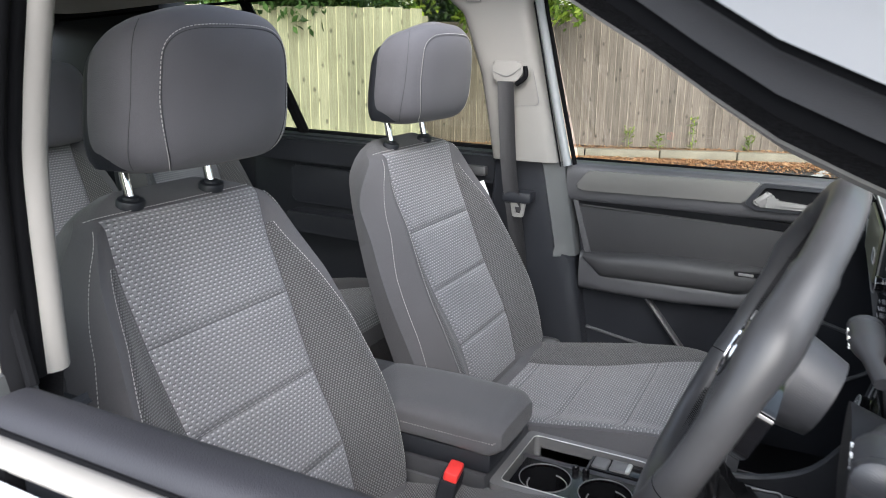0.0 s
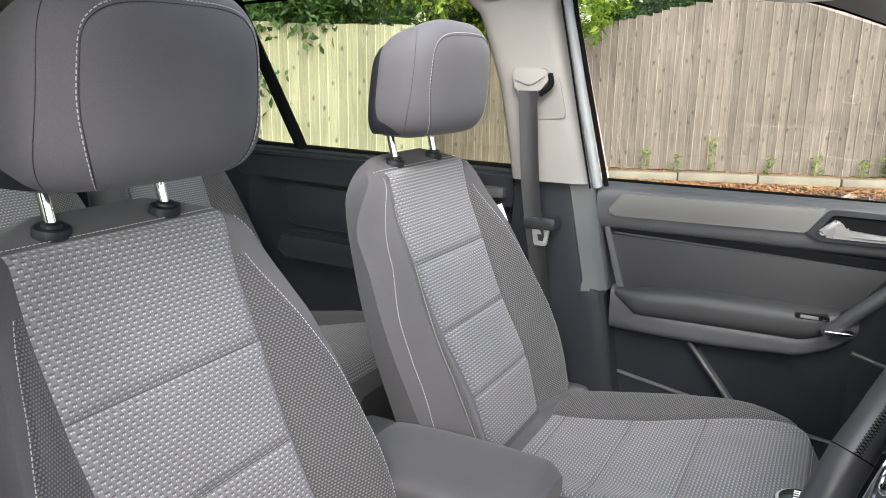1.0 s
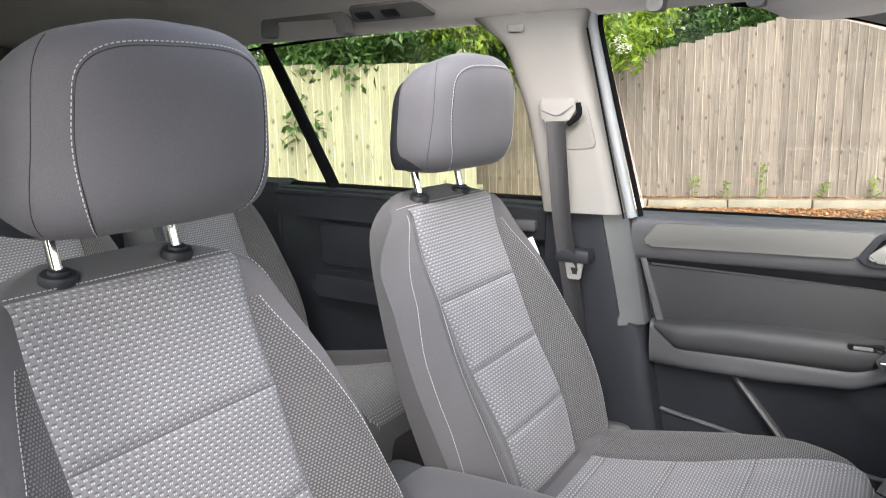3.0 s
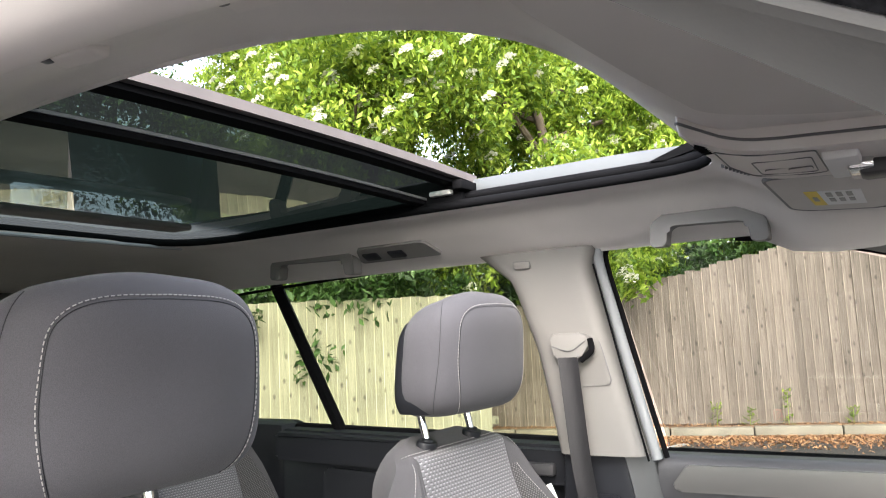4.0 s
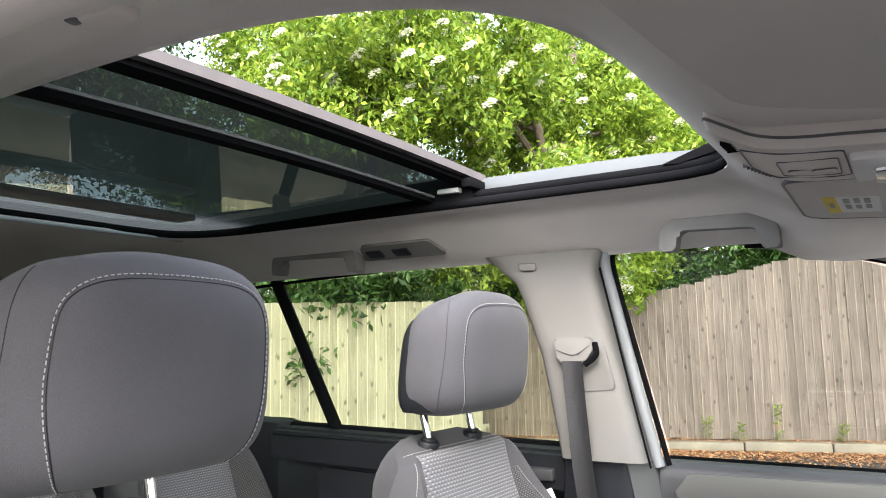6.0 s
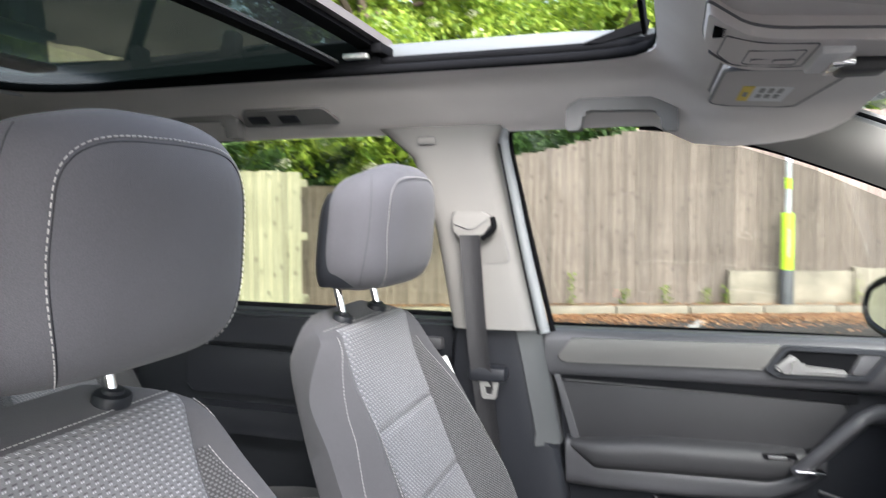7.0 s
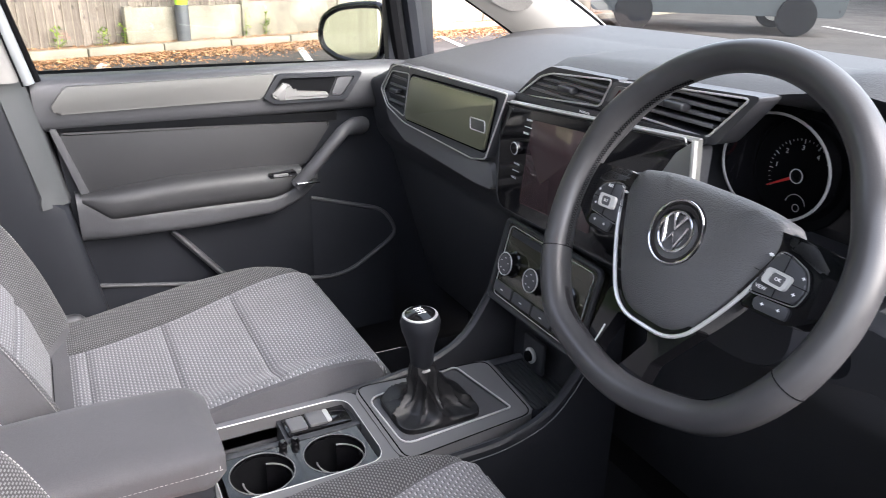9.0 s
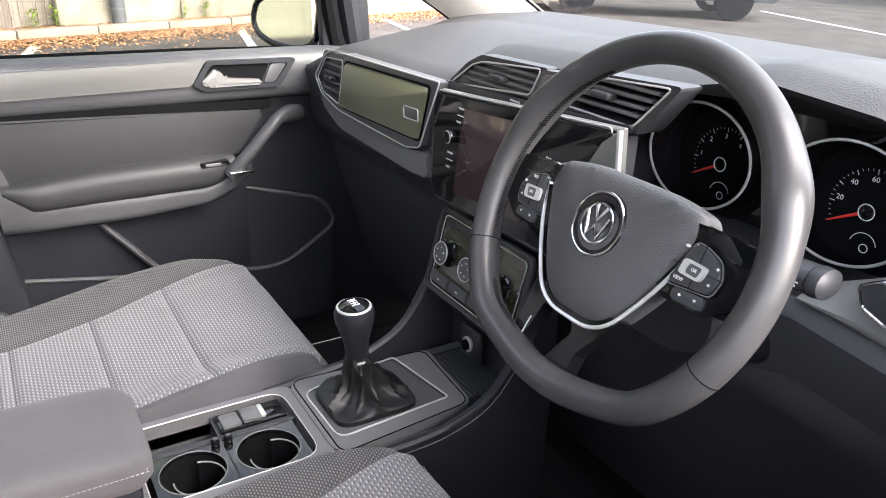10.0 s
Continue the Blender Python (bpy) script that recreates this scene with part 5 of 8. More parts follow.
def build_armrest():
    t = thing("armrest", "padded dark grey cloth centre armrest", "armrest", (0.29, -0.02, 0.66))
    off = Matrix.Translation((-0.29, 0.02, -0.66))

    def lid(u, v):
        a = 2 * math.pi * u
        c, q = math.cos(a), math.sin(a)
        k = (abs(c) ** 5 + abs(q) ** 5) ** (-1 / 5)
        x = 0.135 + 0.29 * v
        w = 0.088 * (1 - smooth(0.9, 1.04, v) * 0.25) * (1 - 0.10 * smooth(0.1, 0.0, v))
        h = 0.030 * (1 - smooth(0.93, 1.06, v) * 0.7)
        return (x, -0.022 + w * c * k, 0.712 + 0.006 * math.sin(math.pi * v) + h * q * k)
    part("lid", moved(skin(lid, 48, 30, True, True), off), "cloth", t, "dark grey padded cloth lid")
    seam = [(0.14 + 0.275 * i / 40, -0.1085, 0.717) for i in range(41)]
    seam += [(0.4155 + 0.008 * math.sin(math.pi * i / 10), -0.1085 + 0.17 * i / 10, 0.712) for i in range(1, 10)]
    stitches([Vector(p) - Vector((0, 0.0012, 0)) for p in [Vector(q) - Vector((0, 0, 0)) for q in seam]], bpy.data.objects["lid"])
    for o in bpy.data.objects["lid"].children:
        o.location = (-0.29, 0.02, -0.66)
    part("arm_base", moved(block((0.14, -0.10, 0.652), (0.41, 0.055, 0.69), 0.01), off), "plastic", t, "black plastic base")
    part("hinge", moved(block((0.09, -0.085, 0.65), (0.15, 0.05, 0.745), 0.012), off), "plastic_grey", t)
    return t


build_armrest()


def build_buckle(y, rz):
    t = thing("belt_buckle", "black seat belt buckle with red release button", "buckle", (0.345, y, 0.60), "belt buckles")
    part("housing", moved(block((-0.016, -0.026, -0.09), (0.016, 0.026, 0.062), 0.007), pose(0, 0, 0, 0, 12, rz)), "plastic", t)
    part("button", moved(block((-0.011, -0.022, 0.058), (0.013, 0.022, 0.076), 0.004), pose(0, 0, 0, 0, 12, rz)), "red", t, "red release button")
    return t


build_buckle(-0.135, 10)
build_buckle(0.14, -10)


# ---- gear lever ----
def build_gear():
    t = thing("gear_lever", "black leather gear lever with gaiter and chrome cap", "gear lever", (0.765, 0.002, 0.632))

    def gaiter(u, v):
        a = 2 * math.pi * u
        c, s = math.cos(a), math.sin(a)
        n = 5.5 - 3.3 * smooth(0.1, 0.6, v)
        k = (abs(c) ** n + abs(s) ** n) ** (-1 / n)
        r = table(v, [(0, 1.0), (0.08, 1.0), (0.16, 0.93), (0.28, 0.66), (0.40, 0.46), (0.6, 0.37), (0.85, 0.33), (1, 0.27)])
        ridge = (1 - abs(math.sin(2.5 * a + 2.2 * v + 0.5))) ** 2
        crease = (1 - abs(math.sin(4.5 * a - 3.5 * v + 1.1))) ** 3
        fold = 1 + (0.30 * ridge + 0.16 * crease - 0.14) * smooth(0.10, 0.28, v) * (1 - 0.75 * smooth(0.5, 1, v))
        z = table(v, [(0, 0.0), (0.08, 0.016), (0.16, 0.021), (0.28, 0.028), (0.4, 0.042), (0.6, 0.062), (1, 0.090)])
        z += (0.010 * ridge - 0.004 + 0.003 * math.sin(3 * a)) * smooth(0.08, 0.2, v) * (1 - smooth(0.45, 0.9, v))
        return (0.066 * c * k * r * fold - 0.018 - 0.014 * v, 0.056 * s * k * r * fold + 0.002, z)
    part("gaiter", skin(gaiter, 120, 36, True, True), "inner", t, "creased black leather gaiter")
    knob = lathe([(0.012, 0.0), (0.0155, 0.01), (0.0165, 0.03), (0.021, 0.05), (0.0255, 0.066), (0.027, 0.078), (0.0245, 0.087), (0.021, 0.0895)], 28)
    tilt = pose(-0.032, 0.002, 0.082, 0, -3, 0) @ Matrix.Diagonal((1.1, 1.1, 1.0, 1))
    part("knob", moved(knob, tilt), "plastic", t, "black leather knob")
    part("chrome_ring", moved(lathe([(0.0165, 0), (0.0175, 0.003), (0.0165, 0.006)], 24), pose(-0.032, 0.002, 0.080, 0, -3, 0)), "satin", t, "silver collar")
    part("cap", moved(lathe([(0.0205, 0.0), (0.020, 0.003), (0.013, 0.0055), (0.004, 0.0065)], 28), tilt @ pose(0, 0, 0.0885)), "gloss", t, "glossy cap")
    part("cap_ring", moved(tube([(0.0215 * math.cos(k * math.pi / 14), 0.0215 * math.sin(k * math.pi / 14), 0.0885) for k in range(28)], 0.0020, 8, True), tilt), "satin", t, "silver ring round the cap")
    lines = joined(*[block((-0.010 + 0.007 * k, -0.0075, 0.0048), (-0.0088 + 0.007 * k, 0.0075, 0.0072)) for k in range(4)], block((-0.010, -0.0008, 0.0048), (0.0122, 0.0008, 0.0072)))
    part("gear_pattern", moved(lines, tilt @ pose(0, 0, 0.0885, 0, 0, 90) @ Matrix.Diagonal((0.72, 0.72, 1, 1))), "white", t, "pale shift pattern lines")
    return t


build_gear()


# ---- dashboard ----
EDGE_X = [(-0.72, 0.975), (-0.62, 0.985), (-0.52, 0.99), (-0.36, 0.985), (-0.31, 0.968), (-0.15, 0.962), (0.05, 0.955), (0.14, 0.945), (0.55, 0.93), (0.66, 0.925), (0.72, 0.95)]
EDGE_Z = [(-0.72, 1.06), (-0.62, 1.125), (-0.52, 1.175), (-0.40, 1.186), (-0.31, 1.168), (-0.17, 1.158), (0.03, 1.146), (0.065, 1.140), (0.13, 1.092), (0.18, 1.084), (0.55, 1.075), (0.64, 1.045), (0.72, 1.02)]


def build_dash():
    t = thing("dashboard", "dark soft dashboard with vents, screen and dials", "dashboard", (1.0, 0, 0.9))
    off = Matrix.Translation((-1.0, 0, -0.9))

    def P(nm, bm, mat, lab="", parent=None):
        return part(nm, moved(bm, off), mat, parent or t, lab)

    def top(u, v):
        y = -0.72 + 1.44 * u
        xe, ze = table(y, EDGE_X), table(y, EDGE_Z)
        xb, zb = 1.70 - 0.22 * y * y, 1.118
        w = v ** 1.1
        x = xe + (xb - xe) * w
        hump = 0.020 * math.sin(math.pi * min(1, w * 1.6)) * (1 - smooth(0.55, 0.72, abs(y))) if w < 0.625 else 0.0
        z = ze + (zb - ze) * smooth(0.0, 0.75, w) + hump - 0.012 * (1 - smooth(0.0, 0.05, w))
        return (x, y, z)
    P("top_pad", skin(top, 96, 30), "soft_dash", "soft grained black dash top")

    def face(u, v):
        y = -0.72 + 1.44 * u
        xe, ze = table(y, EDGE_X), table(y, EDGE_Z)
        prof = [(0, xe, ze - 0.012), (0.06, xe - 0.004, ze - 0.02), (0.30, 0.940, 0.955), (0.42, 0.950, 0.905), (0.55, 0.985, 0.86), (0.75, 1.03, 0.72), (1, 1.10, 0.50)]
        if y < -0.14:
            k = smooth(-0.14, -0.2, y)
            deep = [(0, xe, ze - 0.012), (0.06, xe + 0.01, ze - 0.02), (0.12, 1.09, 1.13), (0.36, 1.09, 0.985), (0.40, 1.0, 0.97), (0.55, 0.985, 0.86), (0.75, 1.03, 0.70), (1, 1.10, 0.50)]
            x = table(v, [(a, b) for a, b, c in prof]) * (1 - k) + table(v, [(a, b) for a, b, c in deep]) * k
            z = table(v, [(a, c) for a, b, c in prof]) * (1 - k) + table(v, [(a, c) for a, b, c in deep]) * k
            return (x, y, z)
        return (table(v, [(a, b) for a, b, c in prof]), y, table(v, [(a, c) for a, b, c in prof]))
    P("fascia", skin(face, 120, 40), "dash_black", "black lower fascia")
    # passenger side bezel, decor panel and vent
    bez = rounded([(0.603, 1.016), (0.545, 1.068), (0.505, 1.078), (0.108, 1.088), (0.165, 0.972), (0.21, 0.962), (0.49, 0.966), (0.572, 0.985)], [0.01, 0.01, 0.02, 0.004, 0.01, 0.01, 0.02, 0.01])
    P("bezel", prism(rounded([(0.464, 1.079), (0.110, 1.087), (0.166, 0.973), (0.21, 0.963), (0.488, 0.967)], 0.006), "x", 0.945, 0.922, 0.003), "dash_grey", "dark grey satin bezel")
    vo = rounded([(0.601, 1.016), (0.545, 1.066), (0.463, 1.078), (0.487, 0.968), (0.572, 0.987)], 0.006)
    vi = rounded([(0.590, 1.014), (0.543, 1.058), (0.470, 1.066), (0.490, 0.978), (0.565, 0.992)], 0.006)
    P("vent_surround", frame_prism(vo, vi, "x", 0.955, 0.922), "dash_grey", "dark grey satin vent surround")
    P("bezel_line", tube([(0.9215, p.x, p.y) for p in bez], 0.0014, 6, True), "satin", "thin silver outline")
    P("decor_panel", prism(rounded([(0.446, 1.064), (0.136, 1.074), (0.166, 0.986), (0.474, 0.978)], 0.010), "x", 0.925, 0.916, 0.003), "olive", "reflective grey decor panel")
    P("lower_band", prism(rounded([(0.604, 1.008), (0.572, 0.980), (0.49, 0.961), (0.21, 0.957), (0.160, 0.966), (0.150, 0.922), (0.21, 0.918), (0.50, 0.926), (0.590, 0.955)], 0.01), "x", 0.952, 0.930, 0.006), "slat", "grey band below the bezel")
    P("badge", prism(rounded([(0.207, 1.034), (0.160, 1.036), (0.158, 1.017), (0.205, 1.015)], 0.004), "x", 0.918, 0.9145, 0.001), "silver_trim", "small silver badge")
    P("badge_edge", tube([(0.9142, p.x, p.y) for p in rounded([(0.207, 1.034), (0.160, 1.036), (0.158, 1.017), (0.205, 1.015)], 0.004)], 0.0011, 6, True), "satin")
    P("decor_gap", tube([(0.9205, p.x, p.y) for p in rounded([(0.449, 1.067), (0.133, 1.077), (0.163, 0.983), (0.477, 0.975)], 0.010)], 0.0016, 6, True), "rubber", "dark gap round the panel")

    def vent(outline, x0, slats, y0, y1, z0, z1, lab, nm="air_vent", rim_mat="satin"):
        b = P(nm, prism(outline, "x", x0 + 0.034, x0 + 0.026), "rubber", lab)
        mid = sum((Vector((p.x, p.y)) for p in outline), Vector((0, 0))) / len(outline)
        wide = [Vector((p.x, p.y)) + (Vector((p.x, p.y)) - mid).normalized() * 0.014 for p in outline]
        part("vent_housing", moved(frame_prism(wide, outline, "x", x0 + 0.034, x0 + 0.0006), off), "dash_black", b, "black vent housing")
        rim = tube([(x0, p.x, p.y) for p in outline], 0.0014, 6, True)
        part("vent_frame", moved(rim, off), rim_mat, b, "thin vent frame")
        for i in range(slats):
            f = (i + 0.5) / slats
            z = z0 + (z1 - z0) * f
            ya, yb = y0(f), y1(f)
            part("slat", moved(block((-0.013, min(ya, yb), -0.0024), (0.013, max(ya, yb), 0.0024), 0.0012, 1), off @ pose(x0 + 0.0155, 0, z, 0, 8, 0)), "slat", b)
        ym, zm = (y0(0.5) + y1(0.5)) / 2, (z0 + z1) / 2
        part("vent_tab", moved(block((x0 - 0.010, ym - 0.016, zm - 0.003), (x0 + 0.008, ym + 0.016, zm + 0.006), 0.003, 3), off), "dash_black", b, "dark grey vent tab")
        return b
    o = rounded([(0.590, 1.014), (0.545, 1.060), (0.462, 1.066), (0.486, 0.978), (0.565, 0.990)], 0.008)
    vent(o, 0.922, 4, lambda f: 0.489 - 0.02 * f, lambda f: 0.572 - 0.012 * f, 0.988, 1.056, "passenger side air vent")
    # centre vents
    o = rounded([(0.112, 1.086), (0.055, 1.122), (0.028, 1.130), (-0.104, 1.141), (-0.084, 1.104)], 0.008)
    vent(o, 0.944, 4, lambda f: 0.094 - 0.062 * f, lambda f: -0.084 - 0.014 * f, 1.094, 1.132, "left centre air vent", rim_mat="satin")
    o = rounded([(-0.146, 1.106), (-0.158, 1.146), (-0.322, 1.156), (-0.272, 1.104)], 0.008)
    vent(o, 0.944, 4, lambda f: -0.150 - 0.010 * f, lambda f: -0.270 - 0.038 * f, 1.110, 1.150, "right centre air vent", rim_mat="satin")
    P("hazard_plate", prism(rounded([(-0.086, 1.104), (-0.106, 1.140), (-0.156, 1.144), (-0.144, 1.106)], 0.004), "x", 0.964, 0.944, 0.002), "dash_grey")
    P("hazard_button", prism(rounded([(-0.100, 1.112), (-0.113, 1.135), (-0.146, 1.138), (-0.137, 1.114)], 0.004), "x", 0.946, 0.940, 0.002), "slat", "hazard light button")
    P("hazard_mark", tube([(0.9395, -0.115, 1.119), (0.9395, -0.131, 1.120), (0.9395, -0.125, 1.132)], 0.0009, 4, True), "amber", "dull red hazard mark")
    P("vent_base", prism(rounded([(0.134, 1.074), (0.122, 1.088), (-0.276, 1.106), (-0.272, 1.096)], 0.003), "x", 0.955, 0.940, 0.003), "dash_black")
    P("vent_chrome", tube([(0.934, 0.132, 1.073), (0.934, -0.274, 1.102)], 0.0032, 8), "satin", "silver strip above the screen")
    # screen unit
    g = rounded([(0.128, 1.070), (-0.262, 1.098), (-0.262, 0.985), (-0.20, 0.912), (0.130, 0.906)], [0.006, 0.006, 0.03, 0.03, 0.02])
    P("screen_surround", prism([Vector((p.x + (0.014 if p.x > 0 else -0.002), p.y - 0.006)) for p in g], "x", 0.965, 0.932, 0.005), "dash_grey", "grey screen surround")
    P("surround_line", tube([(0.9285, p.x * 0.985, p.y + 0.004) for p in g], 0.0012, 6, True), "satin", "thin silver outline")
    unit = P("screen_unit", prism(g, "x", 0.94, 0.926, 0.003), "gloss", "gloss black media unit")
    part("screen", moved(prism(rounded([(0.042, 1.062), (-0.11, 1.072), (-0.11, 0.936), (0.062, 0.928)], 0.004), "x", 0.928, 0.9245, 0.001), off), "screen", unit, "dark switched-off touch screen")
    for y in (0.069, -0.150):
        part("unit_knob", moved(lathe([(0.0100, 0), (0.0100, 0.010), (0.0085, 0.012), (0.006, 0.0115)], 24), off @ pose(0.925, y, 1.014, 0, -90, 0)), "gloss", unit, "black rotary knob")
        part("knob_ring", moved(tube([(0.9142, y + 0.0088 * math.cos(k * math.pi / 12), 1.014 + 0.0088 * math.sin(k * math.pi / 12)) for k in range(24)], 0.0010, 6, True), off), "satin", unit, "thin silver ring")
    for txt, y, z in (("RADIO", 0.047, 1.060), ("MEDIA", 0.054, 1.039), ("PHONE", 0.074, 0.987), ("VOICE", 0.081, 0.964)):
        writing(txt, 0.0046, Vector((0.9238, y, z)) + Vector((-1.0, 0, -0.9)), unit, "unit_word")
    writing("NAV", 0.0052, Vector((0.9238, -0.158, 1.040)) + Vector((-1.0, 0, -0.9)), unit, "unit_word")
    for y, z in ((0.050, 1.049), (0.077, 0.9755), (-0.158, 1.030)):
        part("unit_line", moved(block((0.9238, y - 0.009, z - 0.0004), (0.9250, y + 0.009, z + 0.0004)), off), "white", unit)
    P("silver_wing", prism([(-0.250, 1.084), (-0.276, 1.104), (-0.284, 1.015), (-0.206, 1.015)], "x", 0.935, 0.922, 0.002), "bezel", "silver corner trim")
    P("wing_edge", tube([(0.921, -0.278, 1.104), (0.921, -0.286, 1.016)], 0.0035, 8), "satin", "bright edge")
    # climate controls
    cl = rounded([(0.118, 0.876), (-0.118, 0.876), (-0.118, 0.748), (0.118, 0.748)], 0.01)
    tilt = off @ pose(0.94, 0, 0.812, 0, 14, 0) @ Matrix.Translation((-0.952, 0, -0.812))
    unit = part("climate_panel", moved(prism(cl, "x", 0.965, 0.944, 0.003), tilt), "panelgloss", t, "gloss black climate panel with a painted olive reflection")
    part("climate_frame", moved(tube([(0.944, p.x * 1.03, 0.812 + (p.y - 0.812) * 1.05) for p in cl], 0.005, 8, True), tilt), "dash_black", unit)
    part("climate_line", moved(tube([(0.9425, p.x * 0.93, 0.812 + (p.y - 0.812) * 0.93) for p in cl], 0.0009, 6, True), tilt), "satin", unit, "thin silver outline")
    for y in (0.079, 0.006, -0.068):
        knob = part("climate_knob", moved(lathe([(0.0225, 0), (0.0225, 0.004), (0.0195, 0.006), (0.0190, 0.017), (0.0172, 0.019)], 32), tilt @ pose(0.946, y, 0.814, 0, -90, 0)), "gloss", unit, "black climate knob")
        part("knob_face", moved(lathe([(0.0165, 0), (0.0160, 0.0008), (0.001, 0.0010)], 28), tilt @ pose(0.9272, y, 0.814, 0, -90, 0)), "dash_grey", knob, "grey knob face")
        part("knob_ring", moved(tube([(0.9272, y + 0.0182 * math.cos(k * math.pi / 16), 0.814 + 0.0182 * math.sin(k * math.pi / 16)) for k in range(32)], 0.0011, 6, True), tilt), "satin", knob, "thin silver ring")
        part("knob_mark", moved(joined(*[block((0.9255, y + 0.010 * math.cos(a) - 0.0013, 0.814 + 0.010 * math.sin(a) - 0.0007), (0.9266, y + 0.010 * math.cos(a) + 0.0013, 0.814 + 0.010 * math.sin(a) + 0.0007)) for a in (0.4, 1.6, 2.8, 4.4, 5.4)]), tilt), "white", knob)
    for k in range(4):
        y = 0.085 - 0.056 * k
        part("climate_button", moved(block((0.940, y - 0.026, 0.758), (0.946, y + 0.026, 0.776), 0.002), tilt), "dash_grey", unit)
        part("button_mark", moved(block((0.939, y - 0.003, 0.7655), (0.9405, y + 0.003, 0.7670)), tilt), "white", unit)
    part("top_button", moved(block((0.940, -0.02, 0.856), (0.946, 0.10, 0.868), 0.002), tilt), "dash_black", unit)
    # instrument cluster
    hood = rounded([(-0.20, 1.135), (-0.29, 1.15), (-0.48, 1.15), (-0.575, 1.125), (-0.585, 0.99), (-0.20, 0.99)], 0.02)
    clu = P("instrument_panel", prism(hood, "x", 1.10, 1.084), "gloss", "gloss black instrument cluster")
    for y, nums, lab in ((-0.297, ("1", "2", "3", "4"), "rev counter dial"), (-0.481, ("20", "40", "60", "80"), "speedometer dial")):
        d = part("dial", moved(lathe([(0.068, 0), (0.066, 0.002), (0.001, 0.002)], 40), off @ pose(1.083, y, 1.052, 0, -90, 0)), "rubber", clu, lab)
        part("dial_ring", moved(tube([(1.036, y + 0.005 + 0.074 * math.cos(k * math.pi / 24), 1.066 + 0.062 * math.sin(k * math.pi / 24)) for k in range(48)], 0.0017, 8, True), off), "satin", d, "silver ring")
        part("dial_tunnel", moved(skin(lambda u, v: (1.036 + 0.05 * v, y + 0.005 + (0.074 - 0.010 * v) * math.cos(2 * math.pi * u), 1.066 - 0.010 * v + 0.062 * math.sin(2 * math.pi * u)), 40, 3, True), off), "gloss", d)
        ticks = []
        for k in range(33):
            a = radians(209 - 234 * k / 32)
            r0 = 0.0415 if k % 4 else 0.0385
            p, q = Vector((1.0795, y - r0 * math.cos(a), 1.052 + r0 * math.sin(a))), Vector((1.0795, y - 0.0440 * math.cos(a), 1.052 + 0.0440 * math.sin(a)))
            ticks.append(tube([p, q], 0.0003 if k % 4 else 0.0005, 4))
        part("dial_ticks", moved(joined(*ticks), off), "white", d, "white scale marks")
        part("needle", moved(tube([(1.077, y, 1.052), (1.077, y + 0.041, 1.030)], [0.0024, 0.0010], 6), off), "red", d, "red needle")
        part("needle_hub", moved(lathe([(0.009, 0), (0.009, 0.004), (0.007, 0.005)], 20), off @ pose(1.079, y, 1.052, 0, -90, 0)), "gloss", d)
        part("hub_ring", moved(tube([(1.0735, y + 0.0085 * math.cos(k * math.pi / 10), 1.052 + 0.0085 * math.sin(k * math.pi / 10)) for k in range(20)], 0.0006, 5, True), off), "white", d)
        part("small_scale", moved(tube([(1.0785, y - 0.002 + 0.014 * math.cos(a), 1.015 + 0.014 * math.sin(a)) for a in [0.2 + 2.7 * k / 16 for k in range(17)]], 0.0004, 5), off), "white", d)
        part("small_hub", moved(tube([(1.0782, y - 0.004 + 0.0045 * math.cos(k * math.pi / 8), 1.013 + 0.0045 * math.sin(k * math.pi / 8)) for k in range(16)], 0.0005, 5, True), off), "white", d)
        for k, txt in enumerate(nums):
            a = radians(209 - 39 * (k + 1))
            writing(txt, 0.0082, Vector((1.078, y - 0.0335 * math.cos(a), 1.052 + 0.0335 * math.sin(a))) + Vector((-1.0, 0, -0.9)), d, "dial_number")
    P("cluster_hood", skin(lambda u, v: (0.995 + 0.10 * v, -0.20 - 0.40 * u, 1.150 + 0.016 * math.sin(math.pi * u) - 0.004 * v - 0.035 * (2 * u - 1) ** 4), 30, 4), "dash_black")
    writing("PASSENGER", 0.0042, Vector((0.9385, -0.06, 1.0915)) + Vector((-1.0, 0, -0.9)), t, "airbag_note")
    writing("AIR BAG", 0.0042, Vector((0.9385, -0.06, 1.0865)) + Vector((-1.0, 0, -0.9)), t, "airbag_note")
    # driver side: grey shelf with a light switch recess, lower panel with a crease, knee panel
    def shelf(u, v):
        y = -0.50 - 0.22 * u
        top = table(u, [(0, 1.0), (0.3, 1.035), (1, 1.085)])
        bot = table(u, [(0, 0.990), (0.45, 0.981), (1, 0.965)])
        return (table(v, [(0, 0.985), (0.85, 0.952), (1, 0.958)]), y, top + (bot - top) * v)
    P("driver_shelf", skin(shelf, 20, 10), "bezel", "grey satin panel beside the wheel")
    o = rounded([(-0.556, 1.030), (-0.572, 1.040), (-0.66, 1.060), (-0.66, 1.0), (-0.585, 1.004), (-0.563, 1.012)], 0.004)
    sw = P("light_switch", prism(o, "x", 0.965, 0.950), "dash_black", "black light switch recess with silver outline")
    part("switch_outline", moved(tube([(0.949, p.x, p.y) for p in o], 0.0015, 6, True), off), "chrome", sw, "silver outline")
    part("switch_dial", moved(lathe([(0.022, 0), (0.021, 0.012), (0.017, 0.014)], 28), off @ pose(0.951, -0.615, 1.030, 0, -90, 0)), "dash_black", sw)

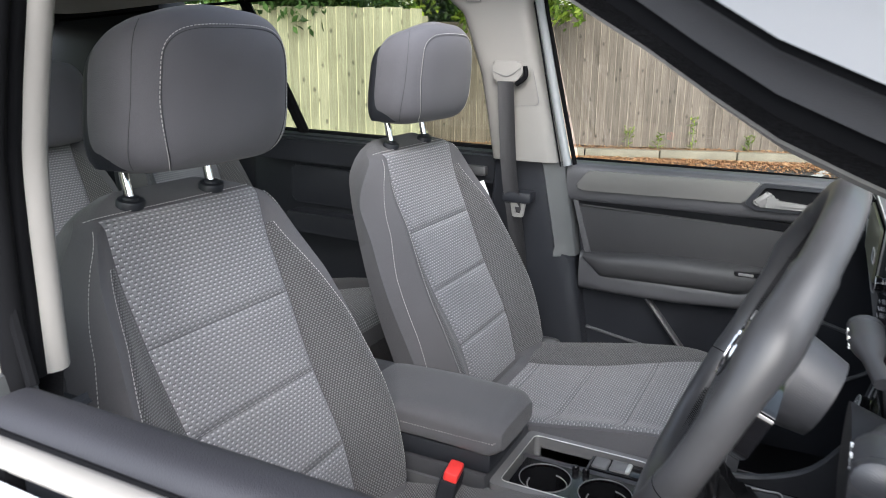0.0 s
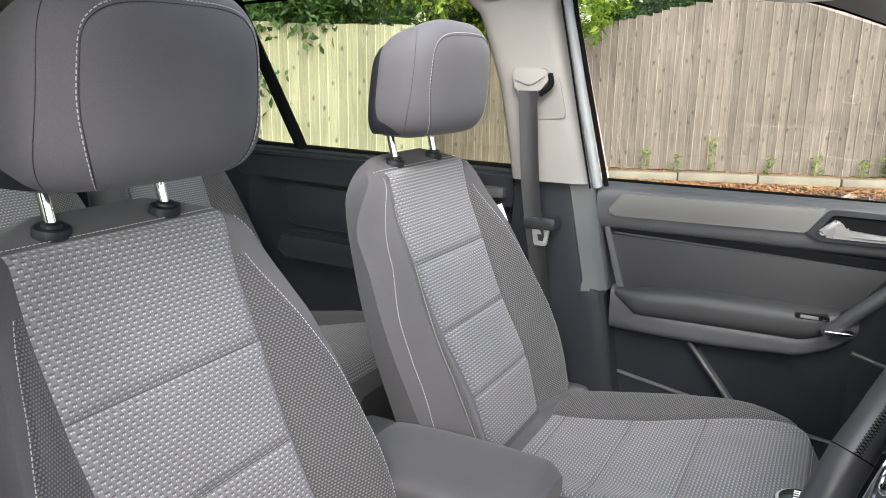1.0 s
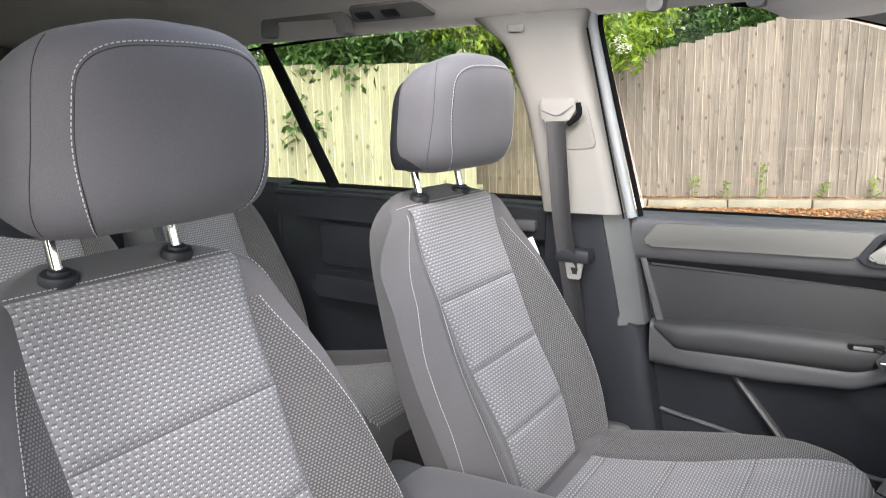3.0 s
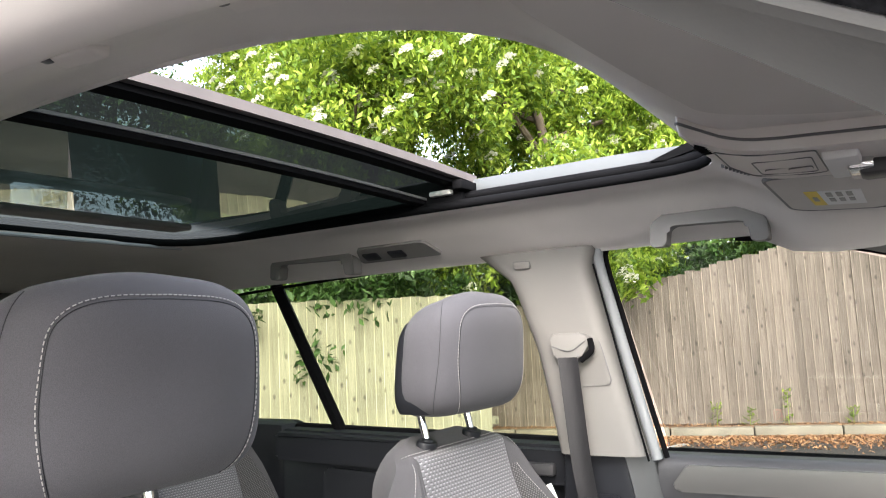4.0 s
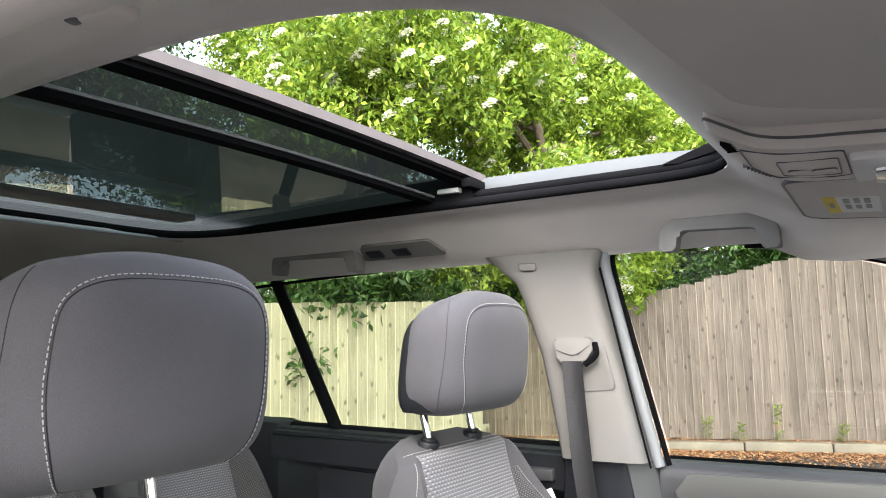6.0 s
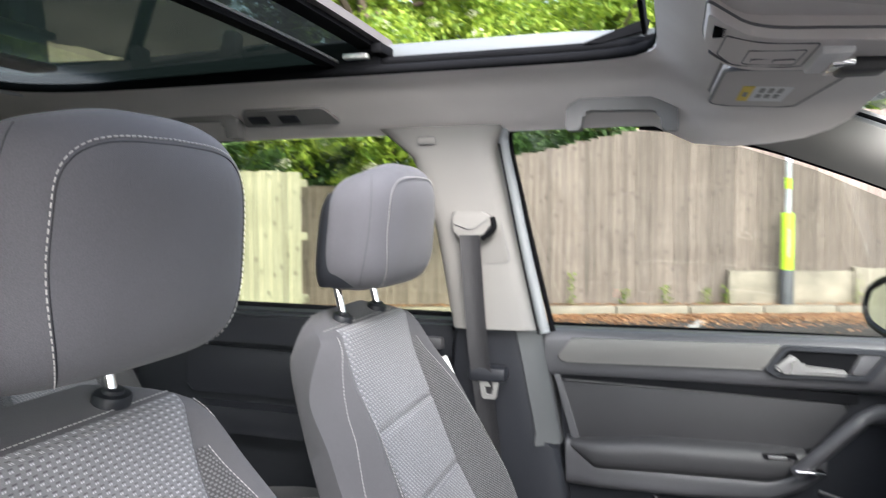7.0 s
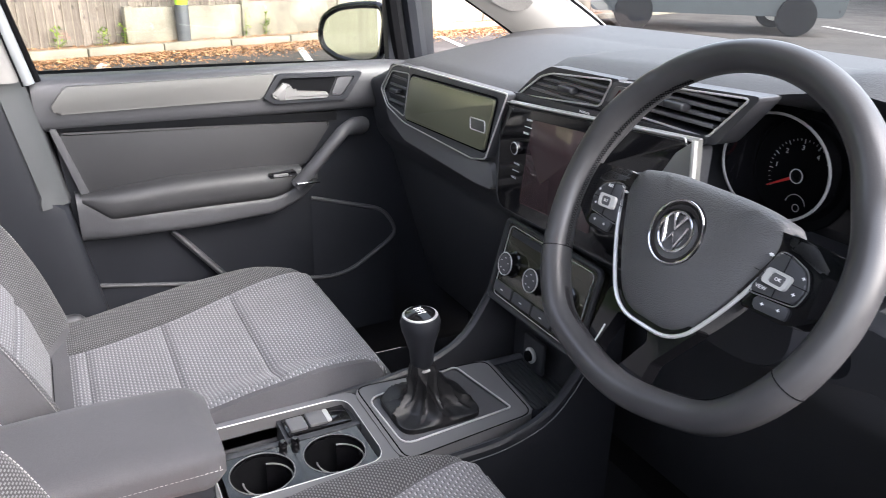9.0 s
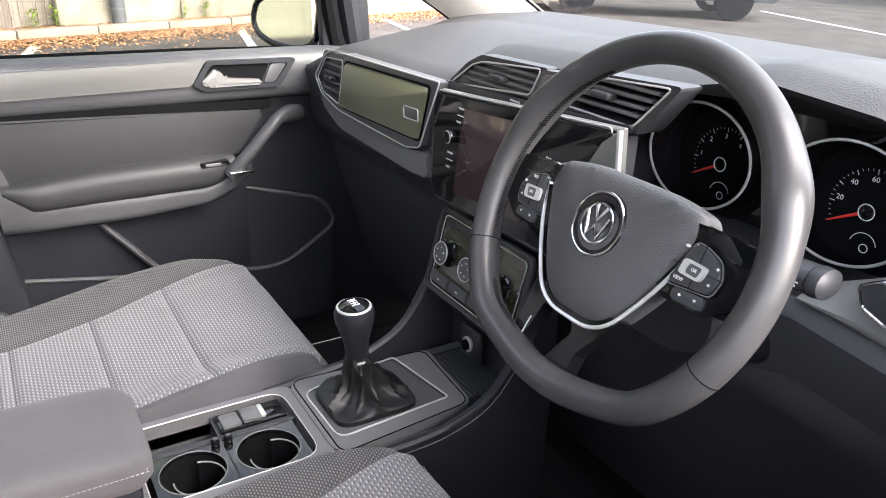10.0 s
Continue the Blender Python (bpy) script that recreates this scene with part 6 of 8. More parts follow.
    def lower(u, v):
        y = -0.17 - 0.55 * u
        zt = table(y, [(-0.72, 0.962), (-0.594, 0.979), (-0.495, 0.989), (-0.40, 0.955), (-0.28, 0.90), (-0.17, 0.87)])
        zz = table(v, [(0, 0), (0.06, 0.012), (0.12, 0.026), (1, 0.20)])
        x = 0.960 + table(v, [(0, 0.006), (0.06, -0.010), (0.12, -0.004), (1, 0.075)]) + 0.03 * smooth(-0.45, -0.20, y)
        return (x, y, zt - zz)
    P("knee_panel", skin(lower, 50, 24), "dash_grey", "dark lower panel with a rounded upper edge")

    def under(u, v):
        y = -0.16 - 0.54 * u
        return (1.02 + 0.10 * v, y, 0.79 - 0.13 * v + 0.012 * math.sin(9 * u))
    P("under_cover", skin(under, 20, 6), "dash_black", "black cover under the dash")
    return t


def writing(text, size, at, parent, name, mat="white", turn=(90, 0, -90)):
    """Raised letters that face the rear of the car."""
    cu = bpy.data.curves.new(name, "FONT")
    cu.body, cu.size, cu.align_x, cu.align_y, cu.extrude, cu.resolution_u = text, size, "CENTER", "CENTER", 0.0002, 2
    tmp = new("tmp_text", cu)
    bpy.context.view_layer.update()
    me = bpy.data.meshes.new_from_object(tmp.evaluated_get(bpy.context.evaluated_depsgraph_get()))
    bpy.data.objects.remove(tmp)
    bpy.data.curves.remove(cu)
    me.materials.clear()
    me.materials.append(M[mat])
    ob = new(name, me)
    ob.parent = parent
    ob.matrix_basis = pose(*at, *turn)
    return ob


build_dash()


# ---- steering wheel ----
def build_wheel():
    C = Vector((0.7864, -0.4085, 1.0632))
    tilt = 23.6
    t = thing("steering_wheel", "black leather steering wheel with silver-edged spokes", "steering wheel", C)
    # local frame: x to the driver's right, y up the wheel, z towards the driver
    rot = Matrix(((0, math.sin(radians(tilt)), -math.cos(radians(tilt))), (-1, 0, 0), (0, math.cos(radians(tilt)), math.sin(radians(tilt))))).to_4x4()
    t.matrix_basis = Matrix.Translation(C) @ Matrix.Rotation(radians(-0.5), 4, "Z") @ rot @ Matrix.Diagonal((0.938, 0.938, 0.949, 1))
    R = 0.1745

    def ring(a):
        return Vector((0.003 + R * math.cos(a), R * math.sin(a) + 0.014 * smooth(0.72, 1.0, -math.sin(a)), 0))

    def rim(u, v):
        a, b = 2 * math.pi * v, 2 * math.pi * u
        th = 0.0165 + 0.002 * (smooth(0.25, 0.45, abs(math.sin(a))) * (math.sin(a) < 0.75) - 0.0)
        th += 0.0035 * math.exp(-((a - radians(25)) / 0.22) ** 2) + 0.0035 * math.exp(-((a - radians(155)) / 0.22) ** 2)
        p = ring(a)
        d = p.normalized()
        return p + d * (0.0155 + 0.0025 * math.exp(-((a - radians(28)) / 0.16) ** 2)) * math.cos(b) + Vector((0, 0, th * math.sin(b)))
    rim_bm = skin(rim, 20, 144, True)
    part("rim", rim_bm, "leather", t, "worn black leather rim")
    for a in (25, 155, 205, 335):
        a = radians(a)
        p, d = ring(a), ring(a).normalized()
        part("rim_seam", tube([p + d * 0.0150 * math.cos(b) + Vector((0, 0, 0.0178 * math.sin(b))) for b in [2 * math.pi * k / 24 for k in range(24)]], 0.0009, 5, True), "rubber", t)
    # inner cross stitching
    for a0, a1 in ((118, 205), (-25, 62), (222, 318)):
        for ph in (0, 2):
            line = []
            for k in range(161):
                q = ring(radians(a0 + (a1 - a0) * k / 160))
                line.append(q * (1 - 0.0160 / R) + Vector((0, 0, (0, 0.0032, 0, -0.0032)[(k + ph) % 4])))
            part("stitching", tube(line, 0.0005, 4), "rubber", t)
    # airbag pad
    o = rounded([(-0.094, 0.043), (-0.050, 0.051), (0.050, 0.051), (0.094, 0.043), (0.101, 0.020), (0.076, -0.040), (0.040, -0.094), (-0.040, -0.094), (-0.076, -0.040), (-0.101, 0.020)], [0.012, 0.04, 0.04, 0.012, 0.016, 0.04, 0.028, 0.028, 0.04, 0.016], 8)

    def pad(u, v):
        i = u * len(o)
        p = o[int(i) % len(o)]
        if v < 0.25:
            return Vector((p.x, p.y, -0.034 + 0.018 * v / 0.25))
        w = (v - 0.25) / 0.75
        k = math.cos(w * math.pi / 2)
        c = Vector((0, -0.012))
        q = Vector((c.x + (p.x - c.x) * k, c.y + (p.y - c.y) * k))
        return Vector((q.x, q.y, -0.016 + 0.026 * math.sin(w * math.pi / 2) ** 0.75))
    part("airbag_pad", skin(pad, len(o), 22, True), "pad", t, "grained black airbag cover")
    k0 = min(range(len(o)), key=lambda i: abs(o[i].x) - o[i].y)
    vee = [p for p in o[k0:] + o[:k0]]
    vee = [Vector((p.x * 1.040, p.y * 1.035, -0.004)) for p in vee if p.y < 0.020]
    part("silver_edge", tube(vee, 0.0021, 8), "satin", t, "silver edge under the pad")
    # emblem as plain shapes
    e = part("emblem", moved(lathe([(0.0325, 0), (0.0320, 0.003), (0.029, 0.004), (0.021, 0.0015), (0.002, 0.002)], 40), pose(0, -0.002, 0.0065)), "gloss", t, "round emblem with silver ring")
    part("emblem_ring", tube([(0.0308 * math.cos(k * math.pi / 20), -0.002 + 0.0308 * math.sin(k * math.pi / 20), 0.0105) for k in range(40)], 0.0013, 8, True), "chrome", e)
    part("emblem_ring", tube([(0.0192 * math.cos(k * math.pi / 20), -0.002 + 0.0192 * math.sin(k * math.pi / 20), 0.0105) for k in range(40)], 0.0016, 8, True), "chrome", e)
    strokes = [[(-0.0150, 0.006), (-0.0070, -0.0165), (0.0, -0.0035), (0.0070, -0.0165), (0.0150, 0.006)], [(-0.0072, 0.0145), (0.0, 0.0005), (0.0072, 0.0145)]]
    part("emblem_mark", joined(*[tube([(x, y, 0.0112) for x, y in st], 0.0024, 6) for st in strokes]), "chrome", e, "silver strokes")
    # side spokes with buttons
    for s in (-1, 1):
        o2 = rounded([(s * 0.070, 0.034), (s * 0.120, 0.036), (s * 0.168, 0.030), (s * 0.168, -0.012), (s * 0.132, -0.036), (s * 0.078, -0.036)], 0.008)
        sp = part("spoke", prism(o2, "z", -0.030, -0.006, 0.006, 3), "gloss", t, "gloss black spoke with buttons")
        f = [(0.101, 0.019), (0.113, 0.018), (0.130, 0.012), (0.137, -0.001), (0.133, -0.0165), (0.089, -0.0205)]
        part("button_field", prism(rounded([(s * x, y) for x, y in f], 0.005), "z", -0.010, -0.001, 0.002), "dash_black", sp, "satin black button field")
        part("field_line", tube([Vector((s * 0.112 + (p.x - s * 0.112) * 1.06, 0.002 + (p.y - 0.002) * 1.08, -0.003)) for p in rounded([(s * x, y) for x, y in f], 0.005)], 0.0007, 6, True), "slat", sp, "thin grey outline")
        part("field_gap", joined(block((s * 0.1125 - 0.0003, -0.0185, -0.0012), (s * 0.1125 + 0.0003, 0.021, -0.0006)), block((min(s * 0.086, s * 0.139), -0.0023, -0.0012), (max(s * 0.086, s * 0.139), -0.0017, -0.0006))), "rubber", sp)
        # grey piece stands for the reflection along the gloss spoke's upper side
        part("upper_trim", prism(rounded([(s * 0.103, 0.024), (s * 0.114, 0.0225), (s * 0.141, 0.014), (s * 0.147, 0.018), (s * 0.126, 0.034), (s * 0.100, 0.037)], 0.003), "z", -0.012, -0.006, 0.002), "dash_grey", sp, "grey upper piece for the reflection on the spoke")
        ro = rounded([(s * 0.100, 0.0045), (s * 0.1245, 0.0035), (s * 0.1215, -0.0105), (s * 0.0980, -0.0095)], 0.004)
        ri = rounded([(s * 0.1060, 0.0018), (s * 0.1200, 0.0012), (s * 0.1180, -0.0080), (s * 0.1045, -0.0074)], 0.002)
        part("silver_button", frame_prism(ro, ri, "z", -0.002, 0.0030), "satin", sp, "silver framed button")
        part("button_middle", prism(ri, "z", -0.003, 0.0020, 0.001), "dash_grey", sp)
        writing("OK" if s > 0 else "SET", 0.0042, Vector((s * 0.1125, -0.0030, 0.0022)), sp, "button_word", "white", (0, 0, 0))
        writing("VIEW" if s > 0 else "RES", 0.0046, Vector((s * (0.099 if s > 0 else 0.118), -0.0145 if s > 0 else 0.0135, -0.0008)), sp, "button_word", "white", (0, 0, 0))
        part("lower_button", prism(rounded([(s * 0.096, -0.0225), (s * 0.130, -0.0205), (s * 0.131, -0.0320), (s * 0.098, -0.0335)], 0.003), "z", -0.016, -0.003, 0.002), "dash_black", sp)
        for bx, by in ((0.131, 0.006), (0.129, -0.009), (0.094, 0.014), (0.106, -0.027), (0.122, -0.026)):
            part("button_mark", joined(block((s * bx - 0.0016, by - 0.0004, -0.004), (s * bx + 0.0016, by + 0.0004, -0.0004 if by > -0.02 else -0.0024)), block((s * bx - 0.0004, by - 0.0014, -0.004), (s * bx + 0.0004, by + 0.0014, -0.0004 if by > -0.02 else -0.0024))), "white", sp)
    # lower double spoke
    o3 = rounded([(-0.062, -0.080), (0.060, -0.075), (0.026, -0.125), (0.024, -0.160), (-0.058, -0.163), (-0.064, -0.147)], 0.006)
    inner = [(-0.037, -0.098), (0.006, -0.099), (0.012, -0.109), (-0.008, -0.146), (-0.040, -0.151), (-0.048, -0.146)]
    low = part("lower_spoke", frame_prism(o3, rounded(inner, 0.004), "z", -0.024, -0.006), "gloss", t, "gloss black lower spoke")
    part("spoke_line", tube([(x, y, -0.0055) for x, y in ((-0.046, -0.118), (-0.0505, -0.148), (-0.041, -0.1535), (-0.010, -0.149))], 0.0009, 6), "satin", low, "thin silver line")
    part("hub_rear", moved(lathe([(0.040, -0.08), (0.046, -0.05), (0.050, -0.02)], 32), pose(0, 0, 0)), "dash_black", t)
    writing("AIRBAG", 0.0085, Vector((0.0, -0.056, 0.0060)), t, "airbag_word", "rubber", (0, 0, 0))
    return t


build_wheel()


def build_column():
    t = thing("steering_column", "black plastic steering column shroud with stalks", "steering column", (0.925, -0.395, 0.968))

    def shroud(u, v):
        a = 2 * math.pi * u
        c, q = math.cos(a), math.sin(a)
        k = (abs(c) ** 2.6 + abs(q) ** 2.6) ** (-1 / 2.6)
        p = Vector((-0.045, 0, 0.02)).lerp(Vector((0.16, 0, -0.06)), v)
        return p + Vector((0, 0.074 * c * k * (1 + 0.2 * v), 0.050 * q * k - 0.022))
    part("shroud", skin(shroud, 48, 14, True, True), "plastic", t)
    for s in (-1, 1):
        path = curve([(-0.02, s * 0.05, 0.062), (-0.030, s * 0.09, 0.071), (-0.033, s * 0.125, 0.075), (-0.034, s * 0.155, 0.077)])
        k = len(path) - 1
        st = part("stalk", tube(path, [0.009 + 0.009 * smooth(0.25, 0.6, i / k) for i in range(k + 1)], 16, False, 0.72), "dash_black", t, "black control stalk")
        end = [path[-1] + (path[-1] - path[-2]).normalized() * d for d in (0.0, 0.003, 0.012, 0.016)]
        part("stalk_cap", tube(end, [0.0165, 0.0185, 0.0175, 0.010], 16, False, 0.75), "dash_black", st, "grey ribbed end cap")
        marks = []
        for i, q in enumerate((0.56, 0.66, 0.76, 0.86, 0.93)):
            p = path[int(q * k)] + Vector((-0.0172, 0, 0.004 if i % 2 else 0.0))
            marks.append(block((p.x - 0.001, p.y - 0.0035, p.z - 0.0006), (p.x + 0.004, p.y + 0.0035, p.z + 0.0006)))
            marks.append(block((p.x - 0.001, p.y - 0.0010, p.z - 0.0045), (p.x + 0.004, p.y + 0.0010, p.z - 0.0025)))
        part("stalk_mark", joined(*marks), "white", st)
    part("ignition", moved(lathe([(0.016, 0), (0.018, 0.01), (0.012, 0.014)], 20), pose(-0.03, -0.075, -0.06, 0, -70, -40)), "dash_black", t)
    return t


build_column()


def build_pedals():
    t = thing("brake_pedal", "black rubber brake pedal with a square grid", "pedal", (1.09, -0.445, 0.63))
    part("arm", tube(curve([(0.06, 0.05, 0.19), (0.03, 0.02, 0.10), (0.012, 0, 0.0)]), 0.012, 8, False, 0.6), "plastic", t)
    pad = part("pad", moved(prism(rounded([(-0.032, -0.026), (0.032, -0.026), (0.032, 0.026), (-0.032, 0.026)], 0.012), "x", 0.008, -0.006, 0.003), pose(0, 0, 0, 0, 28, 0)), "plastic", t, "black rubber pad")
    for i in range(5):
        for j in range(4):
            part("stud", moved(block((-0.010, -0.029 + 0.012 * i, -0.022 + 0.0115 * j), (-0.005, -0.019 + 0.012 * i, -0.0125 + 0.0115 * j), 0.001, 1), pose(0, 0, 0, 0, 28, 0)), "plastic_grey", pad)


build_pedals()


# ---- roof fittings ----
def build_grab(x0, x1, y, z, s):
    t = thing("grab_handle", "pale grey folding roof grab handle", "grab handle", ((x0 + x1) / 2, s * y, z), "roof grab handles")
    h = (x1 - x0) / 2
    q = rounded([(-h - 0.014, -0.030), (-h - 0.012, 0.012), (-h + 0.014, 0.028), (h - 0.014, 0.024), (h + 0.012, 0.004), (h + 0.014, -0.036), (h - 0.014, -0.036), (h - 0.018, -0.006), (h - 0.030, 0.001), (-h + 0.030, 0.005), (-h + 0.018, -0.001), (-h + 0.014, -0.030)], 0.006)
    part("grip", prism(q, "y", s * 0.014, -s * 0.016, 0.004, 2), "handle", t)
    return t


build_grab(0.343, 0.512, 0.545, 1.472, 1)
build_grab(-0.594, -0.360, 0.543, 1.486, 1)
build_grab(-0.520, -0.300, 0.50, 1.478, -1)


def build_lamp_switch():
    t = thing("reading_lamp", "grey roof lamp switch plate above the rear door", "roof lamp", (-0.235, 0.541, 1.492))
    tilt = pose(0, 0, 0.005, -28, 0, 0)
    part("plate", moved(prism(rounded([(-0.09, -0.03), (0.09, -0.03), (0.11, 0.025), (-0.11, 0.025)], 0.012), "z", -0.012, 0.0, 0.0), tilt), "handle", t)
    part("switch", moved(block((-0.085, -0.012, -0.016), (-0.045, 0.012, -0.010), 0.002), tilt), "plastic", t)
    part("switch", moved(block((-0.015, -0.012, -0.016), (0.025, 0.012, -0.010), 0.002), tilt), "plastic", t)


build_lamp_switch()


def build_visor(s, label):
    t = thing("sun_visor", label, "sun visor", (0.65, s * 0.36, 1.47), "sun visors")
    off = Matrix.Translation((-0.65, -s * 0.36, -1.47 + (0.015 if s > 0 else 0.020)))
    if s > 0:
        o = rounded([(0.578, 0.165), (0.572, 0.46), (0.592, 0.492), (0.700, 0.492), (0.722, 0.15)], 0.022)
    else:
        o = rounded([(0.566, -0.56), (0.566, -0.45), (0.571, -0.39), (0.579, -0.31), (0.594, -0.200), (0.612, -0.178), (0.660, -0.152), (0.78, -0.120), (0.78, -0.59), (0.62, -0.60)], [0.02, 0.02, 0.02, 0.02, 0.02, 0.02, 0.02, 0.02, 0.02, 0.03])
    board = prism(o, "z", 1.474, 1.456, 0.005, 3) if s > 0 else prism(o, "z", 1.476, 1.450, 0.010, 4)
    board = moved(board, Matrix.Translation((0.58, 0, 1.47)) @ pose(0, 0, 0, 0, 4, 0) @ Matrix.Translation((-0.58, 0, -1.47)))
    part("board", moved(board, off), "visor_board", t, "smooth pale grey board")
    # two grey outlines stand for the board's shaded edge and its shadow line
    part("edge_shade", moved(tube([(p.x, p.y, (1.458 if s > 0 else 1.455) - 0.07 * (p.x - 0.58)) for p in o], 0.0030, 6, True), off), "slat", t, "thin grey line for the shaded edge")
    part("shadow_line", moved(tube([(p.x, p.y, 1.474 - 0.07 * (p.x - 0.58)) for p in o], 0.0030, 6, True), off), "slat", t, "grey line for the shadow round the board")
    if s > 0:
        drop = off @ Matrix.Translation((0.58, 0, 1.47)) @ pose(0, 0, 0, 0, 4, 0) @ Matrix.Translation((-0.58, 0, -1.47))
        part("warning_label", moved(block((0.626, 0.285, 1.4552), (0.676, 0.425, 1.4562)), drop), "white", t, "white airbag warning label")
        part("label_stripe", moved(block((0.610, 0.285, 1.4551), (0.626, 0.425, 1.4562)), drop), "yellow", t, "yellow label stripe")
        marks = [block((0.634 + 0.012 * (k % 3), 0.298 + 0.055 * (k // 3), 1.4545), (0.641 + 0.012 * (k % 3), 0.335 + 0.050 * (k // 3), 1.4553)) for k in range(6)]
        marks.append(block((0.615, 0.335, 1.4545), (0.621, 0.375, 1.4553)))
        part("label_marks", moved(joined(*marks), drop), "bezel", t, "grey printed marks")
    part("hinge", moved(tube([(0.69, s * 0.47, 1.466), (0.705, s * 0.545, 1.472)], 0.007, 8), off), "cream", t)
    return t


build_visor(1, "folded pale grey passenger sun visor with warning label")
build_visor(-1, "folded pale grey driver sun visor")


def build_overhead():
    t = thing("overhead_console", "pale grey overhead console with lamps and switches", "overhead console", (0.66, 0, 1.47))
    off = Matrix.Translation((-0.66, 0, -1.47))
    o = rounded([(0.545, -0.090), (0.546, 0.050), (0.560, 0.115), (0.595, 0.140), (0.815, 0.138), (0.815, -0.020), (0.650, -0.028), (0.590, -0.040)], [0.012, 0.03, 0.03, 0.03, 0.02, 0.02, 0.03, 0.02], 6)

    def low(x):
        return bend(x, [(0.54, 1.484), (0.575, 1.470), (0.61, 1.464), (0.66, 1.462), (0.84, 1.452)])

    def shell(u, v):
        p = o[int(u * len(o) + 0.5) % len(o)]
        if v < 0.3:
            return (p.x, p.y, 1.506 + (low(p.x) + 0.010 - 1.506) * v / 0.3)
        w = (v - 0.3) / 0.7
        r = 1 - 0.05 * w if w < 0.25 else (1 - w) / 0.75 * 0.9875
        x, y = 0.67 + (p.x - 0.67) * r, 0.055 + (p.y - 0.055) * r
        return (x, y, low(x) + 0.010 * max(0.0, 1 - w / 0.25))
    part("body", moved(skin(shell, len(o), 24, True), off), "visor", t)
    part("gap_line", moved(tube([(p.x, p.y, low(p.x) + 0.012) for p in o], 0.0016, 6, True), off), "slat", t, "thin dark gap")
    plate = rounded([(0.566, -0.030), (0.562, 0.070), (0.580, 0.108), (0.640, 0.112), (0.655, 0.108), (0.655, -0.015), (0.60, -0.022)], 0.006)
    part("panel_line", moved(tube([(p.x, p.y, low(p.x) - 0.0004) for p in plate], 0.0009, 5, True), off), "slat", t)
    inner = rounded([(0.592, 0.020), (0.590, 0.096), (0.646, 0.100), (0.648, 0.016)], 0.006)
    part("panel_line", moved(tube([(p.x, p.y, low(p.x) - 0.0004) for p in inner], 0.0007, 5, True), off), "slat", t)
    for x in (0.598, 0.621):
        sw = rounded([(x, 0.064), (x, 0.080), (x + 0.022, 0.081), (x + 0.022, 0.065)], 0.004)
        part("lamp_switch", moved(prism(sw, "z", 1.470, low(x) - 0.0025, 0.001), off), "visor", t)
        part("switch_line", moved(tube([(p.x, p.y, low(x) - 0.0012) for p in sw], 0.0008, 5, True), off), "slat", t)
    part("lamp_lens", moved(block((0.658, 0.0, 1.453), (0.690, 0.115, 1.466), 0.004), off), "white", t, "pale lamp lens")
    part("lens_bezel", moved(block((0.676, 0.045, 1.449), (0.700, 0.110, 1.464), 0.003), off), "chrome", t, "bright lens edge")
    part("sunroof_switch", moved(block((0.685, 0.055, 1.444), (0.735, 0.100, 1.462), 0.006), off), "plastic_grey", t, "grey sunroof switch")
    for k in range(5):
        part("mic_slot", moved(block((0.553, -0.052 + 0.0085 * k, low(0.559) - 0.0022), (0.566, -0.0488 + 0.0085 * k, low(0.559) + 0.004), 0.0006), off), "rubber", t)
    for k in range(8):
        part("mic_slot", moved(block((0.553 + 0.003 * k, 0.068 + 0.0045 * k, low(0.56 + 0.003 * k) - 0.0006), (0.556 + 0.003 * k, 0.0705 + 0.0045 * k, low(0.56 + 0.003 * k) + 0.004)), off), "slat", t)
    return t


build_overhead()


def build_hook():
    for x, y in ((0.298, -0.530), (0.430, -0.507)):
        t = thing("coat_hook", "small pale grey hinge clip on the roof lining", "hook", (x, y, roof_z(x, y)), "roof lining clips")
        part("base", moved(block((-0.020, -0.010, -0.005), (0.020, 0.010, 0.010), 0.004, 3), pose(0, 0, 0, 0, 0, 8)), "visor", t)
        part("clip", moved(block((-0.020, -0.013, -0.006), (-0.012, -0.004, 0.002), 0.002), pose(0, 0, 0, 0, 0, 8)), "slat", t, "grey clip end")


build_hook()


def build_mirror():
    t = thing("rear_view_mirror", "black rear-view mirror at the windscreen", "mirror", (0.839, -0.030, 1.406))
    o = rounded([(-0.125, -0.03), (0.125, -0.03), (0.118, 0.036), (-0.118, 0.036)], 0.022)
    turn = pose(0, 0, 0, 0, 8, 18)
    part("housing", moved(prism(o, "x", 0.025, -0.012, 0.006, 3), turn), "plastic", t)
    part("mirror_glass", moved(prism([p * 0.93 for p in o], "x", -0.011, -0.0132), turn), "mirror", t, "mirror glass")
    part("stem", tube([(0.01, 0, 0.01), (0.05, 0.015, 0.035)], 0.013, 10), "plastic", t)
    a = thing("air_freshener", "round red card air freshener hanging on a string", "air freshener", (0.885, 0.0, 1.284))
    disc = lathe([(0.044, -0.0015), (0.0445, 0), (0.044, 0.0015)], 48)
    part("disc", moved(disc, pose(0, 0, 0, 0, -90, 8)), "tagred", a, "red card disc")
    part("print_bar", moved(joined(block((-0.030, -0.006, 0.0017), (0.030, 0.006, 0.0022)), block((-0.028, -0.0135, 0.0017), (0.028, -0.0115, 0.0022))), pose(0, 0, 0, 0, -90, 8) @ pose(0, 0, 0, 0, 0, 90)), "white", a, "white printed bars")
    part("string", joined(tube([(0, 0, 0.043), (-0.002, 0.006, 0.09), (-0.006, 0.004, 0.155)], 0.0008, 5), tube([(0, 0, 0.043), (-0.002, -0.004, 0.09), (-0.006, -0.002, 0.155)], 0.0008, 5)), "rubber", a, "thin black string")


build_mirror()


